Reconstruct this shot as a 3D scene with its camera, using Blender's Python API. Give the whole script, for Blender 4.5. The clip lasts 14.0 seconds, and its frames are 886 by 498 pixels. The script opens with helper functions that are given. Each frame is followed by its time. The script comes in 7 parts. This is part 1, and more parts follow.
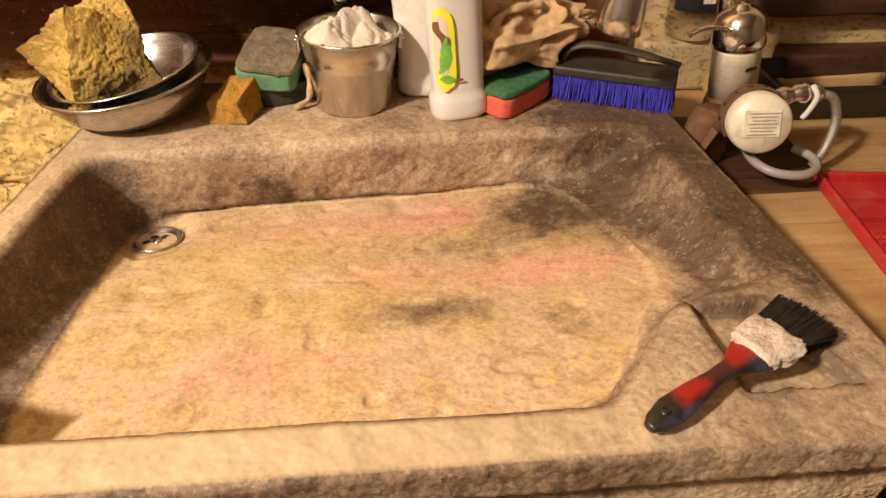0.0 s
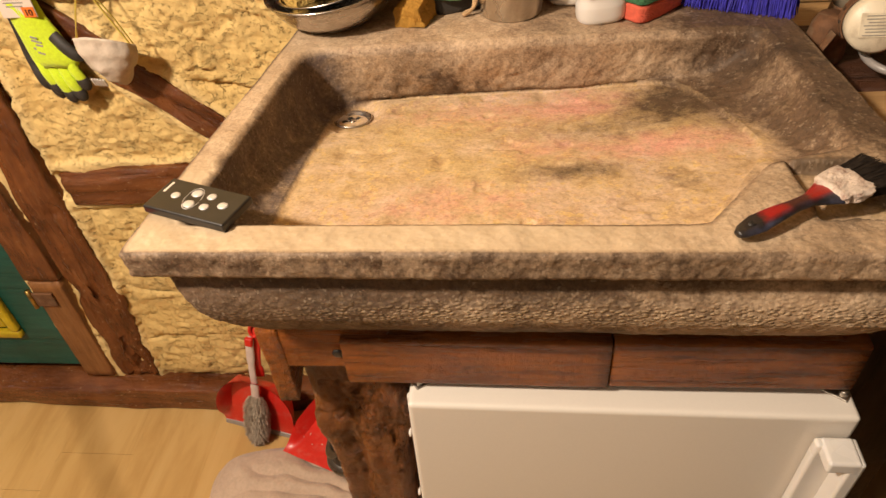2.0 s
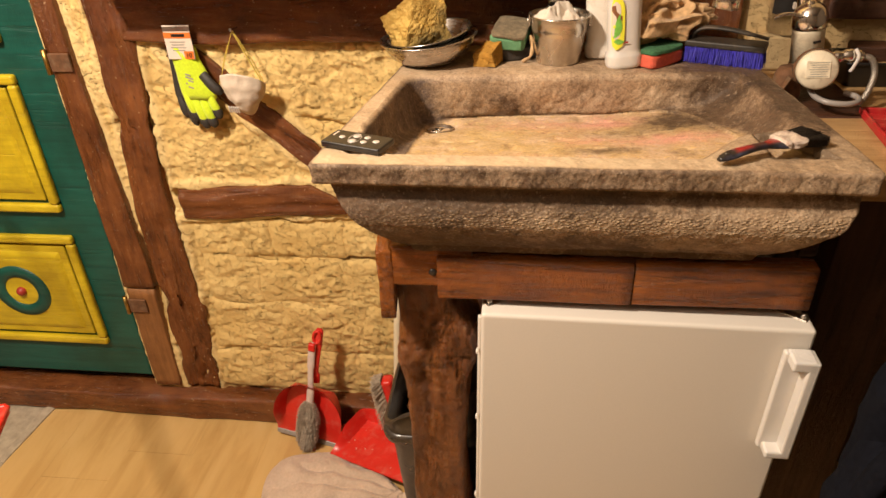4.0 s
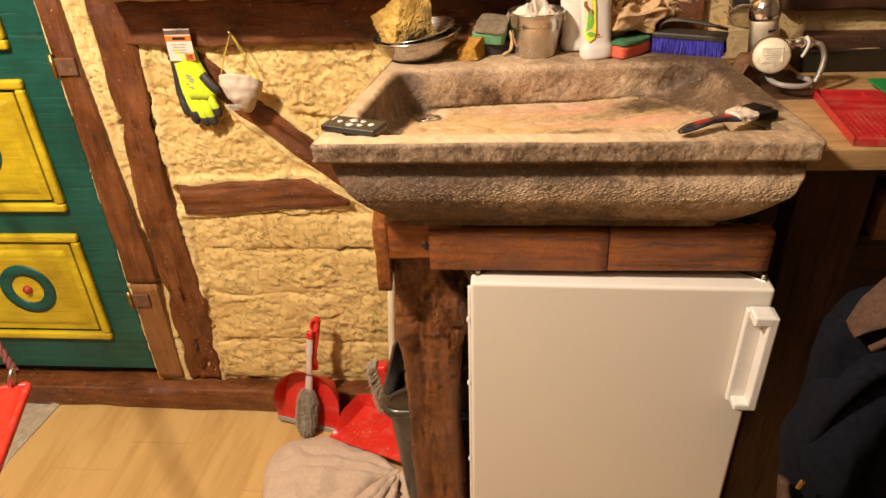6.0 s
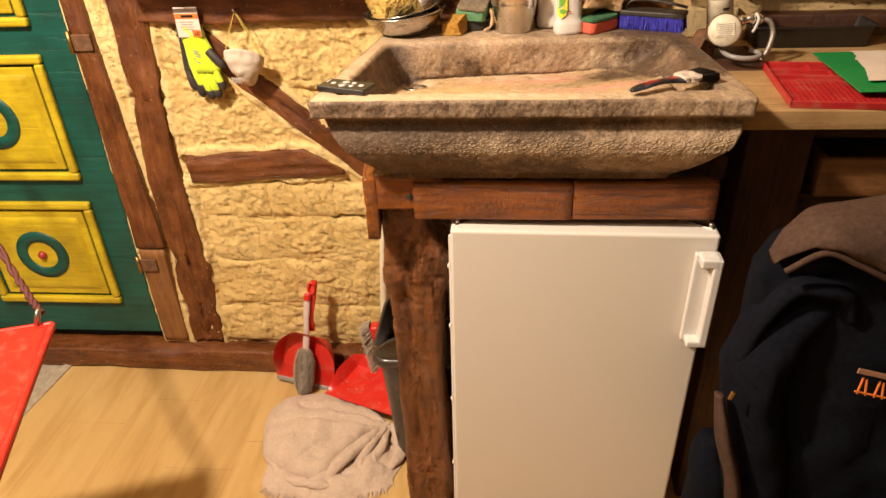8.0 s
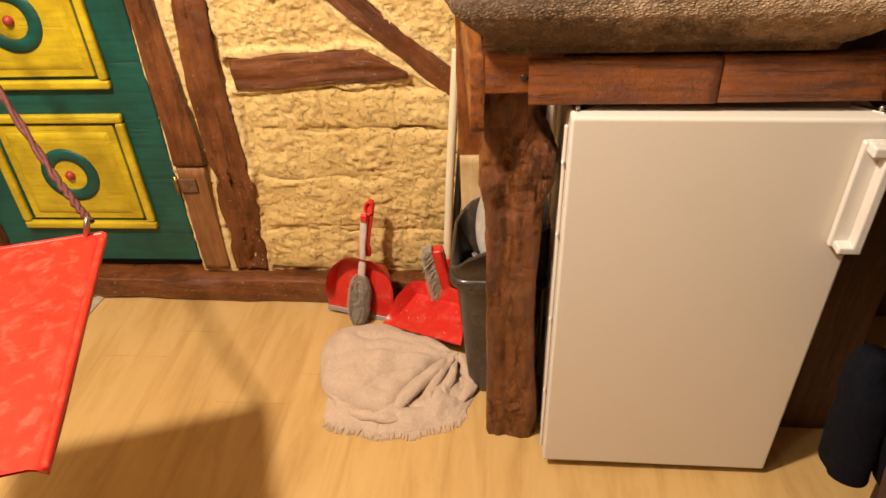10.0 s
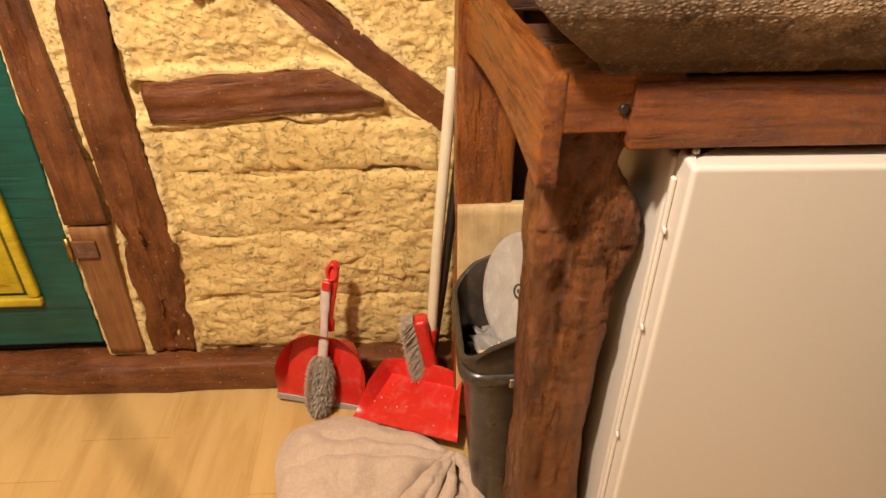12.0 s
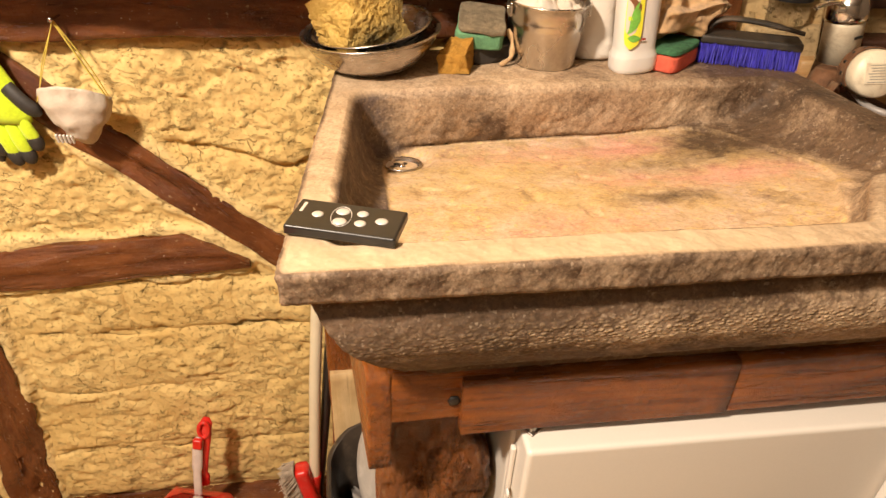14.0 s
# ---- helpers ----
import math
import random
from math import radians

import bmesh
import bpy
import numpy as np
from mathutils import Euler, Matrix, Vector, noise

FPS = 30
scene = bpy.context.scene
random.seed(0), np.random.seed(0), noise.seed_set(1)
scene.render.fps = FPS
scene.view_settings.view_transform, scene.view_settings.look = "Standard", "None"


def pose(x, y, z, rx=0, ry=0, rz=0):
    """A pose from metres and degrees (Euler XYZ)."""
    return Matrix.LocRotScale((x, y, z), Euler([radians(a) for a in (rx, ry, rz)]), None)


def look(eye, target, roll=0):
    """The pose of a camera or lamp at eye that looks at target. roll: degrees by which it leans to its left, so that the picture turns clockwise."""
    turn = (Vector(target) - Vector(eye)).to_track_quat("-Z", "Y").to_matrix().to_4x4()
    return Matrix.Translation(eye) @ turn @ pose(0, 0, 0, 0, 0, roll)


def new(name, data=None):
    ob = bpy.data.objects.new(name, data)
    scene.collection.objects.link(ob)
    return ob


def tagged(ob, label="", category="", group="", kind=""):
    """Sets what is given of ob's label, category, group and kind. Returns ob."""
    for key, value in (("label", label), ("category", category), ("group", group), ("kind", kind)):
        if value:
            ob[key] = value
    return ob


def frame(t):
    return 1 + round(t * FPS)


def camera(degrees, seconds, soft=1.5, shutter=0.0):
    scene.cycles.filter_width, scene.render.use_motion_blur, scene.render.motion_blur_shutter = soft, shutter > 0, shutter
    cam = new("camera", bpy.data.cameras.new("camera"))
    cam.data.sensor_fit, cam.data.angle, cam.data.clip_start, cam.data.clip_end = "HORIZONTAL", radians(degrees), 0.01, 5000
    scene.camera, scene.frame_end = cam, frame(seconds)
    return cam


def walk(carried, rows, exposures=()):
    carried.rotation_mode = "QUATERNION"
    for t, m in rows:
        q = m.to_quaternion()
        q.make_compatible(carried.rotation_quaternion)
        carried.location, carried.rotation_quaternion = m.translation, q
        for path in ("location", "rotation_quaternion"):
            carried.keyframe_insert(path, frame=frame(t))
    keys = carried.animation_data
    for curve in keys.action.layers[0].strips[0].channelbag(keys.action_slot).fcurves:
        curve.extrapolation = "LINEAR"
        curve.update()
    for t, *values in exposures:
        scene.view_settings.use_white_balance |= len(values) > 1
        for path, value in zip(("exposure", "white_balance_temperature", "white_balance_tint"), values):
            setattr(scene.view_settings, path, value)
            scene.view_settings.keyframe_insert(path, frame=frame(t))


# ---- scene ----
cam = camera(65.0, 14.0)
PATH = [
    (0, (0.067, 0.17, 1.459), (0.208, 1.748, 0.237), 0.4),
    (0.5, (0.032, 0.199, 1.481), (0.108, 1.792, 0.274), -0.9),
    (1, (0.013, 0.173, 1.503), (-0.075, 1.669, 0.177), -4.5),
    (1.5, (0.024, 0.113, 1.489), (-0.142, 1.577, 0.136), -6.1),
    (2, (0.035, -0.015, 1.504), (-0.17, 1.459, 0.168), -5.3),
    (2.5, (0.032, -0.127, 1.504), (-0.21, 1.483, 0.341), -3.2),
    (3, (-0.001, -0.226, 1.498), (-0.244, 1.44, 0.419), -2.8),
    (3.2, (-0.019, -0.275, 1.495), (-0.257, 1.398, 0.426), -2.5),
    (5.3, (-0.035, -0.471, 1.492), (-0.226, 1.233, 0.462), -2.5),
    (5.5, (-0.027, -0.483, 1.492), (-0.219, 1.223, 0.466), -2.7),
    (6, (-0.025, -0.51, 1.493), (-0.208, 1.199, 0.47), -2.8),
    (6.5, (-0.031, -0.543, 1.486), (-0.21, 1.165, 0.46), -2.9),
    (7, (-0.024, -0.57, 1.494), (-0.198, 1.138, 0.469), -2.8),
    (7.5, (-0.005, -0.609, 1.495), (-0.179, 1.098, 0.468), -2.6),
    (8, (0.017, -0.666, 1.489), (-0.162, 1.039, 0.458), -2.5),
    (8.5, (0.006, -0.705, 1.477), (-0.182, 0.992, 0.436), -2.5),
    (9, (-0.05, -0.674, 1.432), (-0.242, 1.008, 0.366), -2.5),
    (9.2, (-0.083, -0.643, 1.412), (-0.275, 1.013, 0.307), -2.7),
    (11.3, (-0.295, -0.393, 1.234), (-0.33, 1.228, 0.064), -2.1),
    (11.5, (-0.313, -0.327, 1.23), (-0.299, 1.297, 0.064), -1.4),
    (12, (-0.378, -0.201, 1.195), (-0.294, 1.46, 0.084), -0.0),
    (12.5, (-0.483, -0.099, 1.158), (-0.3, 1.592, 0.105), 1.7),
    (13, (-0.506, -0.052, 1.134), (-0.223, 1.63, 0.09), 3.4),
    (13.5, (-0.451, -0.057, 1.251), (-0.152, 1.617, 0.198), 3.6),
    (14, (-0.256, -0.019, 1.415), (0.021, 1.632, 0.321), 2.5),
]
walk(cam, [(t, look(eye, target, roll)) for t, eye, target, roll in PATH], [(0, -0.32), (0.6, -0.52), (1.5, -0.50), (2.5, -0.42), (3.5, -0.36), (5.5, -0.18), (7, -0.08), (9, -0.02), (11.5, -0.08), (13, -0.02), (14, -0.12)])

# ---- light ----
world = bpy.data.worlds.new("room_air")
scene.world = world
world.use_nodes = True
world.node_tree.nodes["Background"].inputs[0].default_value = (0.30, 0.22, 0.15, 1)
world.node_tree.nodes["Background"].inputs[1].default_value = 0.02


def lamp(name, place, power, radius, color):
    data = bpy.data.lights.new(name, "POINT")
    data.energy, data.shadow_soft_size, data.color = power, radius, color
    ob = new(name, data)
    ob.location = place
    return ob


lamp("overhead_light", (-1.08, -0.24, 2.42), 298, 0.075, (1.0, 0.838, 0.67))
# added fill lamp, not a seen source; lifts the faces turned to the front
lamp("overhead_light", (-1.1, -0.9, 2.42), 30, 0.16, (1.0, 0.83, 0.62))

# ---- arithmetic for rough surfaces ----


def hash3(i, seed):
    v = np.sin(i[..., 0] * 127.1 + i[..., 1] * 311.7 + i[..., 2] * 74.7 + seed * 53.3) * 43758.5453
    return v - np.floor(v)


def vnoise(p, seed=0):
    p = np.asarray(p, float)
    i = np.floor(p)
    f = p - i
    f = f * f * (3 - 2 * f)
    out = 0
    for dx in (0, 1):
        for dy in (0, 1):
            for dz in (0, 1):
                w = (f[..., 0] if dx else 1 - f[..., 0]) * (f[..., 1] if dy else 1 - f[..., 1]) * (f[..., 2] if dz else 1 - f[..., 2])
                out = out + w * hash3(i + np.array((dx, dy, dz)), seed)
    return out * 2 - 1


def fbm(p, octaves=4, seed=0, gain=0.5):
    p = np.asarray(p, float)
    out, a = 0, 1.0
    for k in range(octaves):
        out = out + a * vnoise(p * 2.0 ** k + 17.3 * k, seed + k)
        a *= gain
    return out


def ridged(p, octaves=3, seed=0):
    p = np.asarray(p, float)
    out, a = 0, 1.0
    for k in range(octaves):
        out = out + a * (1 - np.abs(vnoise(p * 2.0 ** k + 9.1 * k, seed + k)) * 2)
        a *= 0.5
    return out


def sstep(a, b, x):
    t = np.clip((np.asarray(x, float) - a) / (b - a), 0, 1)
    return t * t * (3 - 2 * t)


# ---- mesh helpers: a shape is (points, faces) ----


def move(shape, m):
    v = np.asarray(shape[0], float).reshape(-1, 3)
    a = np.array(m)
    return v @ a[:3, :3].T + a[:3, 3], shape[1]


def join(*shapes):
    vs, fs, n = [], [], 0
    for v, f in shapes:
        v = np.asarray(v, float).reshape(-1, 3)
        vs.append(v)
        fs += [tuple(i + n for i in face) for face in f]
        n += len(v)
    return np.concatenate(vs), fs


def loft(rings, closed=True, caps=(True, True)):
    """Rings of equally many points, joined into a skin."""
    rings = np.asarray(rings, float)
    m, n = rings.shape[:2]
    v = rings.reshape(-1, 3)
    f = []
    for i in range(m - 1):
        for j in range(n if closed else n - 1):
            k = (j + 1) % n
            f.append((i * n + j, i * n + k, (i + 1) * n + k, (i + 1) * n + j))
    extra = []
    for cap, i in zip(caps, (0, m - 1)):
        if cap:
            c = len(v) + len(extra)
            extra.append(rings[i].mean(0))
            for j in range(n):
                k = (j + 1) % n
                f.append((i * n + k, i * n + j, c) if i == 0 else (i * n + j, i * n + k, c))
    if extra:
        v = np.concatenate([v, np.array(extra)])
    return v, f


def grid(us, vs, fn):
    u, w = np.meshgrid(np.asarray(us, float), np.asarray(vs, float), indexing="ij")
    p = fn(u, w)
    a, b = u.shape
    f = [(i * b + j, (i + 1) * b + j, (i + 1) * b + j + 1, i * b + j + 1) for i in range(a - 1) for j in range(b - 1)]
    return p.reshape(-1, 3), f


def rrect(w, d, r, n=6):
    """A rounded rectangle in a plane, centred."""
    out = []
    for cx, cy, a0 in ((w / 2 - r, d / 2 - r, 0), (-w / 2 + r, d / 2 - r, 90), (-w / 2 + r, -d / 2 + r, 180), (w / 2 - r, -d / 2 + r, 270)):
        for k in range(n + 1):
            a = radians(a0 + 90 * k / n)
            out.append((cx + r * math.cos(a), cy + r * math.sin(a)))
    return np.array(out)


def rbox(sx, sy, sz, r=0.004, n=2):
    """A box with rounded edges on its base at z = 0, centred in x and y; narrow bands beside the edges keep its faces flat."""
    r = min(r, sx / 2.2, sy / 2.2, sz / 2.2)

    def section(ins, rad):
        w, d = sx - 2 * ins, sy - 2 * ins
        out = []
        k = min(r * 0.4, w / 2 - rad, d / 2 - rad)
        for cx, cy, a0 in ((1, 1, 0), (-1, 1, 90), (-1, -1, 180), (1, -1, 270)):
            mx, my = cx * (w / 2 - rad), cy * (d / 2 - rad)
            arc = [(mx + rad * math.cos(radians(a0 + 90 * q / n)), my + rad * math.sin(radians(a0 + 90 * q / n))) for q in range(n + 1)]
            ta, tb = radians(a0 - 90), radians(a0 + 180)
            out.append((arc[0][0] + k * math.cos(ta), arc[0][1] + k * math.sin(ta)))
            out += arc
            out.append((arc[-1][0] + k * math.cos(tb), arc[-1][1] + k * math.sin(tb)))
        return np.array(out)

    low = [(min(1.6 * r, sx / 2.1, sy / 2.1), 0.0)] + [(r - r * math.sin(radians(90 * q / n)), r - r * math.cos(radians(90 * q / n))) for q in range(n + 1)] + [(0.0, min(1.4 * r, sz / 2))]
    rings = []
    for up_side in (False, True):
        for ins, z in (low[::-1] if up_side else low):
            s = section(ins, max(r - ins, 0.0003))
            rings.append(np.c_[s, np.full(len(s), sz - z if up_side else z)])
    return loft(rings)


def lathe(profile, n=40, caps=(True, True), squash=1.0):
    a = np.linspace(0, 2 * np.pi, n, endpoint=False)
    return loft([np.c_[r * np.cos(a), r * squash * np.sin(a), np.full(n, z)] for r, z in profile], caps=caps)


def smooth_path(points, per=8):
    """A curve through the points."""
    p = [np.array(q, float) for q in points]
    p = [2 * p[0] - p[1]] + p + [2 * p[-1] - p[-2]]
    out = []
    for i in range(1, len(p) - 2):
        for k in range(per):
            t = k / per
            out.append(0.5 * (2 * p[i] + (p[i + 1] - p[i - 1]) * t + (2 * p[i - 1] - 5 * p[i] + 4 * p[i + 1] - p[i + 2]) * t * t + (3 * p[i] - p[i - 1] - 3 * p[i + 1] + p[i + 2]) * t ** 3))
    return np.array(out + [p[-2]])


def tube(points, radius, n=10, flat=1.0, caps=(True, True), up=(0, 0, 1)):
    """A round or flattened rod along points; radius is a number or one for each point."""
    p = np.asarray(points, float)
    r = np.broadcast_to(np.asarray(radius, float), (len(p),))
    a = np.linspace(0, 2 * np.pi, n, endpoint=False)
    rings = []
    side = None
    for i in range(len(p)):
        d = p[min(i + 1, len(p) - 1)] - p[max(i - 1, 0)]
        d = d / (np.linalg.norm(d) + 1e-12)
        if side is None:
            u = np.array(up, float)
            if abs(d @ u) > 0.95:
                u = np.array((1.0, 0, 0))
            side = np.cross(d, u)
        side = side - d * (side @ d)
        side /= np.linalg.norm(side) + 1e-12
        top = np.cross(side, d)
        ring = p[i] + r[i] * (np.outer(np.cos(a), side) + flat * np.outer(np.sin(a), top))
        if i == 0:
            rings.append(ring - 0.02 * r[i] * d)
        rings.append(ring)
        if i == len(p) - 1:
            rings.append(ring + 0.02 * r[i] * d)
    return loft(rings, caps=caps)


def blob(n=24, fn=None):
    """A ball of rings, its points moved by fn."""
    th = np.linspace(0.02, np.pi - 0.02, n)
    ph = np.linspace(0, 2 * np.pi, 2 * n, endpoint=False)
    rings = [np.c_[np.sin(t) * np.cos(ph), np.sin(t) * np.sin(ph), np.full(2 * n, np.cos(t))] for t in th[::-1]]
    v, f = loft(rings)
    return (fn(v) if fn else v), f


def strands(roots, tips, r=0.0007, n=3, bend=0.0):
    """Many thin tapered hairs in one mesh."""
    vs, fs = [], []
    a = np.linspace(0, 2 * np.pi, n, endpoint=False)
    for p, q in zip(np.asarray(roots, float), np.asarray(tips, float)):
        d = q - p
        d /= np.linalg.norm(d) + 1e-12
        u = np.cross(d, (0.3, 0.5, 0.81))
        u /= np.linalg.norm(u) + 1e-12
        w = np.cross(d, u)
        o = len(vs)
        for c in range(n):
            vs.append(p + r * (math.cos(a[c]) * u + math.sin(a[c]) * w))
        for c in range(n):
            vs.append(q + 0.6 * r * (math.cos(a[c]) * u + math.sin(a[c]) * w))
        fs += [(o + c, o + (c + 1) % n, o + n + (c + 1) % n, o + n + c) for c in range(n)]
        fs.append(tuple(o + n + c for c in range(n)))
    return np.array(vs), fs


def mesh_of(name, shape, material, flat=False, attributes=None):
    v, f = shape
    me = bpy.data.meshes.new(name)
    me.from_pydata(np.asarray(v, float).reshape(-1, 3).tolist(), [], [tuple(int(i) for i in q) for q in f])
    for key, values in (attributes or {}).items():
        a = me.attributes.new(key, "FLOAT", "POINT")
        a.data.foreach_set("value", np.asarray(values, np.float32).ravel())
    if not flat:
        me.polygons.foreach_set("use_smooth", [True] * len(me.polygons))
    if material:
        me.materials.append(material)
    me.update()
    return me


def part(name, shape, material, parent=None, label="", flat=False, at=None, attributes=None, sharp=None):
    ob = new(name, mesh_of(name, shape, material, flat, attributes))
    if sharp:
        ob.data.set_sharp_from_angle(angle=radians(sharp))
    if parent:
        ob.parent = parent
    if at is not None:
        ob.matrix_basis = at
    if label:
        tagged(ob, label)
    return ob


def thing(name, place, label, category, group="", kind=""):
    """An empty at the base of a thing, which parents its parts."""
    ob = new(name)
    ob.empty_display_size = 0.03
    ob.matrix_basis = place if isinstance(place, Matrix) else Matrix.Translation(place)
    return tagged(ob, label, category, group, kind)


# ---- materials ----


def nodes_of(m):
    m.use_nodes = True
    t = m.node_tree
    return t, t.nodes["Principled BSDF"]


def coords(t, scale=(1, 1, 1)):
    c = t.nodes.new("ShaderNodeTexCoord")
    m = t.nodes.new("ShaderNodeMapping")
    m.inputs["Scale"].default_value = scale
    t.links.new(c.outputs["Object"], m.inputs["Vector"])
    return m.outputs["Vector"]


def noise_node(t, vec, scale, detail=4, rough=0.6, distort=0.0):
    n = t.nodes.new("ShaderNodeTexNoise")
    n.inputs["Scale"].default_value, n.inputs["Detail"].default_value = scale, detail
    n.inputs["Roughness"].default_value, n.inputs["Distortion"].default_value = rough, distort
    t.links.new(vec, n.inputs["Vector"])
    return n.outputs["Fac"]


def ramp(t, fac, stops):
    r = t.nodes.new("ShaderNodeValToRGB")
    e = r.color_ramp.elements
    while len(e) < len(stops):
        e.new(0.5)
    for k, (pos, col) in enumerate(stops):
        e[k].position, e[k].color = pos, (*col, 1)
    t.links.new(fac, r.inputs["Fac"])
    return r.outputs["Color"]


def mixc(t, fac, a, b, kind="MIX"):
    m = t.nodes.new("ShaderNodeMix")
    m.data_type, m.blend_type = "RGBA", kind
    for value, k in ((fac, 0), (a, 6), (b, 7)):
        if hasattr(value, "links"):
            t.links.new(value, m.inputs[k])
        else:
            m.inputs[k].default_value = value if k == 0 else (*value, 1)
    return m.outputs[2]


def maths(t, op, a, b):
    m = t.nodes.new("ShaderNodeMath")
    m.operation = op
    for k, value in enumerate((a, b)):
        if hasattr(value, "links"):
            t.links.new(value, m.inputs[k])
        else:
            m.inputs[k].default_value = value
    return m.outputs[0]


def attr(t, name):
    a = t.nodes.new("ShaderNodeAttribute")
    a.attribute_name = name
    return a.outputs["Fac"]


def bump(t, bsdf, height, strength, distance, before=None):
    b = t.nodes.new("ShaderNodeBump")
    b.inputs["Strength"].default_value, b.inputs["Distance"].default_value = strength, distance
    t.links.new(height, b.inputs["Height"])
    if before:
        t.links.new(before, b.inputs["Normal"])
    t.links.new(b.outputs["Normal"], bsdf.inputs["Normal"])
    return b.outputs["Normal"]


def material(name, color, rough=0.5, metal=0.0, vary=0.15, scale=40, stretch=(1, 1, 1), relief=0.0, relief_scale=200, dirt=None, dirt_amount=0.0, dirt_scale=9, clear=0.0, trans=0.0, sheen=0.0, subsurface=0.0, shine=0.5):
    """A surface with grain and blotches in its colour, uneven gloss, fine relief and some dirt."""
    m = bpy.data.materials.new(name)
    t, b = nodes_of(m)
    vec = coords(t, stretch)
    fine = noise_node(t, vec, scale, 5, 0.65)
    lo = tuple(max(0, c * (1 - vary)) for c in color)
    hi = tuple(min(1, c * (1 + vary)) for c in color)
    col = ramp(t, fine, [(0.3, lo), (0.7, hi)])
    if dirt_amount:
        d = ramp(t, noise_node(t, coords(t), dirt_scale, 6, 0.7, 0.5), [(0.5, (0, 0, 0)), (0.72, (1, 1, 1))])
        col = mixc(t, maths(t, "MULTIPLY", d, dirt_amount), col, dirt or (0.03, 0.02, 0.015))
    t.links.new(col, b.inputs["Base Color"])
    r = ramp(t, noise_node(t, vec, scale * 0.37, 3), [(0.25, (max(0.02, rough - 0.1),) * 3), (0.75, (min(1, rough + 0.1),) * 3)])
    t.links.new(r, b.inputs["Roughness"])
    b.inputs["Metallic"].default_value = metal
    b.inputs["Specular IOR Level"].default_value = shine
    b.inputs["Coat Weight"].default_value = clear
    b.inputs["Transmission Weight"].default_value = trans
    b.inputs["Sheen Weight"].default_value = sheen
    b.inputs["Subsurface Weight"].default_value = subsurface
    if subsurface:
        b.inputs["Subsurface Radius"].default_value = (0.01, 0.008, 0.005)
    if relief:
        bump(t, b, noise_node(t, vec, relief_scale, 5, 0.7), 1.0, relief)
    return m


def wood(name, dark, light, rough=0.5, stretch=14, scale=7, relief=0.0012, wear=None, wear_amount=0.0, clear=0.0, blotchy=0.55, shift=1.0, flecks=0.0):
    """Wood whose grain runs along the object's own x."""
    m = bpy.data.materials.new(name)
    t, b = nodes_of(m)
    info = t.nodes.new("ShaderNodeObjectInfo")
    c = t.nodes.new("ShaderNodeTexCoord")
    add = t.nodes.new("ShaderNodeVectorMath")
    add.operation = "MULTIPLY_ADD"
    t.links.new(info.outputs["Random"], add.inputs[0])
    add.inputs[1].default_value = (7.0 * shift, 3.0 * shift, 5.0 * shift)
    t.links.new(c.outputs["Object"], add.inputs[2])
    mp = t.nodes.new("ShaderNodeMapping")
    mp.inputs["Scale"].default_value = (1, stretch, stretch)
    t.links.new(add.outputs[0], mp.inputs["Vector"])
    grain = noise_node(t, mp.outputs["Vector"], scale, 8, 0.66, 0.25)
    col = ramp(t, grain, [(0.30, dark), (0.5, tuple((p + q) / 2 for p, q in zip(dark, light))), (0.72, light)])
    blotch = noise_node(t, add.outputs[0], 9, 5, 0.6)
    col = mixc(t, blotchy, col, ramp(t, blotch, [(0.32, (0.42, 0.34, 0.28)), (0.60, (1.0, 1.0, 1.0))]), "MULTIPLY")
    if wear_amount:
        w = ramp(t, noise_node(t, mp.outputs["Vector"], scale * 1.7, 6, 0.75), [(0.56, (0, 0, 0)), (0.68, (1, 1, 1))])
        col = mixc(t, maths(t, "MULTIPLY", w, wear_amount), col, wear)
    if flecks:
        f = ramp(t, noise_node(t, add.outputs[0], 105, 4, 0.6), [(0.66, (0, 0, 0)), (0.70, (1, 1, 1))])
        col = mixc(t, maths(t, "MULTIPLY", f, flecks), col, (0.50, 0.33, 0.17))
        f = ramp(t, noise_node(t, mp.outputs["Vector"], scale * 2.6, 5, 0.6), [(0.27, (1, 1, 1)), (0.34, (0, 0, 0))])
        col = mixc(t, maths(t, "MULTIPLY", f, 0.75), col, tuple(0.25 * c for c in dark))
    t.links.new(col, b.inputs["Base Color"])
    t.links.new(ramp(t, grain, [(0.2, (rough + 0.12,) * 3), (0.8, (max(0.05, rough - 0.1),) * 3)]), b.inputs["Roughness"])
    b.inputs["Coat Weight"].default_value = clear
    if relief:
        n = bump(t, b, grain, 1.0, relief * 0.7)
        n = bump(t, b, noise_node(t, add.outputs[0], 130, 8, 0.75), 1.0, relief * 1.2, n)
        chips = ramp(t, noise_node(t, mp.outputs["Vector"], scale * 0.6, 6, 0.6, 0.1), [(0.34, (0, 0, 0)), (0.42, (1, 1, 1))])
        n = bump(t, b, chips, 1.0, relief * 1.1, n)
        bump(t, b, noise_node(t, add.outputs[0], 22, 3, 0.5), 1.0, relief * 1.8, n)
    return m


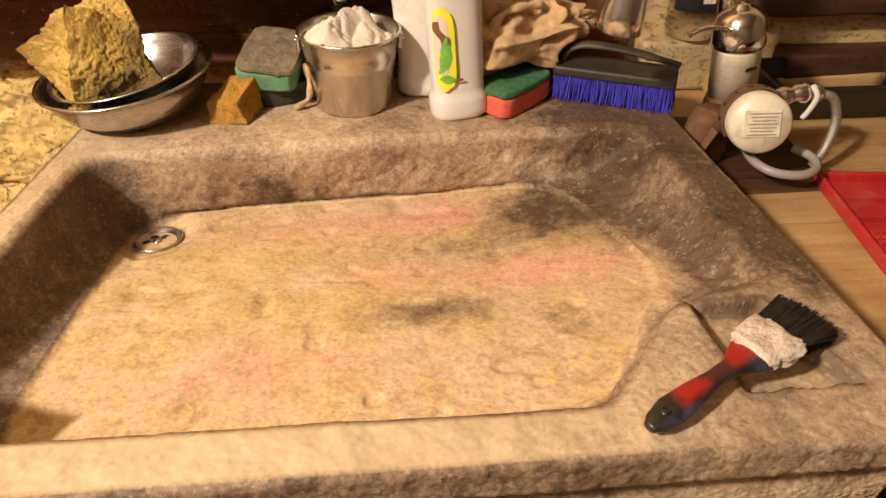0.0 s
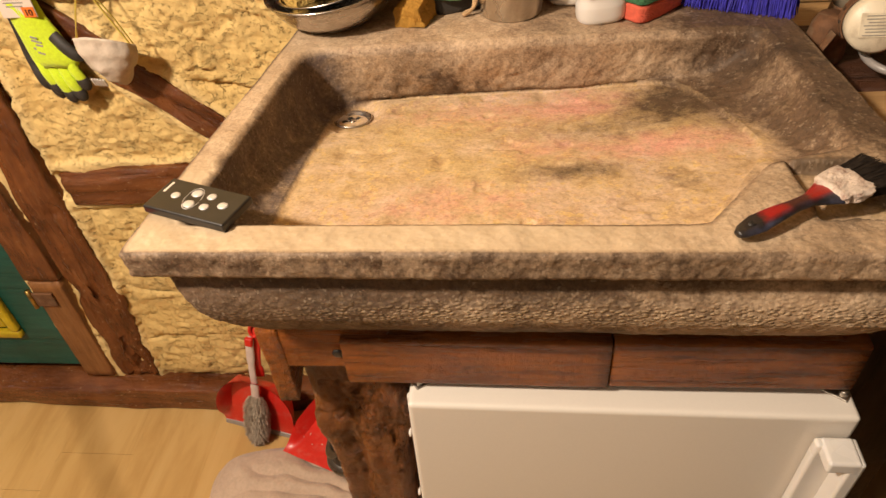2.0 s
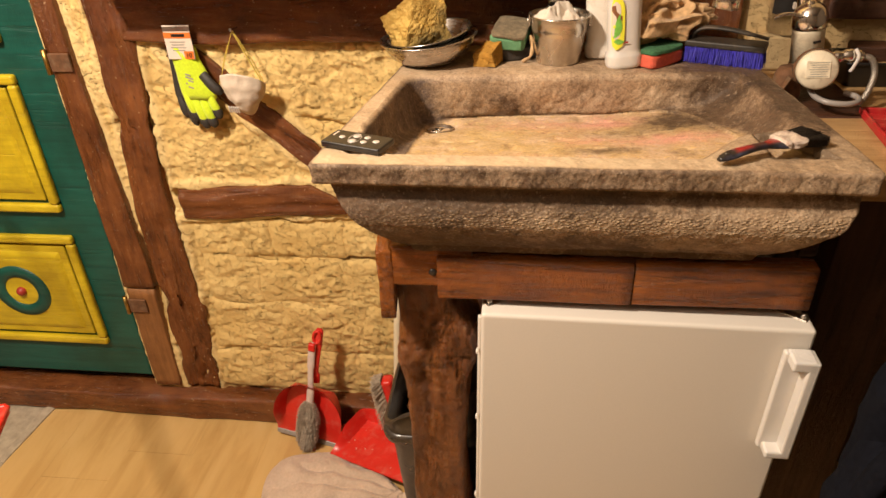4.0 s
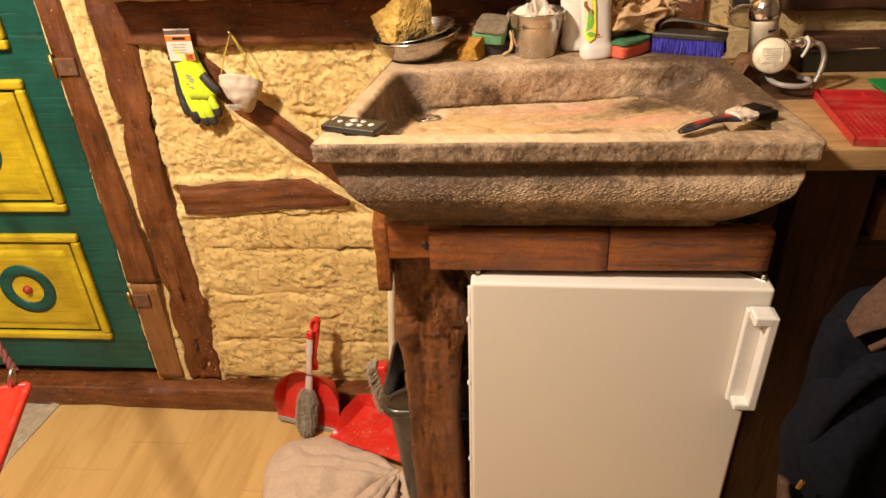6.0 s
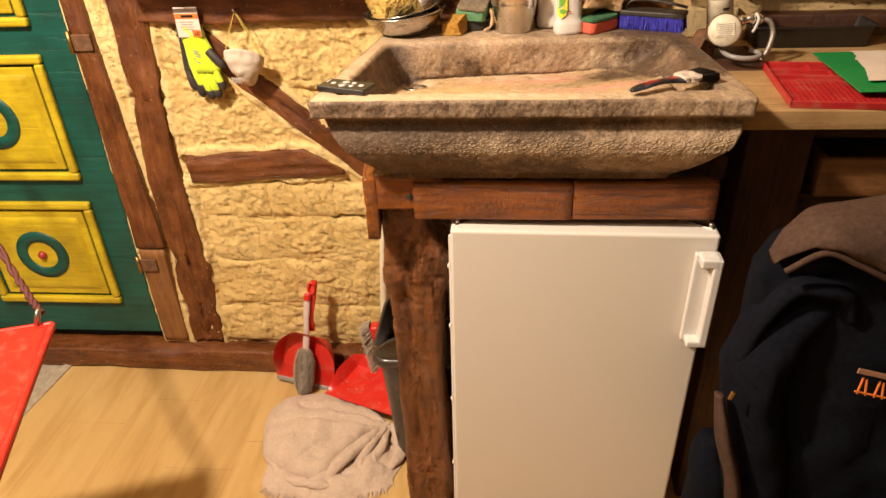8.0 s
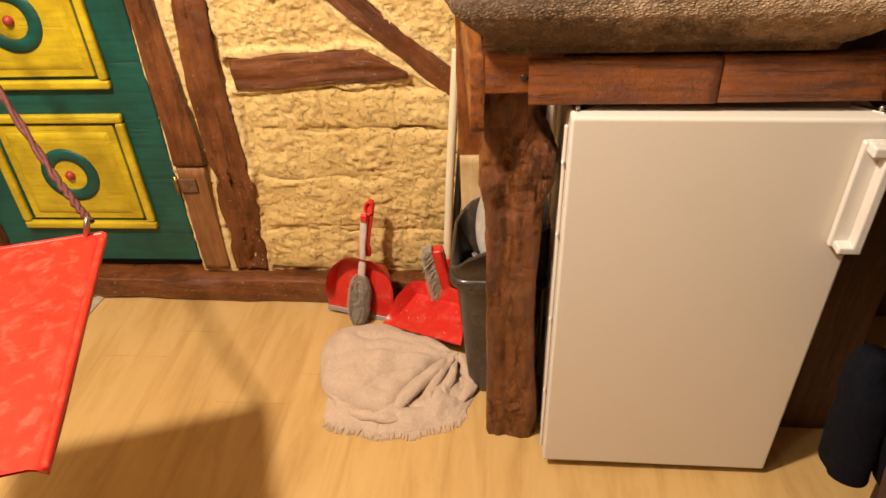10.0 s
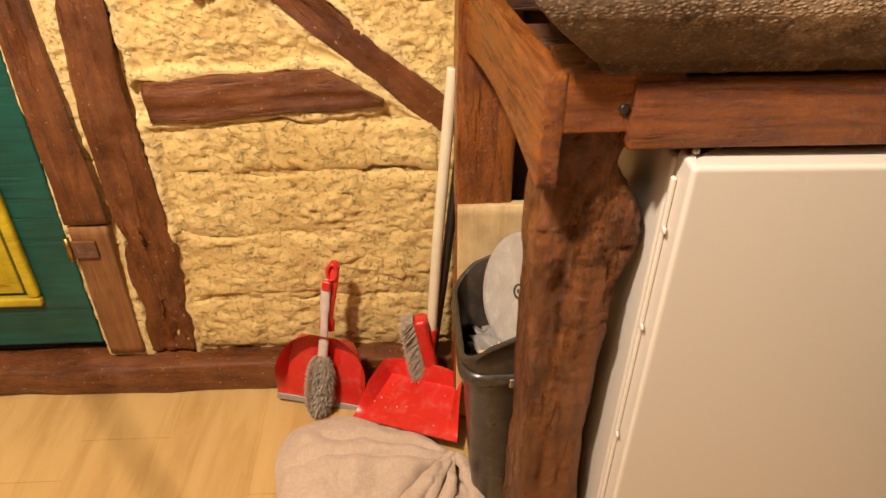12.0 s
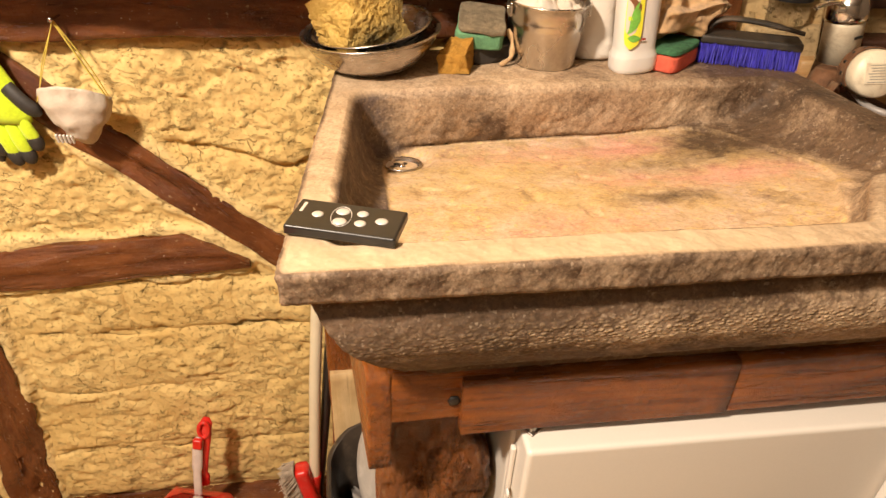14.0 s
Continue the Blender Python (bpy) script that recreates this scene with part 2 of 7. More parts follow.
def clay_material(name, lo, hi, straw=0.35, cracked=0.0006):
    m = bpy.data.materials.new(name)
    t, b = nodes_of(m)
    vec = coords(t)
    big = noise_node(t, vec, 6, 6, 0.65, 0.3)
    col = ramp(t, big, [(0.3, lo), (0.68, hi)])
    col = mixc(t, maths(t, "MULTIPLY", attr(t, "smear"), 0.75), col, (0.82, 0.625, 0.295))
    fine = noise_node(t, vec, 150, 6, 0.8)
    col = mixc(t, 0.14, col, ramp(t, fine, [(0.30, (0.45, 0.35, 0.24)), (0.62, (1, 1, 1))]), "MULTIPLY")
    mid = noise_node(t, vec, 34, 7, 0.75, 0.6)
    col = mixc(t, 0.26, col, ramp(t, mid, [(0.34, (0.66, 0.56, 0.42)), (0.52, (1, 1, 1)), (0.70, (1.12, 1.10, 1.02))]), "MULTIPLY")
    fib = noise_node(t, coords(t, (30, 30, 160)), 3.0, 4, 0.7, 1.5)
    col = mixc(t, maths(t, "MULTIPLY", ramp(t, fib, [(0.64, (0, 0, 0)), (0.72, (1, 1, 1))]), straw), col, (0.66, 0.51, 0.25))
    t.links.new(col, b.inputs["Base Color"])
    b.inputs["Roughness"].default_value = 0.95
    b.inputs["Specular IOR Level"].default_value = 0.15
    w = t.nodes.new("ShaderNodeVectorMath")
    w.operation = "MULTIPLY_ADD"
    nn = t.nodes.new("ShaderNodeTexNoise")
    nn.inputs["Scale"].default_value, nn.inputs["Detail"].default_value = 30, 5
    t.links.new(vec, nn.inputs["Vector"])
    t.links.new(nn.outputs["Color"], w.inputs[0])
    w.inputs[1].default_value = (0.05, 0.05, 0.05)
    t.links.new(vec, w.inputs[2])
    warp = w.outputs[0]
    flat_vec = coords(t, (1, 1, 1.7))
    n = bump(t, b, noise_node(t, vec, 48, 10, 0.66), 1.0, 0.0026)
    flakes = ramp(t, noise_node(t, flat_vec, 40, 8, 0.66), [(0.30, (0, 0, 0)), (0.43, (0.9, 0.9, 0.9)), (0.70, (1, 1, 1))])
    n = bump(t, b, flakes, 1.0, 0.0029, n)
    crumbs = ramp(t, noise_node(t, flat_vec, 120, 6, 0.7), [(0.30, (0, 0, 0)), (0.42, (1, 1, 1))])
    n = bump(t, b, crumbs, 1.0, 0.0023, n)
    v = t.nodes.new("ShaderNodeTexVoronoi")
    v.feature = "DISTANCE_TO_EDGE"
    v.inputs["Scale"].default_value = 24
    t.links.new(warp, v.inputs["Vector"])
    crack = ramp(t, v.outputs["Distance"], [(0.0, (0, 0, 0)), (0.03, (1, 1, 1))])
    gate = ramp(t, noise_node(t, vec, 16, 5), [(0.55, (1, 1, 1)), (0.64, (0, 0, 0))])
    bump(t, b, mixc(t, gate, crack, (1, 1, 1)), 1.0, cracked, n)
    return m


CLAY = clay_material("clay_plaster", (0.66, 0.450, 0.165), (0.81, 0.597, 0.255), cracked=0.0034)
CLAY_PALE = clay_material("pale_clay", (0.44, 0.31, 0.16), (0.56, 0.42, 0.23), 0.15)
BEAM = wood("oxblood_timber", (0.115, 0.034, 0.009), (0.27, 0.092, 0.026), 0.22, 6, 8, 0.0030, (0.48, 0.31, 0.16), 0.12, blotchy=0.80, flecks=0.7)
FRAME_WOOD = wood("oiled_oak", (0.125, 0.032, 0.005), (0.43, 0.128, 0.017), 0.25, 10, 9, 0.0036, (0.46, 0.22, 0.07), 0.20, blotchy=0.62, flecks=0.25)
LEG_WOOD = wood("weathered_oak", (0.105, 0.032, 0.008), (0.35, 0.120, 0.027), 0.30, 5, 11, 0.0062, (0.42, 0.24, 0.10), 0.20, blotchy=0.70, flecks=0.4)
DARK_WOOD = wood("dark_board", (0.045, 0.016, 0.008), (0.11, 0.042, 0.018), 0.5, 12, 6, 0.002)
JAMB_WOOD = wood("jamb_pine", (0.19, 0.075, 0.022), (0.34, 0.15, 0.05), 0.5, 14, 6, 0.0016)
PINE = wood("pine_counter", (0.40, 0.23, 0.09), (0.58, 0.38, 0.18), 0.42, 22, 4, 0.0008)
RAW_PINE = wood("raw_pine", (0.62, 0.42, 0.19), (0.78, 0.58, 0.32), 0.6, 16, 4, 0.0006)
LAMINATE = bpy.data.materials.new("oak_laminate")
t, b = nodes_of(LAMINATE)
geo = t.nodes.new("ShaderNodeNewGeometry")
mp = t.nodes.new("ShaderNodeMapping")
mp.inputs["Scale"].default_value = (11, 1.6, 1)
t.links.new(geo.outputs["Position"], mp.inputs["Vector"])
streak = noise_node(t, mp.outputs["Vector"], 1.6, 6, 0.6, 0.6)
col = ramp(t, streak, [(0.30, (0.47, 0.280, 0.092)), (0.52, (0.58, 0.370, 0.140)), (0.75, (0.63, 0.420, 0.175))])
info = t.nodes.new("ShaderNodeObjectInfo")
col = mixc(t, 0.35, col, ramp(t, info.outputs["Random"], [(0.0, (0.88, 0.86, 0.82)), (1.0, (1, 1, 1))]), "MULTIPLY")
fl = ramp(t, noise_node(t, geo.outputs["Position"], 18, 5, 0.7), [(0.62, (0, 0, 0)), (0.80, (1, 1, 1))])
col = mixc(t, maths(t, "MULTIPLY", fl, 0.25), col, (0.30, 0.17, 0.07))
t.links.new(col, b.inputs["Base Color"])
t.links.new(ramp(t, streak, [(0.3, (0.42,) * 3), (0.7, (0.30,) * 3)]), b.inputs["Roughness"])
CONCRETE = material("worn_concrete", (0.40, 0.33, 0.24), 0.9, 0, 0.25, 30, relief=0.002, relief_scale=60)
PLASTER = material("old_plaster", (0.13, 0.10, 0.075), 0.9, 0, 0.1, 12, relief=0.002, relief_scale=30)
ENAMEL = material("white_enamel", (0.72, 0.66, 0.58), 0.40, 0, 0.015, 300, relief=0.00015, relief_scale=500)
WHITE_PLASTIC = material("white_plastic", (0.70, 0.66, 0.61), 0.32, 0, 0.03, 20, subsurface=0.1)
GREEN_PAINT = wood("green_paint", (0.004, 0.062, 0.047), (0.008, 0.105, 0.078), 0.42, 14, 5, 0.0008)
YELLOW_PAINT = wood("yellow_paint", (0.52, 0.37, 0.008), (0.72, 0.55, 0.02), 0.42, 14, 5, 0.0008, (0.30, 0.24, 0.02), 0.3)
RED_PAINT = material("red_paint", (0.34, 0.035, 0.025), 0.4)
STEEL = material("brushed_steel", (0.58, 0.54, 0.50), 0.26, 1.0, 0.12, 60, (1, 1, 6), dirt=(0.25, 0.17, 0.10), dirt_amount=0.35, dirt_scale=14)
ZINC = material("galvanised_zinc", (0.66, 0.62, 0.56), 0.27, 1.0, 0.14, 35, relief=0.0002, relief_scale=120, dirt=(0.35, 0.26, 0.16), dirt_amount=0.4, dirt_scale=20)
CHROME = material("chrome", (0.80, 0.77, 0.72), 0.17, 1.0, 0.03, 30)
DULL_METAL = material("dull_metal", (0.45, 0.41, 0.36), 0.4, 1.0, 0.2, 60)
RUST = material("rusty_strap", (0.16, 0.075, 0.035), 0.8, 0.3, 0.4, 60, relief=0.001, relief_scale=150, dirt=(0.35, 0.28, 0.18), dirt_amount=0.5, dirt_scale=25)
CREAM = material("cream_plastic", (0.72, 0.63, 0.47), 0.4, 0, 0.06, 18, dirt=(0.22, 0.13, 0.06), dirt_amount=0.6, dirt_scale=22)
BLACK_PLASTIC = material("black_plastic", (0.018, 0.016, 0.015), 0.35, 0, 0.3, 50)
DUSTY_BLACK = material("dusty_black_plastic", (0.030, 0.025, 0.020), 0.5, 0, 0.3, 60, dirt=(0.16, 0.11, 0.07), dirt_amount=0.6, dirt_scale=25)
RUBBER = material("dark_rubber", (0.035, 0.030, 0.026), 0.6, 0, 0.3, 80, relief=0.0006, relief_scale=260)
RED_PLASTIC = material("red_plastic", (0.62, 0.022, 0.014), 0.34, 0, 0.12, 14, dirt=(0.55, 0.30, 0.22), dirt_amount=0.25, dirt_scale=35)
TRAY_RED = material("tray_red", (0.42, 0.022, 0.022), 0.38, 0, 0.15, 18, dirt=(0.35, 0.20, 0.12), dirt_amount=0.4, dirt_scale=20)
FOAM = material("yellow_foam", (0.44, 0.225, 0.042), 0.95, 0, 0.25, 70, relief=0.006, relief_scale=130, dirt=(0.30, 0.20, 0.06), dirt_amount=0.5, dirt_scale=25, shine=0.15)
SPONGE_GREEN = material("green_sponge", (0.13, 0.30, 0.15), 0.95, 0, 0.2, 120, relief=0.002, relief_scale=400)
SCOUR_GREY = material("dusty_scouring_pad", (0.22, 0.17, 0.105), 1.0, 0, 0.4, 90, relief=0.003, relief_scale=300)
SPONGE_RED = material("coral_sponge", (0.72, 0.13, 0.075), 0.95, 0, 0.15, 120, relief=0.002, relief_scale=400)
SCOUR_GREEN = material("green_scouring_pad", (0.05, 0.16, 0.07), 1.0, 0, 0.4, 140, relief=0.002, relief_scale=420)
RAG = material("brown_rag", (0.60, 0.39, 0.20), 0.97, 0, 0.25, 90, relief=0.0020, relief_scale=500, dirt=(0.14, 0.07, 0.04), dirt_amount=0.5, dirt_scale=30, sheen=0.2, shine=0.15)
WHITE_CLOTH = material("white_cloth", (0.68, 0.60, 0.51), 0.95, 0, 0.06, 90, relief=0.001, relief_scale=600, dirt=(0.5, 0.32, 0.2), dirt_amount=0.3, dirt_scale=25, shine=0.15)
TOWEL = material("beige_towel", (0.56, 0.42, 0.315), 0.98, 0, 0.10, 150, relief=0.0012, relief_scale=420, dirt=(0.36, 0.24, 0.17), dirt_amount=0.3, dirt_scale=14, sheen=0.3, shine=0.15)
BLUE_BRISTLE = material("blue_bristle", (0.035, 0.028, 0.40), 0.5, 0, 0.4, 90)
GREY_BRISTLE = material("grey_bristle", (0.40, 0.32, 0.24), 0.9, 0, 0.35, 120, shine=0.15)
BLACK_BRISTLE = material("black_bristle", (0.022, 0.017, 0.014), 0.6, 0, 0.5, 120, shine=0.15)
HIVIS = material("hivis_knit", (0.62, 0.80, 0.02), 0.9, 0, 0.1, 200, relief=0.0008, relief_scale=700, sheen=0.2)
CARD = material("printed_card", (0.72, 0.62, 0.52), 0.5, 0, 0.06, 60)
ORANGE = material("orange_print", (0.75, 0.19, 0.03), 0.5, 0, 0.06, 60)
MASK = material("mask_felt", (0.66, 0.56, 0.45), 0.95, 0, 0.10, 60, relief=0.0012, relief_scale=300, dirt=(0.36, 0.26, 0.17), dirt_amount=0.5, dirt_scale=22, shine=0.15)
ELASTIC = material("yellow_elastic", (0.72, 0.56, 0.10), 0.8, 0, 0.1, 90)
JACKET = material("navy_fleece", (0.006, 0.0065, 0.010), 0.95, 0, 0.35, 130, relief=0.0012, relief_scale=420, shine=0.06)
JACKET_TRIM = material("brown_fleece", (0.070, 0.041, 0.029), 0.95, 0, 0.25, 130, relief=0.0012, relief_scale=420, shine=0.06)
CLOUDY = material("scuffed_grey_plastic", (0.40, 0.36, 0.32), 0.42, 0, 0.14, 16, dirt=(0.62, 0.58, 0.52), dirt_amount=0.45, dirt_scale=38)
BIN_PLASTIC = material("brown_black_plastic", (0.042, 0.031, 0.023), 0.33, 0, 0.2, 30, dirt=(0.20, 0.15, 0.10), dirt_amount=0.35, dirt_scale=35)
GREY_PLASTIC = material("grey_plastic", (0.30, 0.27, 0.25), 0.35, 0, 0.12, 20, dirt=(0.5, 0.45, 0.4), dirt_amount=0.25, dirt_scale=50)
IVORY = material("ivory_handle", (0.74, 0.66, 0.48), 0.4, 0, 0.05, 20)
LABEL_YELLOW = material("yellow_label", (0.78, 0.74, 0.05), 0.4, 0, 0.05, 50)
LEAF_GREEN = material("green_print", (0.16, 0.42, 0.06), 0.4, 0, 0.3, 120)
PAPER = material("paper", (0.66, 0.56, 0.46), 0.8, 0, 0.05, 40)
GREY_PRINT = material("grey_print", (0.33, 0.30, 0.25), 0.6, 0, 0.1, 60)
FOLDER = material("green_folder", (0.012, 0.23, 0.055), 0.4, 0, 0.1, 30)
WHITE_BUTTON = material("silver_button", (0.62, 0.58, 0.54), 0.35, 0.2, 0.06, 60)
BRASS = material("old_brass", (0.42, 0.27, 0.08), 0.4, 1.0, 0.3, 80, dirt=(0.08, 0.04, 0.02), dirt_amount=0.5, dirt_scale=60)
HOSE = material("braided_hose", (0.36, 0.32, 0.27), 0.4, 0.7, 0.35, 400, relief=0.0008, relief_scale=600)
BROWN_BOX = material("brown_box", (0.20, 0.075, 0.03), 0.6, 0, 0.2, 30)
CLEAR = bpy.data.materials.new("clear_plastic")
_t, _b = nodes_of(CLEAR)
_b.inputs["Base Color"].default_value = (0.95, 0.96, 0.95, 1)
_b.inputs["Roughness"].default_value, _b.inputs["Transmission Weight"].default_value, _b.inputs["IOR"].default_value = 0.04, 1.0, 1.33


def timber(length, w, d, seed=0, rough=0.006, r=0.008, step=0.02, taper=None, bow=0.0):
    """A hewn timber along x from 0 to length; w across (y), d deep (z), centred; taper(s) gives scales across and deep, and offsets."""
    n = max(4, int(length / step))
    sec = rrect(w, d, r, 3)
    many = []
    for i in range(len(sec)):
        a, b = sec[i], sec[(i + 1) % len(sec)]
        k = max(1, int(np.linalg.norm(b - a) / step))
        many += [a + (b - a) * j / k for j in range(k)]
    sec = np.array(many)
    rings = []
    for i in range(-1, n + 2):
        s = min(max(i / n, 0), 1)
        q = sec * (1.0 if 0 <= i <= n else 1 - 1.2 * r / min(w, d))
        sw, sd, oy, oz = taper(s) if taper else (1, 1, 0, 0)
        x = s * length + (0.35 * r if i < 0 else -0.35 * r if i > n else 0)
        x = s * length - (0.35 * r if i == -1 else 0) + (0.35 * r if i == n + 1 else 0)
        rings.append(np.c_[np.full(len(q), x), q[:, 0] * sw + oy + bow * math.sin(math.pi * s), q[:, 1] * sd + oz])
    rings = np.array(rings)
    p = rings * np.array((6.0, 22.0, 22.0)) + seed * 3.7
    push = fbm(p, 3, seed) * rough * 0.8 + np.minimum(0, fbm(rings * np.array((3.0, 60, 60)) + seed, 2, seed + 5) + 0.2) * rough * 1.3
    mid = rings.mean(1, keepdims=True)
    away = rings - mid
    away[..., 0] = 0
    away /= np.linalg.norm(away, axis=2, keepdims=True) + 1e-9
    rings = rings + away * push[..., None]
    return loft(rings)


def along(p, q, lean=0.0):
    """The pose that lays the x axis from p to q, the y axis as near to up as it goes."""
    p, q = Vector(p), Vector(q)
    x = (q - p).normalized()
    back = Vector((0, -1, 0)) if abs(x.y) < 0.9 else Vector((1, 0, 0))
    y = back.cross(x).normalized() * -1
    y = (Vector((0, 1, 0)) if abs(x.y) < 0.9 else Vector((1, 0, 0))).cross(x).normalized()
    z = x.cross(y)
    m = Matrix((x, y, z)).transposed().to_4x4()
    m.translation = p
    return m


def set_beam(name, p, q, w, d, label, seed, mat=BEAM, rough=0.006, r=0.008, category="beam", parent=None, **more):
    ob = part(name, timber((Vector(q) - Vector(p)).length, w, d, seed, rough, r, **more), mat, parent, at=along(p, q))
    if not parent:
        tagged(ob, label, category, kind="structure")
    return ob


# ---- floor ----
floor = tagged(part("floor", move(rbox(4.6, 3.9, 0.1, 0.002), pose(-0.3, -0.75, -0.112)), CONCRETE, flat=True), "light oak laminate floor of long boards", "floor", kind="structure")
plank_mesh = mesh_of("plank", move(rbox(1.2013, 0.1944, 0.011, 0.0002, 1), pose(0.6, 0, 0)), LAMINATE, True)
for col in range(-6, 18):
    x, wide = -0.242 + 0.1945 * col, 0.1944
    if col == -6:
        x, wide = -1.379, 0.134
    if x > 1.9:
        continue
    y = -2.68 - 0.37 * ((col * 5) % 7) / 7
    while y < 1.0:
        start, end = max(y, -2.69), min(y + 1.2013, 1.15)
        if end - start > 1.2 and col > -6:
            plank = plank_mesh
        else:
            plank = mesh_of("plank", move(rbox(end - start, wide, 0.011, 0.0002, 1), pose((end - start) / 2, 0, 0)), LAMINATE, True)
        ob = new("plank", plank)
        ob.parent, ob.matrix_basis = floor, pose(x, start, -0.0115, 0, 0, 90)
        y += 1.2015
threshold = part("threshold", move(rbox(1.2, 3.6, 0.012, 0.004), pose(-2.047, -0.7, -0.012)), CONCRETE)
tagged(threshold, "worn pale stone floor strip before the painted door", "floor", kind="structure")
edging = part("trim", timber(0.24, 0.026, 0.006, 4, 0.006, 0.002, step=0.01), CONCRETE, at=pose(-1.440, 1.04, 0.001, 0, 0, -94))
tagged(edging, "short broken stone edging between laminate and threshold", "trim", kind="structure")

# ---- walls ----
DOOR_L, DOOR_R, DOOR_T = -1.70, -1.098, 1.93


def clay_rough(p, seed=0):
    """Crumbling daub: spalled plates, lumps, crumbs, pits and cracks, in metres of relief."""
    w = p + 0.012 * np.stack([fbm(p * 22, 2, seed + 1), fbm(p * 22, 2, seed + 2), np.zeros(p.shape[:-1])], -1)
    q = w * np.array((1.0, 1.5, 1.0))
    h = 0.0030 * sstep(-0.04, 0.04, fbm(q * 13, 5, seed + 3, 0.65)) + 0.0026 * sstep(0.04, 0.09, fbm(q * 30, 4, seed + 4, 0.65))
    h += 0.0014 * fbm(q * 90, 3, seed + 6) - 0.0036 * sstep(0.35, 0.55, fbm(q * 55, 2, seed + 7))
    h -= 0.0075 * np.exp(-(vnoise(q * np.array((9, 19, 1)), seed + 8) / 0.03) ** 2) * sstep(0.0, 0.35, vnoise(q * 7, seed + 9))
    return h


SMEARED = (((-0.945, 0.0), (-0.937, 1.26), 0.050), ((-1.05, 0.0), (-1.06, 1.26), 0.037), ((-0.868, 0.703), (-0.46, 0.724), 0.042), ((-0.80, 1.09), (-0.24, 0.595), 0.032))


def smear(x, z):
    """Where smoother pale clay was wiped along the timbers, and where it is hollowed for them: 0 to 1."""
    p = np.stack([x, z, np.zeros_like(x)], -1)
    wob = 0.010 * fbm(p * 14, 3, 77)
    rag = 0.007 * fbm(p * 34, 4, 71)
    out, bed = np.zeros_like(x), np.zeros_like(x)
    for k, (a, b, half) in enumerate(SMEARED):
        a, b = np.array(a), np.array(b)
        u = b - a
        s = np.clip(((x - a[0]) * u[0] + (z - a[1]) * u[1]) / (u @ u), 0, 1)
        d = np.hypot(x - a[0] - s * u[0], z - a[1] - s * u[1]) - half
        out = np.maximum(out, sstep(0.020, 0.006, d + wob))
        if k != 1:
            bed = np.maximum(bed, sstep(-0.004, -0.010, d + rag) * sstep(0.84, 0.78, s if k == 2 else 0 * s))
    return out, bed


def wall_depth(x, z):
    """How far the clay stands forward of its plane."""
    p = np.stack([x, z, np.zeros_like(x)], -1)
    pale, hollow = smear(x, z)
    h = 0.007 * fbm(p * 7, 3, 3) + (clay_rough(p, 40) - 0.004) * (1 - 0.6 * pale) + 0.007 * pale - 0.020 * hollow
    cut = np.abs(z - (0.905 + 0.02 * np.sin(x * 21) + 0.012 * fbm(p * 12, 2, 5)))
    h -= 0.014 * np.exp(-(cut / 0.006) ** 2) * sstep(-0.56, -0.5, x) * sstep(-0.2, -0.32, x)
    h -= 0.004 * (1 - sstep(0.62, 0.72, z)) * sstep(0.05, 0.1, z) * (1 - pale)
    return h


xs = np.unique(np.round(np.r_[np.arange(-2.5, -1.72, 0.06), np.arange(-1.72, -1.1, 0.06), np.arange(-1.1, -0.18, 0.0042), np.arange(-0.18, 0.42, 0.02), np.arange(0.42, 2.05, 0.06)], 4))
zs = np.unique(np.round(np.r_[np.arange(0.0, 0.09, 0.03), np.arange(0.09, 1.2, 0.0042), np.arange(1.2, 3.02, 0.05), 3.02], 4))
sheet = grid(xs, zs, lambda u, w: np.stack([u, 1.062 - wall_depth(u, w), w], -1))
keep = [f for f in sheet[1] if not (DOOR_L < np.mean([sheet[0][i][0] for i in f]) < DOOR_R - 0.004 and np.mean([sheet[0][i][2] for i in f]) < DOOR_T)]
wall_north = tagged(part("wall_north", (sheet[0], [f[::-1] for f in keep]), CLAY, attributes={"smear": smear(sheet[0][:, 0], sheet[0][:, 2])[0]}), "rough yellow clay infill wall with straw and cracks", "wall", kind="structure")
for k, (x0, x1, z0, z1) in enumerate(((-2.5, DOOR_L, 0, 3.02), (DOOR_R, 2.05, 0, 3.02), (DOOR_L, DOOR_R, DOOR_T, 3.02))):
    part("wall_core", move(rbox(x1 - x0, 0.2, z1 - z0, 0.001, 1), pose((x0 + x1) / 2, 1.19, z0)), PLASTER, wall_north, flat=True)
for name, m, size in (("wall_west", pose(-2.56, -0.75, 0), (0.12, 4.0, 3.02)), ("wall_east", pose(2.1, -0.75, 0), (0.12, 4.0, 3.02)), ("wall_south", pose(-0.25, -2.76, 0), (4.8, 0.12, 3.02))):
    tagged(part(name, move(rbox(*size, 0.001, 1), m), PLASTER, flat=True), "plain old plastered room wall", "wall", kind="structure")
tagged(part("ceiling", move(rbox(4.9, 4.3, 0.1, 0.001, 1), pose(-0.25, -0.75, 3.022)), PLASTER, flat=True), "plain pale plastered ceiling", "ceiling", kind="structure")


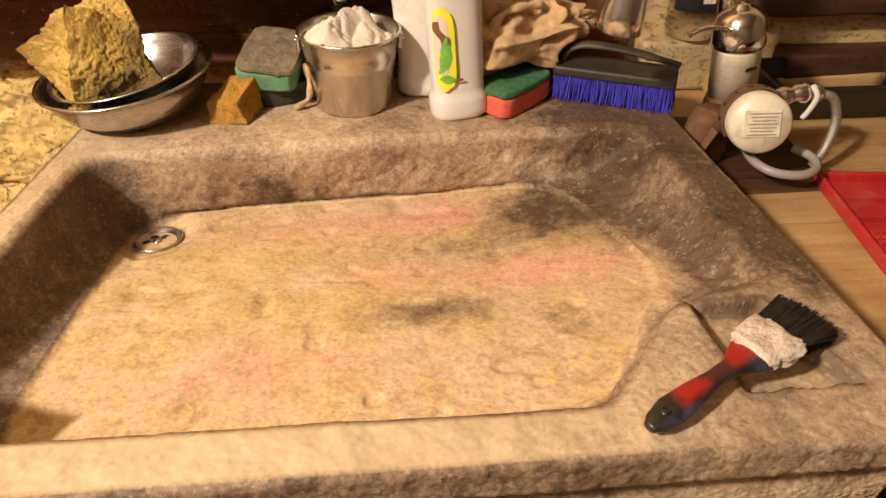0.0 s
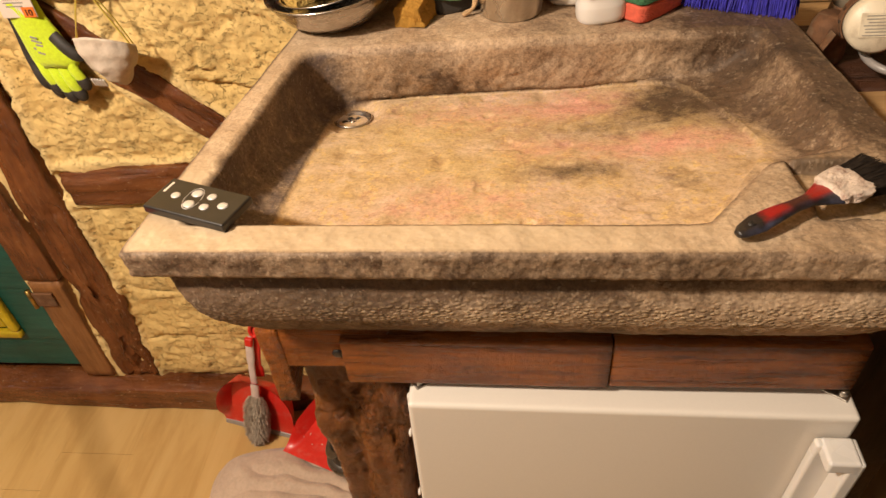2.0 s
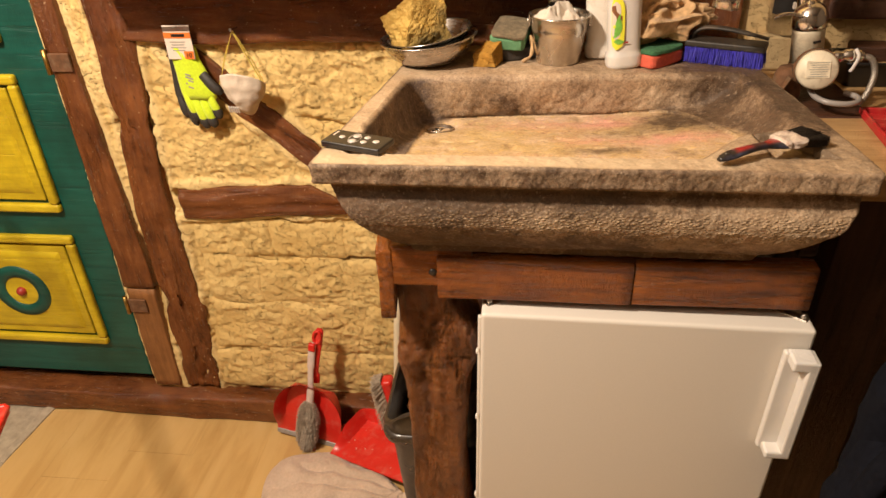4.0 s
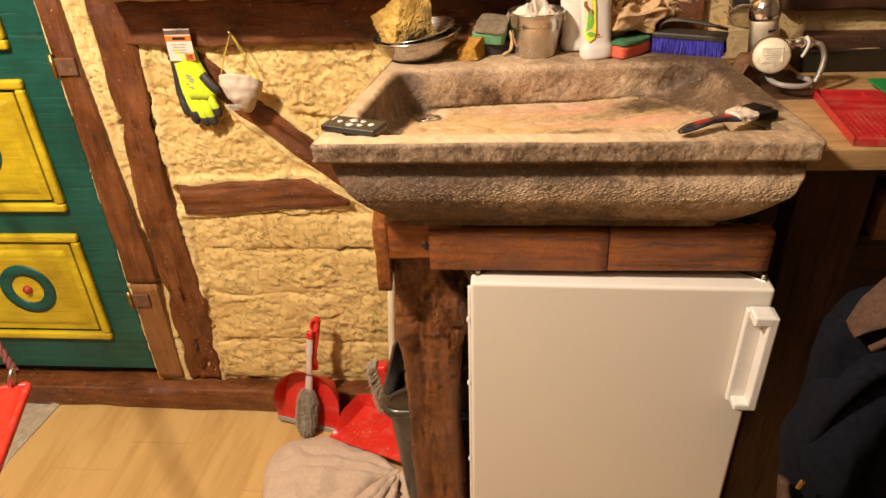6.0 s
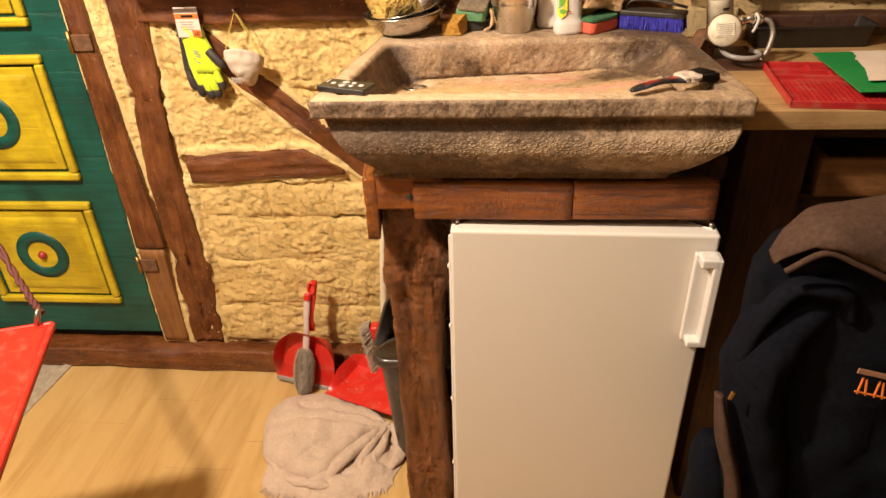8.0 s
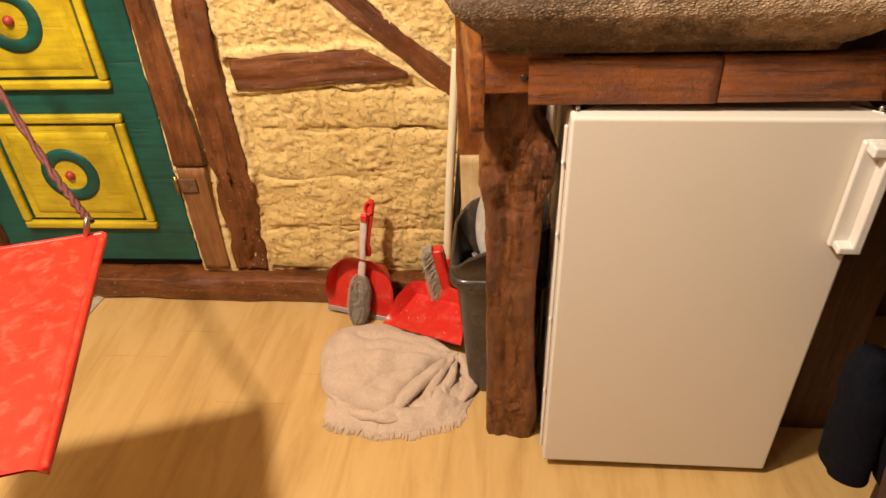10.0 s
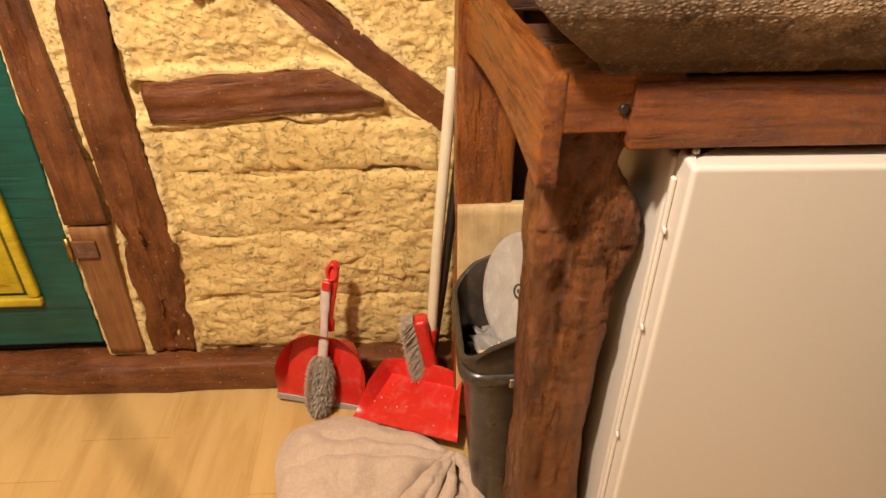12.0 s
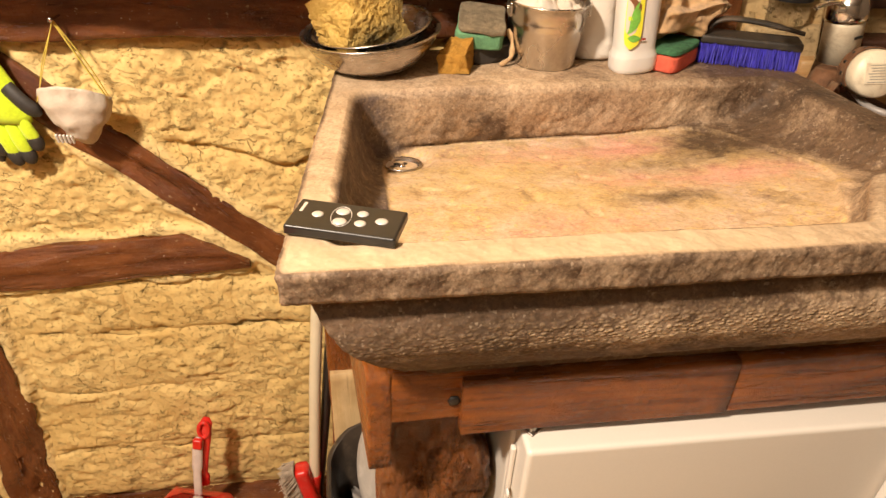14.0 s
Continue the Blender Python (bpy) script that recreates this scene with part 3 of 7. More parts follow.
def mud_brick(x0, x1, z0, z1, seed):
    """A hand-made clay brick, its face bulging out of the wall."""
    w, h = x1 - x0, z1 - z0
    us, vs = np.linspace(-1, 1, max(8, int(w / 0.0055))), np.linspace(-1, 1, max(6, int(h / 0.0055)))

    def fn(u, v):
        p = np.stack([u * w / 2 + (x0 + x1) / 2, v * h / 2 + (z0 + z1) / 2, np.zeros_like(u)], -1)
        edge = (1 - np.abs(u) ** 7) * (1 - np.abs(v) ** 5)
        wob = 0.012 * fbm(p * 16, 3, seed)
        bulge = 0.0070 * np.clip(edge, 0, 1) ** 0.6 + (0.35 + 0.65 * edge) * (clay_rough(p, seed) + 0.005 * fbm(p * 9, 2, seed) - 0.003)
        return np.stack([p[..., 0] + wob * (1 - edge), 1.064 - bulge, p[..., 1] + wob * (1 - edge)], -1)

    v, f = grid(us, vs, fn)
    return v, [q[::-1] for q in f]


rnd = random.Random(5)
for row, (z0, z1, x0) in enumerate(((0.093, 0.238, -0.895), (0.238, 0.402, -0.87), (0.402, 0.548, -0.858), (0.548, 0.655, -0.855))):
    x = x0
    k = 0
    while x < -0.18:
        wid = (0.17, 0.24, 0.19, 0.22)[(k + row * 2) % 4] * (0.92 + 0.2 * rnd.random())
        part("brick", mud_brick(x, min(x + wid, -0.12), z0 + 0.004 * rnd.random(), z1 - 0.003, 31 + row * 7 + k), CLAY, wall_north)
        x += wid - 0.011
        k += 1

# ---- timber frame in the wall ----
set_beam("sill_beam", (-2.4, 1.055, 0.040), (1.2, 1.055, 0.040), 0.078, 0.09, "dark red-brown sill beam along the floor", 1, rough=0.010)
post = set_beam("wall_post", (-0.945, 1.092, 0.095), (-0.935, 1.092, 1.26), 0.098, 0.09, "red-brown hewn wall post with knots", 2, rough=0.013, step=0.01, r=0.005, taper=lambda s: (1 + 0.12 * math.sin(s * 7), 1, 0.008 * math.sin(s * 9), 0))
v = np.array([q.co for q in post.data.vertices])
for cx, cy, rad, amp in ((0.035, 0.01, 0.030, -0.016), (0.085, -0.012, 0.020, 0.008), (0.16, 0.020, 0.022, -0.010), (0.42, -0.02, 0.026, 0.006), (0.55, 0.018, 0.018, -0.007), (0.80, 0.0, 0.022, -0.006)):
    near = np.exp(-(((v[:, 0] - cx) / (1.4 * rad)) ** 2 + ((v[:, 1] - cy) / rad) ** 2)) * (v[:, 2] < 0)
    v[:, 2] -= amp * near * (0.5 + 0.7 * ridged(v * 60, 2, 8))
edge_bite = np.minimum(0, fbm(v * np.array((16, 3, 3)), 3, 21) + 0.25) * 0.012
v[:, 1] += np.sign(v[:, 1]) * edge_bite
post.data.vertices.foreach_set("co", v.astype(np.float32).ravel())
post.data.update()
set_beam("door_jamb", (-1.047, 1.066, 0.098), (-1.046, 1.066, 0.44), 0.078, 0.05, "lighter brown lower door jamb block", 3, JAMB_WOOD, rough=0.002, r=0.004)
set_beam("door_jamb", (-1.053, 1.066, 0.448), (-1.068, 1.066, 1.95), 0.074, 0.05, "red-brown upper door jamb", 4, rough=0.004, r=0.004, taper=lambda s: (1.25 - 0.55 * min(1, s * 2.2), 1, -0.012 * min(1, s * 2.2) + 0.008, 0))
set_beam("rail_beam", (-0.868, 1.077, 0.703), (-0.43, 1.077, 0.727), 0.082, 0.06, "short red-brown cross beam with deep grain", 5, rough=0.008, step=0.008, r=0.004, taper=lambda s: (1 - 0.85 * max(0, (s - 0.77) / 0.23), 1, 0.033 * max(0, (s - 0.77) / 0.23), 0))
set_beam("brace_beam", (-0.80, 1.081, 1.09), (-0.24, 1.081, 0.595), 0.064, 0.06, "slanting red-brown brace timber", 6, rough=0.010, step=0.010, r=0.004)
set_beam("head_beam", (-0.90, 1.068, 1.155), (0.19, 1.068, 1.145), 0.105, 0.06, "dark horizontal beam under the clay ledge", 7, rough=0.009)
set_beam("door_head", (-1.9, 1.066, 1.98), (-0.9, 1.066, 1.98), 0.09, 0.06, "red-brown beam over the door", 8)
set_beam("door_jamb", (-1.735, 1.066, 0.098), (-1.735, 1.066, 1.95), 0.06, 0.05, "red-brown far door jamb", 9)

# ---- clay ledge above the sink ----


def ledge_shape():
    us = np.arange(-0.90, 0.1035, 0.008)
    sec = [(1.075, 1.243), (1.04, 1.245), (1.0, 1.2445), (0.97, 1.244), (0.95, 1.2425), (0.937, 1.238), (0.931, 1.231), (0.933, 1.224), (0.95, 1.219), (1.0, 1.216), (1.06, 1.215), (1.075, 1.215)]
    rings = []
    for u in us:
        p = np.array([(u * 7, k * 0.3, 0.0) for k in range(len(sec))])
        j = fbm(np.array([[u * 9, 0.3, 0.7]]), 4, 2)[0]
        notch = 0.035 * math.exp(-((u + 0.165) / 0.018) ** 2)
        end = 0.012 * float(sstep(0.085, 0.103, u))
        ring = []
        for k, (y, z) in enumerate(sec):
            front = float(sstep(1.0, 0.94, y))
            wob = 0.003 * float(fbm(np.array([[u * 40, k * 0.9, 0.2]]), 3, 6)[0])
            ring.append((u, y + front * (0.008 * j + notch + end) + wob, z + front * 0.004 * j + wob + (0.004 * j if z > 1.22 else -0.002 * j)))
        rings.append(ring)
    return loft(rings)


tagged(part("clay_ledge", ledge_shape(), CLAY_PALE), "pale clay-plastered wall ledge with a ragged front edge", "ledge", kind="structure")

# ---- wall to the right of the ledge ----
CLAY_DULL = clay_material("grimy_clay", (0.52, 0.36, 0.17), (0.68, 0.49, 0.25), 0.1)
set_beam("upright_board", (0.293, 1.05, 1.03), (0.293, 1.05, 3.01), 0.182, 0.04, "dark brown upright board behind the tap", 11, BEAM, 0.003, 0.004)
tagged(part("wall_panel", move(rbox(1.7, 0.03, 1.59, 0.004), pose(1.22, 1.062, 1.03)), CLAY_DULL), "pale clay wall behind the tap", "wall", kind="structure")
set_beam("log_beam", (0.535, 1.04, 1.235), (2.0, 1.04, 1.215), 0.165, 0.06, "dark weathered horizontal log", 12, DARK_WOOD, 0.007)
set_beam("log_beam", (0.60, 1.035, 1.088), (2.0, 1.035, 1.080), 0.034, 0.06, "dark split lower log", 13, DARK_WOOD, 0.006, 0.006)
set_beam("log_beam", (0.50, 1.03, 1.060), (0.74, 1.03, 1.064), 0.024, 0.05, "short pale broken timber", 14, PINE, 0.006, 0.005)
tagged(part("wall_shelf", move(rbox(0.14, 0.06, 0.07, 0.006), pose(0.475, 1.055, 1.05)), CLAY_PALE), "small pale clay sill behind the tap", "ledge", kind="structure")

# ---- painted door ----
door = thing("door_1", (DOOR_L + 0.30, 1.06, 0.115), "closed green door with yellow panels and painted rings", "door", kind="structure")
part("leaf", move(rbox(0.592, 0.04, DOOR_T - 0.125, 0.004), pose(0, 0.022, 0)), GREEN_PAINT, door, at=None)
for k, zc in enumerate((0.302, 0.733, 1.165, 1.596)):
    panel = part("panel", move(rbox(0.335, 0.012, 0.295, 0.003), pose(0, 0.0, -0.1475)), YELLOW_PAINT, door, at=pose(0.0, 0, zc))
    part("raised_field", loft([np.c_[a, np.full(len(a), y), b] for a, b, y in ((q[:, 0], q[:, 1], yy) for q, yy in ((rrect(0.30, 0.26, 0.004), -0.004), (rrect(0.285, 0.245, 0.004), -0.010), (rrect(0.262, 0.222, 0.004), -0.012)))], caps=(False, True)), YELLOW_PAINT, panel)
    for sx, sz, w, h in ((0, 0.168, 0.404, 0.024), (0, -0.168, 0.404, 0.024), (0.190, 0, 0.024, 0.312), (-0.190, 0, 0.024, 0.312)):
        prof = rbox(w, 0.02, h, 0.007, 3)
        part("moulding", move(prof, pose(sx, -0.006, sz - h / 2)), YELLOW_PAINT, panel)
    a = np.linspace(0, 2 * np.pi, 64, endpoint=False)
    ring = [np.c_[r * np.cos(a), np.full(64, y), r * np.sin(a)] for r, y in ((0.082, -0.0115), (0.081, -0.0150), (0.047, -0.0150), (0.046, -0.0115))]
    part("painted_ring", loft(ring, caps=(False, False)), GREEN_PAINT, panel)
    part("centre_boss", move(blob(10, lambda v: v * 0.0135), pose(0, -0.014, 0)), RED_PAINT, panel)
for z in (0.255, 0.925, 1.6):
    hinge = part("hinge", move(rbox(0.05, 0.006, 0.042, 0.002), pose(0.022, 0, 0)), RUST, door, at=pose(0.318, -0.024, z))
    part("hinge_pin", move(lathe([(0.006, -0.006), (0.006, 0.05)], 12), pose(-0.010, 0, 0)), BRASS, hinge)

# ---- stone sink ----
OUT = np.array([(-0.311, 0.403), (0.19, 0.403), (0.405, 0.403), (0.399, 0.56), (0.374, 0.985), (-0.248, 0.985)])
INN = np.array([(-0.268, 0.449), (0.198, 0.446), (0.272, 0.538), (0.350, 0.560), (0.338, 0.828), (-0.234, 0.800)])
FLO = np.array([(-0.212, 0.468), (0.205, 0.470), (0.258, 0.552), (0.302, 0.625), (0.248, 0.828), (-0.208, 0.822)])
TRI = ((0.283, 0.535), (0.288, 0.449), (0.366, 0.450), (0.336, 0.534))
EDGE_N = (380, 165, 66, 130, 180, 150)


def outline(poly, rounding):
    pts = []
    for k, n in enumerate(EDGE_N):
        a, b = poly[k], poly[(k + 1) % 6]
        pts += [a + (b - a) * j / n for j in range(n)]
    pts = np.array(pts)
    if rounding:
        ker = np.hanning(2 * rounding + 3)[1:-1]
        ker /= ker.sum()
        pts = sum(w * np.roll(pts, s, 0) for w, s in zip(ker, range(-rounding, rounding + 1)))
    return pts


def inset(pts, d):
    t = np.roll(pts, -1, 0) - np.roll(pts, 1, 0)
    nrm = np.c_[-t[:, 1], t[:, 0]]
    nrm /= np.linalg.norm(nrm, axis=1, keepdims=True)
    return pts + nrm * d


def inward(poly, d):
    """The polygon with every side moved inwards by d, or each by its own."""
    n = len(poly)
    lines = []
    for k in range(n):
        a, b = poly[k], poly[(k + 1) % n]
        u = (b - a) / np.linalg.norm(b - a)
        lines.append((a + (d[k] if np.ndim(d) else d) * np.array((-u[1], u[0])), u))
    out = []
    for k in range(n):
        (p, u), (q, w) = lines[k - 1], lines[k]
        cross = u[0] * w[1] - u[1] * w[0]
        if abs(cross) < 0.05:
            out.append(q)
        else:
            s = ((q[0] - p[0]) * w[1] - (q[1] - p[1]) * w[0]) / cross
            out.append(p + s * u)
    return np.array(out)


def in_poly(poly, x, y):
    """Distance inwards from the nearest edge of a convex polygon, counter-clockwise."""
    d = np.full(x.shape, 9.0)
    for k in range(len(poly)):
        a, b = np.array(poly[k]), np.array(poly[(k + 1) % len(poly)])
        t = (b - a) / np.linalg.norm(b - a)
        d = np.minimum(d, (x - a[0]) * -t[1] + (y - a[1]) * t[0])
    return d


def floor_z(x, y):
    return 1.022 + np.clip(0.79 - y, 0, 1) * 0.145 + 0.028 * np.clip(x + 0.18, 0, 1) + 0.01 * sstep(0.1, 0.3, x)


def dip(y):
    """How far the rim has sunk towards the wall."""
    return 0.0290 * np.clip(np.asarray(y) - 0.43, 0, 1)


def build_sink():
    rings, zone = [], []
    # outside, from the underside up: foot, round belly, hollow, lip
    belly = [(0.115, 0.962), (0.070, 0.956), (0.061, 0.9535), (0.0585, 0.957), (0.057, 0.966), (0.043, 0.976), (0.029, 0.991), (0.018, 1.008), (0.011, 1.024), (0.009, 1.036), (0.0105, 1.047), (0.0145, 1.059), (0.0185, 1.069), (0.0200, 1.077), (0.0180, 1.083), (0.009, 1.0865), (0.002, 1.0885), (0.0, 1.092), (0.0, 1.101), (0.0, 1.1135), (0.0010, 1.1168), (0.0030, 1.1182)]
    fine = []
    for (a, b), (c, d) in zip(belly, belly[1:]):
        k = max(1, int(math.hypot(c - a, d - b) / 0.0021))
        fine += [(a + (c - a) * j / k, b + (d - b) * j / k) for j in range(k)]
    fine.append(belly[-1])
    lz = (0.953, 0.966, 0.985, 1.005, 1.03, 1.06, 1.083, 1.0885, 1.12)
    li = (0.118, 0.112, 0.093, 0.072, 0.047, 0.027, 0.0165, 0.002, 0.0)
    ri = (0.108, 0.100, 0.076, 0.052, 0.022, 0.010, 0.0085, 0.002, 0.0)
    for ins, z in fine:
        left, right = max(float(np.interp(z, lz, li)), 0.3 * ins), max(float(np.interp(z, lz, ri)), 0.3 * ins)
        if z > 1.112:
            left = right = ins
        base = outline(inward(OUT, (ins, ins, right, right, ins, left)), 7)
        rings.append(np.c_[base, z - dip(base[:, 1]) * sstep(1.06, 1.10, z)])
        zone.append(np.full(len(base), 0.0))
    # rim
    i = outline(INN, 14)
    top = outline(inward(OUT, 0.007), 7)
    for k in range(50):
        s = k / 49
        q = top + (inset(i, -0.008) - top) * s
        rings.append(np.c_[q, 1.1185 - dip(q[:, 1])])
        zone.append(np.full(len(q), 1.0))
    # inner wall
    f = outline(FLO, 54)
    for k in range(1, 27):
        s = k / 26
        e = s ** 1.5
        q = i + (f - i) * e
        zf = floor_z(f[:, 0], f[:, 1])
        drop = np.sin(np.clip(s, 0, 1) * np.pi / 2) ** 0.9
        lip_z = 1.117 - dip(i[:, 1])
        z = lip_z + (zf + 0.004 - lip_z) * drop
        rings.append(np.c_[q, z])
        zone.append(np.full(len(q), 2.0))
    # floor
    mid = np.array((0.04, 0.65))
    for s in np.r_[0.015, 0.03, np.linspace(0.05, 0.985, 62)]:
        q = f + (mid - f) * s
        rings.append(np.c_[q, floor_z(q[:, 0], q[:, 1])])
        zone.append(np.full(len(q), 3.0))
    rings, zone = np.array(rings), np.array(zone)
    spar = np.zeros(zone.shape)
    first = int(np.argmax(zone[:, 0] == 2))
    spar[first:first + 26] = (np.arange(1, 27) / 26)[:, None]
    x, y, z = rings[..., 0].copy(), rings[..., 1].copy(), rings[..., 2].copy()
    p = np.stack([x, y, z], -1)
    # the corner block's sunken triangle
    tri = TRI
    d = in_poly(tri, x, y)
    z = np.where((zone == 1), z - 0.013 * sstep(-0.001, 0.003, d + 0.0015 * fbm(p * 60, 2, 4)), z)
    # drain hollow
    rr = np.hypot(x + 0.180, y - 0.777)
    z = np.where(zone == 3, z - 0.006 * sstep(0.048, 0.030, rr), z)
    # roughness along the normal
    def normals(v):
        a = np.roll(v, -1, 1) - np.roll(v, 1, 1)
        b = np.gradient(v, axis=0)
        n = np.cross(b, a)
        return n / (np.linalg.norm(n, axis=2, keepdims=True) + 1e-12)
    v = np.stack([x, y, z], -1)
    n = -normals(v)
    if n[len(fine) + 12, 50, 2] < 0:
        n = -n
    h = 0.0010 * fbm(p * 12, 2, 1) + 0.0004 * fbm(p * 110, 2, 2)
    outer, rim, wall, flo = (zone == 0), (zone == 1), (zone == 2), (zone == 3)
    lip = outer & (z > 1.0865 - dip(y))
    h = h + np.where(lip, (0.0010 * np.sin((x * 0.9 + z * 0.8 + y) * 760 + 4.0 * fbm(p * 9, 2, 7)) * np.clip(0.3 + 1.4 * fbm(p * 9, 2, 4), 0, 1.1) + 0.0009 * fbm(p * 110, 2, 3)) * sstep(1.085, 1.091, z + dip(y)) * sstep(1.1165, 1.112, z + dip(y)), 0)
    peck = np.clip(1.3 * fbm(p * np.array((125, 125, 290)), 2, 12), -1, 1)
    h = h + np.where(outer & (z < 1.072), 0.0005 * peck, 0)
    h = h + np.where(wall, (0.0032 * fbm(p * 24, 3, 14) + 0.0016 * fbm(p * 110, 2, 15)) * sstep(0.0, 0.3, spar) * sstep(1.0, 0.75, spar), 0)
    hewn = sstep(0.02, -0.14, x) * sstep(1.080, 1.055, z) * sstep(0.470, 0.520, y)
    h = h + np.where(outer, (0.0075 * fbm(p * 26, 3, 41) + 0.0040 * (ridged(p * 60, 2, 43) - 0.5)) * hewn, 0)
    h = h + np.where(flo, 0.0010 * fbm(p * 16, 2, 16) - 0.0022 * sstep(0.50, 0.80, vnoise(p * 42, 18)), 0)
    h = h + np.where(rim, 0.0008 * fbm(p * 60, 3, 19) - 0.004 * sstep(0.5, 0.9, vnoise(p * 24, 23)) * sstep(0.2, 0.6, vnoise(p * 6, 24)), 0)
    v = v + n * h[..., None]
    # stains and painted shade, as levels from 0 to 1
    wob = fbm(p * 11, 4, 30)
    fleck = fbm(p * 60, 3, 33)

    def patch(cx, cy, rx, ry):
        return np.exp(-(((x - cx) / rx) ** 2 + ((y - cy) / ry) ** 2))

    dark_patch = 1.0 * patch(0.225, 0.765, 0.066, 0.055) + 0.9 * patch(0.285, 0.80, 0.05, 0.06)
    fl = dark_patch + 0.40 * patch(0.13, 0.70, 0.085, 0.032) + 0.72 * patch(0.095, 0.605, 0.062, 0.022) + 0.40 * patch(0.20, 0.565, 0.04, 0.026) + 0.30 * patch(-0.16, 0.74, 0.06, 0.05)
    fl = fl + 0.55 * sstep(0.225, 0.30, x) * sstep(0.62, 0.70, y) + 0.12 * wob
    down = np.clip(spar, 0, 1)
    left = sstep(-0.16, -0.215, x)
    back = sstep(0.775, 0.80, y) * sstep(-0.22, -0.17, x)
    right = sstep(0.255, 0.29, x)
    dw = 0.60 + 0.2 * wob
    # left wall: its dirt and its shade painted together as one dark level
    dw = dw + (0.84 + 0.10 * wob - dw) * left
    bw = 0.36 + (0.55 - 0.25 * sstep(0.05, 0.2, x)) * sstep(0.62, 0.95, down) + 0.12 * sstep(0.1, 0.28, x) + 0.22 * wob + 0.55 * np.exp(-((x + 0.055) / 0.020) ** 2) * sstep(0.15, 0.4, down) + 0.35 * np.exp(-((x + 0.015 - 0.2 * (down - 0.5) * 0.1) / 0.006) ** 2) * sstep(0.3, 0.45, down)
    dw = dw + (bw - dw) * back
    dw = dw + (0.86 + 0.20 * wob + dark_patch * 0.2 - dw) * right * (1 - 0.4 * back)
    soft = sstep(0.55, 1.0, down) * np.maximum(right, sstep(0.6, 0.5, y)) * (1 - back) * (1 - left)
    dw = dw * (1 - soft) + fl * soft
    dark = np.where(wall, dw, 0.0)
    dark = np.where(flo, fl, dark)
    # dark line painted as shade along the sunken triangle's edges
    edge = np.exp(-((d - 0.001) / 0.005) ** 2)
    # rim colour darkened towards the right end to paint the light falling off
    dark = np.where(rim, 0.15 + 0.20 * wob + 0.30 * patch(0.2, 0.84, 0.12, 0.05) + 0.55 * sstep(0.5, 0.65, y) * sstep(0.22, 0.34, x) + 0.50 * sstep(0.16, 0.30, x) + 0.10 * sstep(0.80, 0.88, y) + 0.75 * edge, dark)
    # outside: blackened west part, plus shade painted into the hollow and underside
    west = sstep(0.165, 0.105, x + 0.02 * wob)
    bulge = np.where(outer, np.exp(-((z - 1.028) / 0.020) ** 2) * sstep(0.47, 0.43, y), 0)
    west_soot_shade = 1.0 - 0.50 * bulge * sstep(-0.26, 0.02, x)
    east_shaded = 0.50 + 0.36 * np.exp(-((z - 1.076) / 0.011) ** 2) + 0.35 * sstep(0.990, 0.972, z) - 0.12 * bulge
    dark = np.where(outer, west * west_soot_shade + (1 - west) * east_shaded + 0.25 * wob, dark)
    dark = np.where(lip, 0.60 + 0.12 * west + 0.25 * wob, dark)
    peck = bulge * (0.25 + 0.75 * sstep(-0.24, 0.02, x))
    worn = np.where(rim, sstep(0.56, 0.50, y + 0.02 * wob) * (1 - 0.80 * sstep(0.02, 0.30, x)) + 0.35 * sstep(-0.16, -0.22, x), 0)
    worn = np.clip(worn * (1 + 0.3 * wob), 0, 1)
    dark = dark * (1 - 0.85 * worn)
    pink = 0.9 * np.exp(-(((x - 0.135) / 0.050) ** 2 + ((y - 0.785) / 0.034) ** 2))
    pink += 0.5 * np.exp(-(((x + 0.01) / 0.13) ** 2 + ((y - 0.765) / 0.045) ** 2))
    pink += 0.8 * np.exp(-(((x - 0.21) / 0.085) ** 2 + ((y - 0.655) / 0.036) ** 2))
    pink += 0.5 * np.exp(-(((x - 0.06) / 0.05) ** 2 + ((y - 0.66) / 0.035) ** 2))
    pink += 0.45 * np.exp(-(((x + 0.02) / 0.10) ** 2 + ((y - 0.54) / 0.05) ** 2))
    pink = np.where(flo, 1.1 * pink * (1 + 0.4 * wob + 0.4 * fleck), 0)
    shape = loft(v, caps=(True, True))
    ex = lambda a: np.r_[np.clip(a, 0, 1).ravel(), 0, 0]
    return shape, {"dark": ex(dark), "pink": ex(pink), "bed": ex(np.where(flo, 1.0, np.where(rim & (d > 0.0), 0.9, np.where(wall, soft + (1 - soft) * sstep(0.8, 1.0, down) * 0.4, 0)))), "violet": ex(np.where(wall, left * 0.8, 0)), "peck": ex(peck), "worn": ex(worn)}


STONE = bpy.data.materials.new("sandstone")
t, b = nodes_of(STONE)
vec = coords(t)
blot = noise_node(t, vec, 16, 8, 0.7)
mott = noise_node(t, vec, 50, 9, 0.72)
fine = noise_node(t, vec, 260, 5, 0.8)


def cells(scale):
    """Grains of a random tone each."""
    v = t.nodes.new("ShaderNodeTexVoronoi")
    v.inputs["Scale"].default_value = scale
    t.links.new(vec, v.inputs["Vector"])
    r = t.nodes.new("ShaderNodeSeparateXYZ")
    t.links.new(v.outputs["Color"], r.inputs[0])
    return r.outputs[0], v.outputs["Distance"]


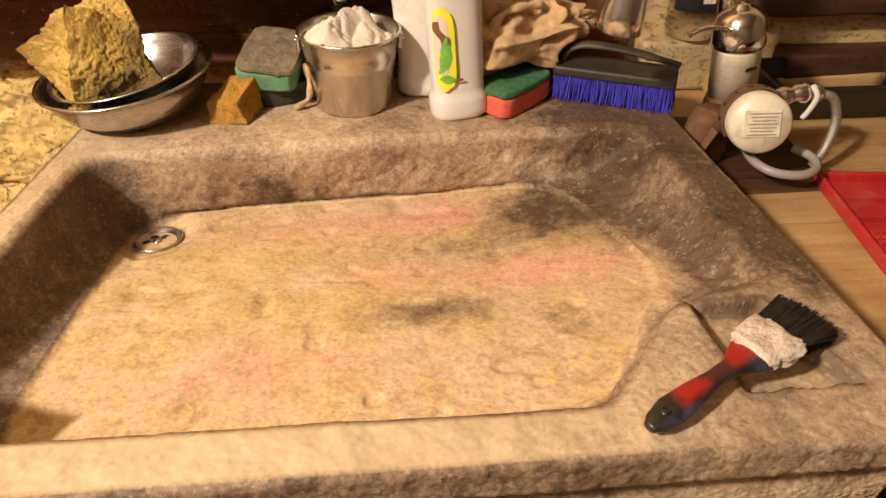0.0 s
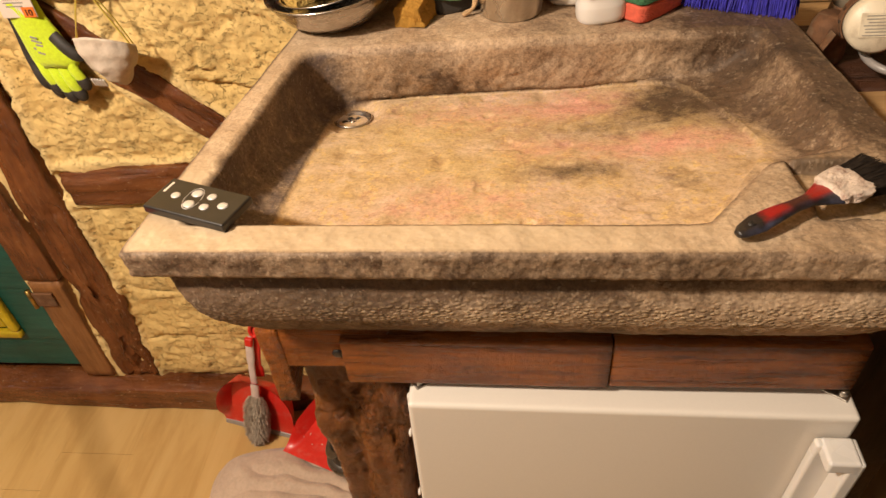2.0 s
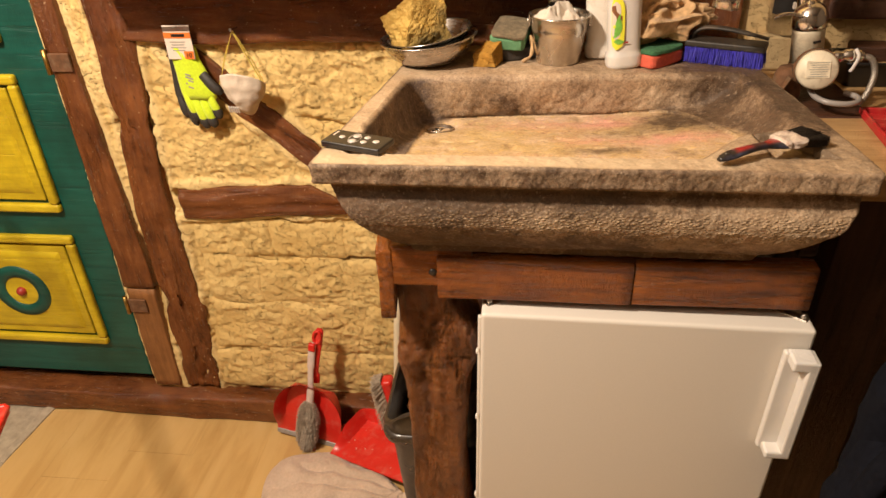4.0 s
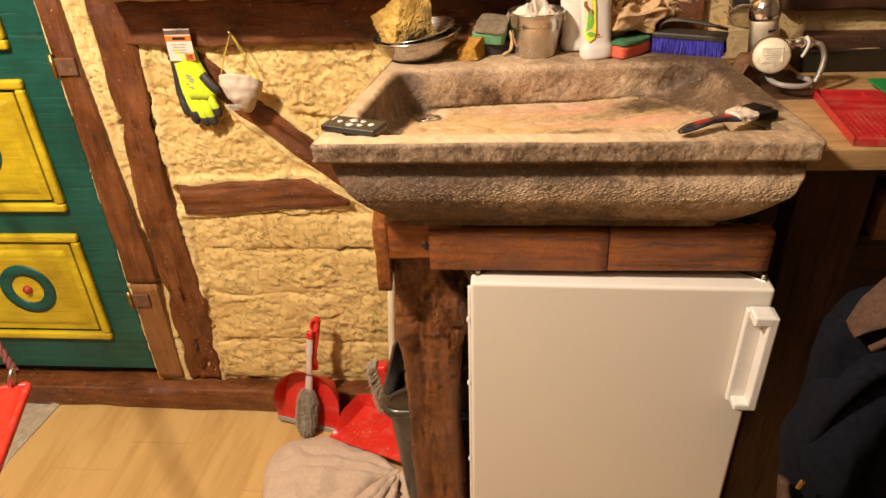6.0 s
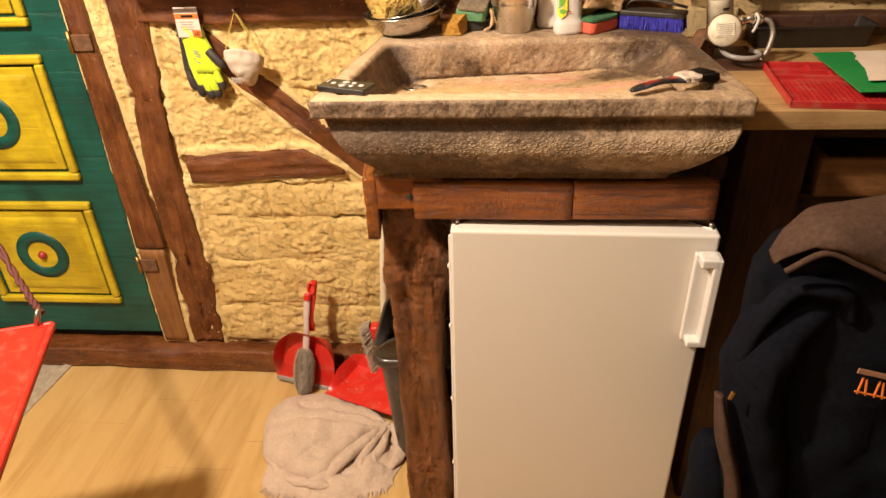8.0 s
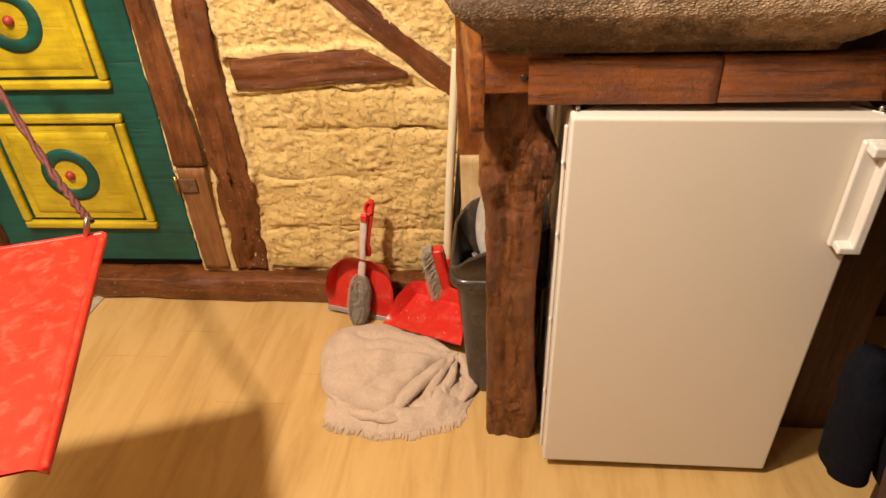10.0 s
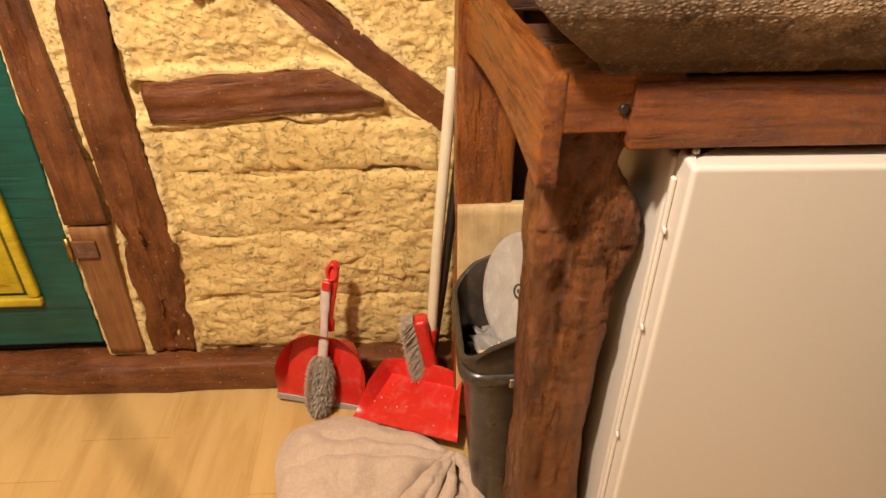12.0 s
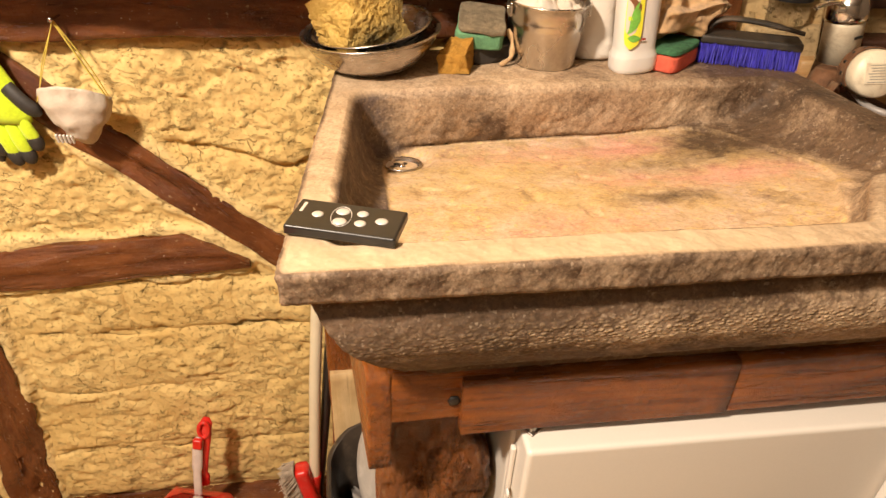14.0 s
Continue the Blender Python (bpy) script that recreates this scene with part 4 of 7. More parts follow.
def level(name, gain_mott, gain_fine, lo, hi):
    """A stained or shaded level whose border is broken up by the stone's mottling and grain."""
    v = maths(t, "ADD", attr(t, name), maths(t, "MULTIPLY", maths(t, "SUBTRACT", mott, 0.5), gain_mott))
    v = maths(t, "ADD", v, maths(t, "MULTIPLY", maths(t, "SUBTRACT", fine, 0.5), gain_fine))
    return ramp(t, v, [(lo, (0, 0, 0)), (hi, (1, 1, 1))])


grain, grain_d = cells(420)
coarse, coarse_d = cells(190)
base = ramp(t, blot, [(0.32, (0.37, 0.243, 0.145)), (0.50, (0.49, 0.345, 0.218)), (0.68, (0.60, 0.450, 0.305))])
bed = ramp(t, noise_node(t, vec, 30, 8, 0.75, 0.4), [(0.34, (0.40, 0.268, 0.128)), (0.46, (0.535, 0.380, 0.205)), (0.64, (0.63, 0.475, 0.305))])
broad = noise_node(t, vec, 7, 3, 0.5)
bed = mixc(t, 0.7, bed, ramp(t, broad, [(0.36, (1.02, 0.98, 0.74)), (0.62, (1.02, 0.97, 1.10))]), "MULTIPLY")
col = mixc(t, attr(t, "bed"), base, bed)
gold = ramp(t, maths(t, "MULTIPLY", coarse, mott), [(0.40, (0, 0, 0)), (0.50, (1, 1, 1))])
col = mixc(t, maths(t, "MULTIPLY", gold, maths(t, "MULTIPLY", attr(t, "bed"), 0.6)), col, (0.70, 0.47, 0.15))
col = mixc(t, maths(t, "MULTIPLY", level("pink", 1.6, 0.9, 0.15, 1.0), 0.75), col, (0.70, 0.315, 0.25))
# one dark colour serves the blackening and the painted shade
soot_shade = ramp(t, blot, [(0.3, (0.034, 0.019, 0.010)), (0.7, (0.125, 0.070, 0.037))])
soot_shade = mixc(t, maths(t, "MULTIPLY", attr(t, "violet"), 0.7), soot_shade, ramp(t, mott, [(0.35, (0.060, 0.038, 0.034)), (0.65, (0.145, 0.112, 0.105))]))
col = mixc(t, maths(t, "MULTIPLY", level("dark", 1.9, 0.7, 0.12, 0.90), 0.95), col, soot_shade)
calm = maths(t, "SUBTRACT", 1.0, maths(t, "MULTIPLY", attr(t, "bed"), 0.42))
col = mixc(t, maths(t, "MULTIPLY", calm, 0.64), col, ramp(t, grain, [(0.0, (0.60, 0.57, 0.52)), (0.45, (1.0, 1.0, 1.0)), (1.0, (1.20, 1.18, 1.14))]), "MULTIPLY")
col = mixc(t, maths(t, "MULTIPLY", calm, 0.45), col, ramp(t, mott, [(0.32, (0.60, 0.55, 0.50)), (0.50, (1, 1, 1)), (0.70, (1.16, 1.14, 1.10))]), "MULTIPLY")
chisel = t.nodes.new("ShaderNodeTexVoronoi")
chisel.inputs["Scale"].default_value = 1.0
t.links.new(coords(t, (170, 200, 290)), chisel.inputs["Vector"])
chip = ramp(t, maths(t, "ADD", chisel.outputs["Distance"], maths(t, "MULTIPLY", fine, 0.25)), [(0.30, (1, 1, 1)), (0.70, (0, 0, 0))])
col = mixc(t, maths(t, "MULTIPLY", maths(t, "MULTIPLY", attr(t, "peck"), chip), 0.62), col, (0.56, 0.385, 0.195))
rubbed = ramp(t, noise_node(t, vec, 22, 6, 0.6), [(0.30, (0.46, 0.345, 0.212)), (0.68, (0.60, 0.465, 0.305))])
col = mixc(t, maths(t, "MULTIPLY", attr(t, "worn"), 0.88), col, rubbed)
rough_part = maths(t, "MINIMUM", calm, maths(t, "SUBTRACT", 1.0, maths(t, "MULTIPLY", attr(t, "worn"), 0.8)))
pitn = noise_node(t, vec, 125, 5, 0.6)
pit = ramp(t, pitn, [(0.33, (1, 1, 1)), (0.42, (0, 0, 0))])
col = mixc(t, maths(t, "MULTIPLY", maths(t, "MULTIPLY", pit, rough_part), 0.38), col, (0.12, 0.075, 0.042))
pale = ramp(t, maths(t, "MULTIPLY", coarse, grain), [(0.66, (0, 0, 0)), (0.80, (1, 1, 1))])
col = mixc(t, maths(t, "MULTIPLY", pale, 0.2), col, (0.62, 0.50, 0.36))
t.links.new(col, b.inputs["Base Color"])
t.links.new(ramp(t, mott, [(0.3, (0.5,) * 3), (0.7, (0.85,) * 3)]), b.inputs["Roughness"])
n1 = bump(t, b, maths(t, "MULTIPLY", noise_node(t, vec, 75, 6, 0.62), rough_part), 1.0, 0.0017)
n1 = bump(t, b, maths(t, "MULTIPLY", chip, attr(t, "peck")), 1.0, 0.0022, n1)
pock = t.nodes.new("ShaderNodeTexVoronoi")
pock.inputs["Scale"].default_value = 70
t.links.new(vec, pock.inputs["Vector"])
n1 = bump(t, b, ramp(t, pock.outputs["Distance"], [(0.10, (0, 0, 0)), (0.32, (1, 1, 1))]), 1.0, 0.0003, n1)
n2 = bump(t, b, maths(t, "MULTIPLY", pitn, rough_part), 1.0, 0.0010, n1)
bump(t, b, coarse_d, 0.3, 0.0010, n2)

shape, stain_shade = build_sink()
sink = thing("stone_sink", (0.05, 0.69, 0.955), "old hollowed sandstone sink with blackened and pink stains and painted shade", "sink")
part("basin", move(shape, pose(-0.05, -0.69, -0.955)), STONE, sink, attributes=stain_shade)
drain = part("drain", move(lathe([(0.0255, -0.001), (0.0260, 0.0008), (0.0245, 0.0014), (0.0225, 0.0004), (0.0195, -0.0018), (0.0175, -0.004), (0.002, -0.004)], 48, caps=(False, True)), pose(0, 0, 0)), STEEL, sink, "steel waste fitting", at=pose(-0.230, 0.087, 0.0650, -6, 0, 0))
for k in range(6):
    a = math.tau * k / 6
    part("drain_hole", move(lathe([(0.0042, 0), (0.0042, 0.001)], 12), pose(0.0115 * math.cos(a), 0.0115 * math.sin(a), -0.0042)), BLACK_PLASTIC, drain)
part("drain_screw", move(blob(8, lambda v: v * np.array((0.005, 0.005, 0.003))), pose(0, 0, -0.003)), CHROME, drain)

# ---- timber stand under the sink ----
stand = thing("sink_stand", (0.0, 0.7, 0.0), "brown oiled timber stand of old beams under the sink", "stand")
LOC = Vector((0.0, 0.7, 0.0))


def stand_beam(name, p, q, w, d, seed, mat=FRAME_WOOD, rough=0.004, r=0.006, label="", **more):
    p, q = Vector(p) - LOC, Vector(q) - LOC
    return part(name, timber((q - p).length, w, d, seed, rough, r, **more), mat, stand, label, at=along(p, q))


def leg_taper(s):
    """Across and deep scale and shift of the knotted front leg, from its foot up."""
    knot = math.exp(-((s - 0.80) / 0.060) ** 2)
    waist = math.exp(-((s - 0.93) / 0.055) ** 2)
    low = math.exp(-((s - 0.48) / 0.22) ** 2)
    return 1.0 + 0.20 * knot - 0.22 * waist - 0.10 * low, 1.0, 0.006 * knot - 0.012 * waist - 0.006 * low, 0


leg = stand_beam("front_leg", (-0.166, 0.585, 0.0), (-0.169, 0.560, 0.90), 0.110, 0.118, 21, LEG_WOOD, 0.0085, 0.012, "weathered knotted oak leg", step=0.0052, taper=leg_taper)
v = np.array([q.co for q in leg.data.vertices])
for cx, cy, cz, rad, amp in ((0.745, 0.045, -0.045, 0.055, 0.010), (0.705, -0.035, -0.055, 0.035, 0.008), (0.77, 0.0, -0.060, 0.035, -0.010), (0.60, 0.02, -0.058, 0.05, 0.006), (0.10, 0.0, -0.06, 0.07, 0.007)):
    d = np.linalg.norm(v - np.array((cx, cy, cz)), axis=1)
    away = v * np.array((0, 1, 1))
    away /= np.linalg.norm(away, axis=1, keepdims=True) + 1e-9
    v = v + away * (amp * np.exp(-(d / rad) ** 2) * (0.6 + 0.5 * ridged(v * 70, 3, 4)))[:, None]
away = v * np.array((0, 1, 1))
away /= np.linalg.norm(away, axis=1, keepdims=True) + 1e-9
near = np.exp(-((v[:, 0] - 0.72) / 0.13) ** 2)
pits = sstep(0.30, 0.60, vnoise(v * np.array((42, 75, 75)), 12)) * (0.0006 + 0.0075 * near) + sstep(0.52, 0.70, vnoise(v * np.array((6, 120, 120)), 15)) * 0.0045
v = v + away * ((0.0014 + 0.0012 * near) * fbm(v * np.array((24, 70, 70)), 3, 9) - pits)[:, None]
leg.data.vertices.foreach_set("co", v.astype(np.float32).ravel())
leg.data.update()
stand_beam("back_leg", (-0.245, 0.96, 0.0), (-0.245, 0.96, 0.962), 0.105, 0.09, 22, rough=0.004)
stand_beam("right_leg", (0.520, 0.635, 0.0), (0.520, 0.635, 1.01), 0.12, 0.11, 23, DARK_WOOD, 0.003)
stand_beam("cross_block", (-0.222, 0.505, 0.925), (-0.10, 0.505, 0.925), 0.070, 0.085, 24, rough=0.002, r=0.004)


def arch(s):
    return 1.0 - 0.22 * math.sin(math.pi * s), 1.0, 0.012 * math.sin(math.pi * s), 0


side = [(-0.2315, 0.462, 0.892), (-0.2750, 0.93, 0.896)]
stand_beam("side_beam", side[0], side[1], 0.132, 0.024, 25, FRAME_WOOD, 0.0025, 0.003, "arched brown side beam with a sawn end", taper=arch)
stand_beam("front_board", (-0.150, 0.470, 0.9115), (0.1345, 0.470, 0.9115), 0.073, 0.032, 26, rough=0.0012, r=0.003)
stand_beam("front_board", (0.1375, 0.471, 0.9115), (0.386, 0.471, 0.9115), 0.072, 0.032, 27, rough=0.0012, r=0.003)
stand_beam("carrier", (-0.24, 0.60, 0.936), (0.42, 0.60, 0.936), 0.042, 0.08, 28, DARK_WOOD, 0.002)
stand_beam("carrier", (-0.24, 0.88, 0.936), (0.42, 0.88, 0.936), 0.042, 0.08, 29, DARK_WOOD, 0.002)
# added dark panel: paints the black gap behind the legs, hides the lit clay
stand_beam("back_board", (-0.19, 1.0, 0.50), (0.46, 1.0, 0.50), 0.94, 0.016, 31, DARK_WOOD, 0.002, 0.003, "added dark panel standing in for the shade at the back", step=0.05)
stand_beam("right_rail", (0.41, 0.56, 0.93), (0.41, 0.99, 0.93), 0.05, 0.03, 30, DARK_WOOD, 0.002)
# flat black disc standing in for a dark recess in the wood
part("dark_recess", move(lathe([(0.0065, 0), (0.0065, 0.002), (0.004, 0.003)], 6), pose(0, 0, 0, 90, 0, 0)), BLACK_PLASTIC, stand, at=pose(-0.158, -0.238, 0.918))

# ---- refrigerator ----
fridge = thing("refrigerator", pose(0.145, 0.727, 0.003, 0.5, 0.8, 0), "white undercounter refrigerator with a closed door", "refrigerator")
part("body", move(rbox(0.486, 0.56, 0.826, 0.006), pose(0, 0.045, 0.022)), ENAMEL, fridge)
fdoor = part("door", move(rbox(0.482, 0.048, 0.837, 0.005, 3), pose(0, 0, 0)), ENAMEL, fridge, at=pose(0.0, -0.261, 0.022))
part("door_edge", move(rbox(0.478, 0.012, 0.80, 0.003), pose(0, 0.029, 0.012)), ENAMEL, fdoor, "pale rubber door seal")
for z in (0.20, 0.40, 0.60, 0.745):
    part("cap", move(lathe([(0.0055, 0), (0.0055, 0.0015), (0.003, 0.003)], 14), pose(-0.2465, 0, z, 0, -90, 0)), WHITE_PLASTIC, fdoor)
part("handle", join(move(rbox(0.030, 0.012, 0.195, 0.003), pose(-0.008, 0.003, 0)), move(rbox(0.016, 0.034, 0.195, 0.003), pose(0.013, -0.008, 0)), move(rbox(0.034, 0.034, 0.014, 0.003), pose(0.0, -0.008, 0)), move(rbox(0.034, 0.034, 0.018, 0.003), pose(0.0, -0.008, 0.178))), WHITE_PLASTIC, fdoor, "white moulded grip", at=pose(0.222, -0.036, 0.612))
for x, yaw in ((-0.215, 35), (0.215, -35)):
    hg = part("hinge_plate", move(rbox(0.05, 0.014, 0.004, 0.0015), pose(0, 0, 0)), DULL_METAL, fridge, "steel hinge plate", at=pose(x, -0.245, 0.857, 0, 0, yaw))
    part("hinge_pin", move(lathe([(0.005, 0), (0.005, 0.008), (0.003, 0.010)], 12), pose(-0.018 if x < 0 else 0.018, 0, 0.002)), DULL_METAL, hg)
for y in (-0.10, 0.12):
    part("rib", move(rbox(0.006, 0.008, 0.80, 0.002), pose(-0.2445, y - 0.15, 0.03)), ENAMEL, fridge)
for x in (-0.2, 0.2):
    for y in (-0.2, 0.28):
        part("foot", move(lathe([(0.018, 0), (0.018, 0.023)], 16), pose(x, y, 0)), BLACK_PLASTIC, fridge)

# ---- counter beside the sink ----
RIM = 1.1185
BACK = 1.1050
COUNTER = 1.05
tagged(part("counter", timber(1.55, 0.50, 0.036, 41, 0.0006, 0.003, step=0.03), PINE, at=pose(0.412, 0.785, COUNTER - 0.018)), "pale pine counter board beside the sink", "counter", kind="structure")
set_beam("counter_rail", (0.54, 0.62, 0.99), (1.9, 0.62, 0.99), 0.04, 0.04, "dark rail under the counter", 42, DARK_WOOD, 0.002)
# added dark panel that keeps the shaded space under the counter black
set_beam("counter_back", (0.54, 1.0, 0.5), (2.0, 1.0, 0.5), 1.0, 0.03, "added dark panel standing in for the black space under the counter", 43, DARK_WOOD, 0.002, step=0.05)
tagged(part("shelf_board", timber(0.9, 0.36, 0.025, 44, 0.001, 0.003, step=0.03), DARK_WOOD, at=pose(0.585, 0.80, 0.836)), "dark shelf board under the counter", "shelf", kind="structure")
crate = thing("wooden_crate", (0.785, 0.750, 0.8486), "brown wooden crate on the shelf under the counter", "crate")
part("front_panel", timber(0.34, 0.078, 0.016, 45, 0.001, 0.003), JAMB_WOOD, crate, at=along((-0.17, -0.14, 0.040), (0.17, -0.14, 0.040)))
part("back_panel", timber(0.34, 0.078, 0.016, 46, 0.001, 0.003), JAMB_WOOD, crate, at=along((-0.17, 0.14, 0.040), (0.17, 0.14, 0.040)))
for x in (-0.16, 0.16):
    part("side_panel", timber(0.26, 0.078, 0.016, 47, 0.001, 0.003), JAMB_WOOD, crate, at=along((x, -0.13, 0.040), (x, 0.13, 0.040)))
part("bottom_panel", move(rbox(0.32, 0.27, 0.008, 0.002), pose(0, 0, 0.0005)), JAMB_WOOD, crate)

# ---- bowls and foam ----


def bowl(r, h, mat):
    prof = [(0.002, 0.0), (r * 0.45, 0.0), (r * 0.62, h * 0.10), (r * 0.80, h * 0.38), (r * 0.91, h * 0.72), (r * 0.955, h * 0.97), (r * 1.0, h), (r * 1.0, h + 0.002), (r * 0.95, h + 0.0015)]
    inner = [(a - 0.0015, z + 0.0015) for a, z in prof[1:6]][::-1]
    return lathe(prof + inner + [(0.002, 0.0016)], 72, caps=(True, True))


def tilted(x, y, z, rx, ry, base):
    """The pose of a round-bottomed thing that leans and still touches its support."""
    m = pose(0, 0, 0, rx, ry, 0)
    low = min((m @ Vector((base * math.cos(a / 12 * math.pi), base * math.sin(a / 12 * math.pi), 0))).z for a in range(24))
    return pose(x, y, z - low, rx, ry, 0)


bowl_at = tilted(-0.206, 0.900, BACK - 0.001, 1, -5, 0.043)
tagged(part("steel_bowl", bowl(0.092, 0.046, STEEL), STEEL, at=bowl_at), "dented stainless steel bowl on the sink rim", "bowl", "nested bowls")
small_at = bowl_at @ pose(0.004, 0.004, 0.014, 2, -4, 0)
tagged(part("steel_bowl", bowl(0.080, 0.038, STEEL), STEEL, at=small_at), "smaller stainless steel bowl nested in another", "bowl", "nested bowls")


def hexa(corners, n, bumpy):
    """A solid spanned by eight corners (four below, four above), its skin roughened by bumpy(points)."""
    c = np.array(corners, float)
    s = np.linspace(0, 1, n)
    skins = []
    for axis in range(3):
        for side_at in (0, 1):
            def fn(u, w, axis=axis, side_at=side_at):
                k = [u, w]
                k.insert(axis, np.full_like(u, side_at))
                x, y, z = k
                x, y, z = (q + 0.045 * np.sin(math.tau * (q - 0.5)) * 0 for q in (x, y, z))
                out = 0
                for i, (cx, cy) in enumerate(((0, 0), (1, 0), (1, 1), (0, 1))):
                    wxy = (x if cx else 1 - x) * (y if cy else 1 - y)
                    out = out + (wxy * (1 - z))[..., None] * c[i] + (wxy * z)[..., None] * c[i + 4]
                return out
            skins.append(grid(s, s, fn))
    v, f = join(*skins)
    _, first, same = np.unique(np.round(v, 5), axis=0, return_index=True, return_inverse=True)
    v, f = v[first], [tuple(same.ravel()[list(q)]) for q in f]
    mid = c.mean(0)
    away = (v - mid) / (np.linalg.norm(v - mid, axis=1, keepdims=True) + 1e-9)
    return v + away * bumpy(v)[:, None], f


FOAM_DARKENED = bpy.data.materials.new("darkened_foam")
t, b = nodes_of(FOAM_DARKENED)
vec = coords(t)
col = ramp(t, noise_node(t, vec, 90, 5, 0.7), [(0.3, (0.46, 0.28, 0.06)), (0.65, (0.70, 0.48, 0.15))])
dark_f = maths(t, "MULTIPLY", attr(t, "dark_patch"), ramp(t, noise_node(t, vec, 60, 5, 0.75), [(0.30, (0.35, 0.35, 0.35)), (0.60, (1, 1, 1))]))
col = mixc(t, maths(t, "MULTIPLY", dark_f, 0.9), col, (0.085, 0.072, 0.040))
t.links.new(col, b.inputs["Base Color"])
b.inputs["Roughness"].default_value, b.inputs["Specular IOR Level"].default_value = 0.95, 0.1
bump(t, b, noise_node(t, vec, 330, 5, 0.7), 1.0, 0.0035)
foam = [(-0.256, 0.848, 1.146), (-0.162, 0.876, 1.150), (-0.190, 0.935, 1.158), (-0.285, 0.905, 1.150), (-0.230, 0.850, 1.268), (-0.180, 0.880, 1.238), (-0.196, 0.910, 1.275), (-0.300, 0.872, 1.216)]
foam_ob = part("foam_block", move(hexa(foam, 90, lambda v: 0.0055 * fbm(v * 36, 3, 4) + 0.0012 * fbm(v * 300, 2, 3) - 0.0016 * sstep(0.1, 0.6, vnoise(v * 300, 6)) - 0.003 * sstep(0.3, 0.8, vnoise(v * 75, 9))), pose(0.22, -0.89, -1.15)), FOAM_DARKENED, at=pose(-0.213, 0.874, 1.1345) @ Matrix.Diagonal((0.95, 0.95, 0.95, 1)))
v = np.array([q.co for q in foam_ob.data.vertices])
a = foam_ob.data.attributes.new("dark_patch", "FLOAT", "POINT")
# darker towards the lower right, with a ragged border
dark_patch = sstep(-0.034, -0.006, v[:, 0] - 0.10 * v[:, 1] - 0.008 + 0.014 * fbm(v * 30, 3, 5)) * sstep(0.085, 0.030, v[:, 2] + 0.03 * fbm(v * 25, 3, 8))
a.data.foreach_set("value", dark_patch.astype(np.float32))
tagged(foam_ob, "torn yellow foam block darker on its lower right side, in the bowl", "foam")


def soft_block(sx, sy, sz, seed, amp=0.0022):
    def fn(v):
        p = np.sign(v) * np.abs(v) ** 0.30
        q = p * np.array((sx, sy, sz)) / 2
        q[:, 2] += sz / 2
        return q + amp * np.stack([fbm(q * 60, 3, seed), fbm(q * 60, 3, seed + 3), fbm(q * 60, 3, seed + 6)], -1)
    return blob(28, fn)


wedge = [(-0.020, -0.026, 0.0), (0.021, -0.020, 0.001), (0.024, 0.020, 0.001), (-0.012, 0.026, 0.0), (-0.023, -0.014, 0.022), (0.014, -0.024, 0.026), (0.022, 0.016, 0.040), (-0.008, 0.022, 0.036)]
tagged(part("sponge_piece", hexa(wedge, 26, lambda v: 0.0012 * fbm(v * 110, 3, 3) - 0.0018 * sstep(0.2, 0.7, vnoise(v * 160, 5))), FOAM, at=pose(-0.099, 0.885, BACK + 0.0015, 0, 0, -14)), "broken yellow sponge piece on the stone", "sponge")
tagged(part("dark_pumice", soft_block(0.070, 0.062, 0.032, 9, 0.005), RUBBER, at=pose(-0.050, 0.938, BACK - 0.001, 0, 0, 10)), "dark crumbling block under the green sponge", "block")
gs = thing("green_sponge", pose(-0.058, 0.936, BACK + 0.030, 11, 4, -10) @ Matrix.Diagonal((0.92, 0.95, 1, 1)), "green sponge with a dusty grey scouring side", "sponge")
part("foam", soft_block(0.070, 0.088, 0.024, 12), SPONGE_GREEN, gs)
part("scouring_pad", move(soft_block(0.070, 0.088, 0.008, 15), pose(0, 0, 0.0225)), SCOUR_GREY, gs)
tagged(part("dried_root", tube(smooth_path([(-0.035, 0.892, BACK + 0.003), (-0.020, 0.898, BACK + 0.012), (-0.018, 0.905, BACK + 0.030), (-0.022, 0.915, BACK + 0.045)]), [0.0032 + 0.0008 * math.sin(k * 0.7) for k in range(25)], 8), RAG), "small brown dried root beside the bucket", "root")

# ---- bucket with cloth ----
bucket = thing("zinc_bucket", Matrix.Translation((0.030, 0.907, BACK)) @ Matrix.Diagonal((1, 1, 1.14, 1)), "small galvanised bucket holding a white cloth", "bucket")
prof = [(0.002, 0.002), (0.040, 0.001), (0.0415, 0.004), (0.0478, 0.046), (0.0492, 0.048), (0.0488, 0.050), (0.0500, 0.052), (0.0495, 0.054), (0.0532, 0.0725), (0.0555, 0.0735), (0.0560, 0.0755), (0.0545, 0.0765), (0.0525, 0.0745), (0.0470, 0.046), (0.0405, 0.006), (0.002, 0.004)]
part("pail", lathe(prof, 72), ZINC, bucket)
for s in (-1, 1):
    ear = part("ear", move(rbox(0.004, 0.018, 0.016, 0.0015), pose(s * 0.0545, 0, 0.058)), ZINC, bucket)
    part("rivet", move(blob(6, lambda v: v * 0.0022), pose(s * 0.057, 0, 0.066)), ZINC, ear)
a = np.linspace(0, math.pi, 24)
part("bail", tube(np.c_[0.057 * np.cos(a), 0.052 * np.sin(a) * 1.0, 0.068 + 0.004 * np.sin(a)], 0.0013, 8), DULL_METAL, bucket, "thin wire bail lying back")


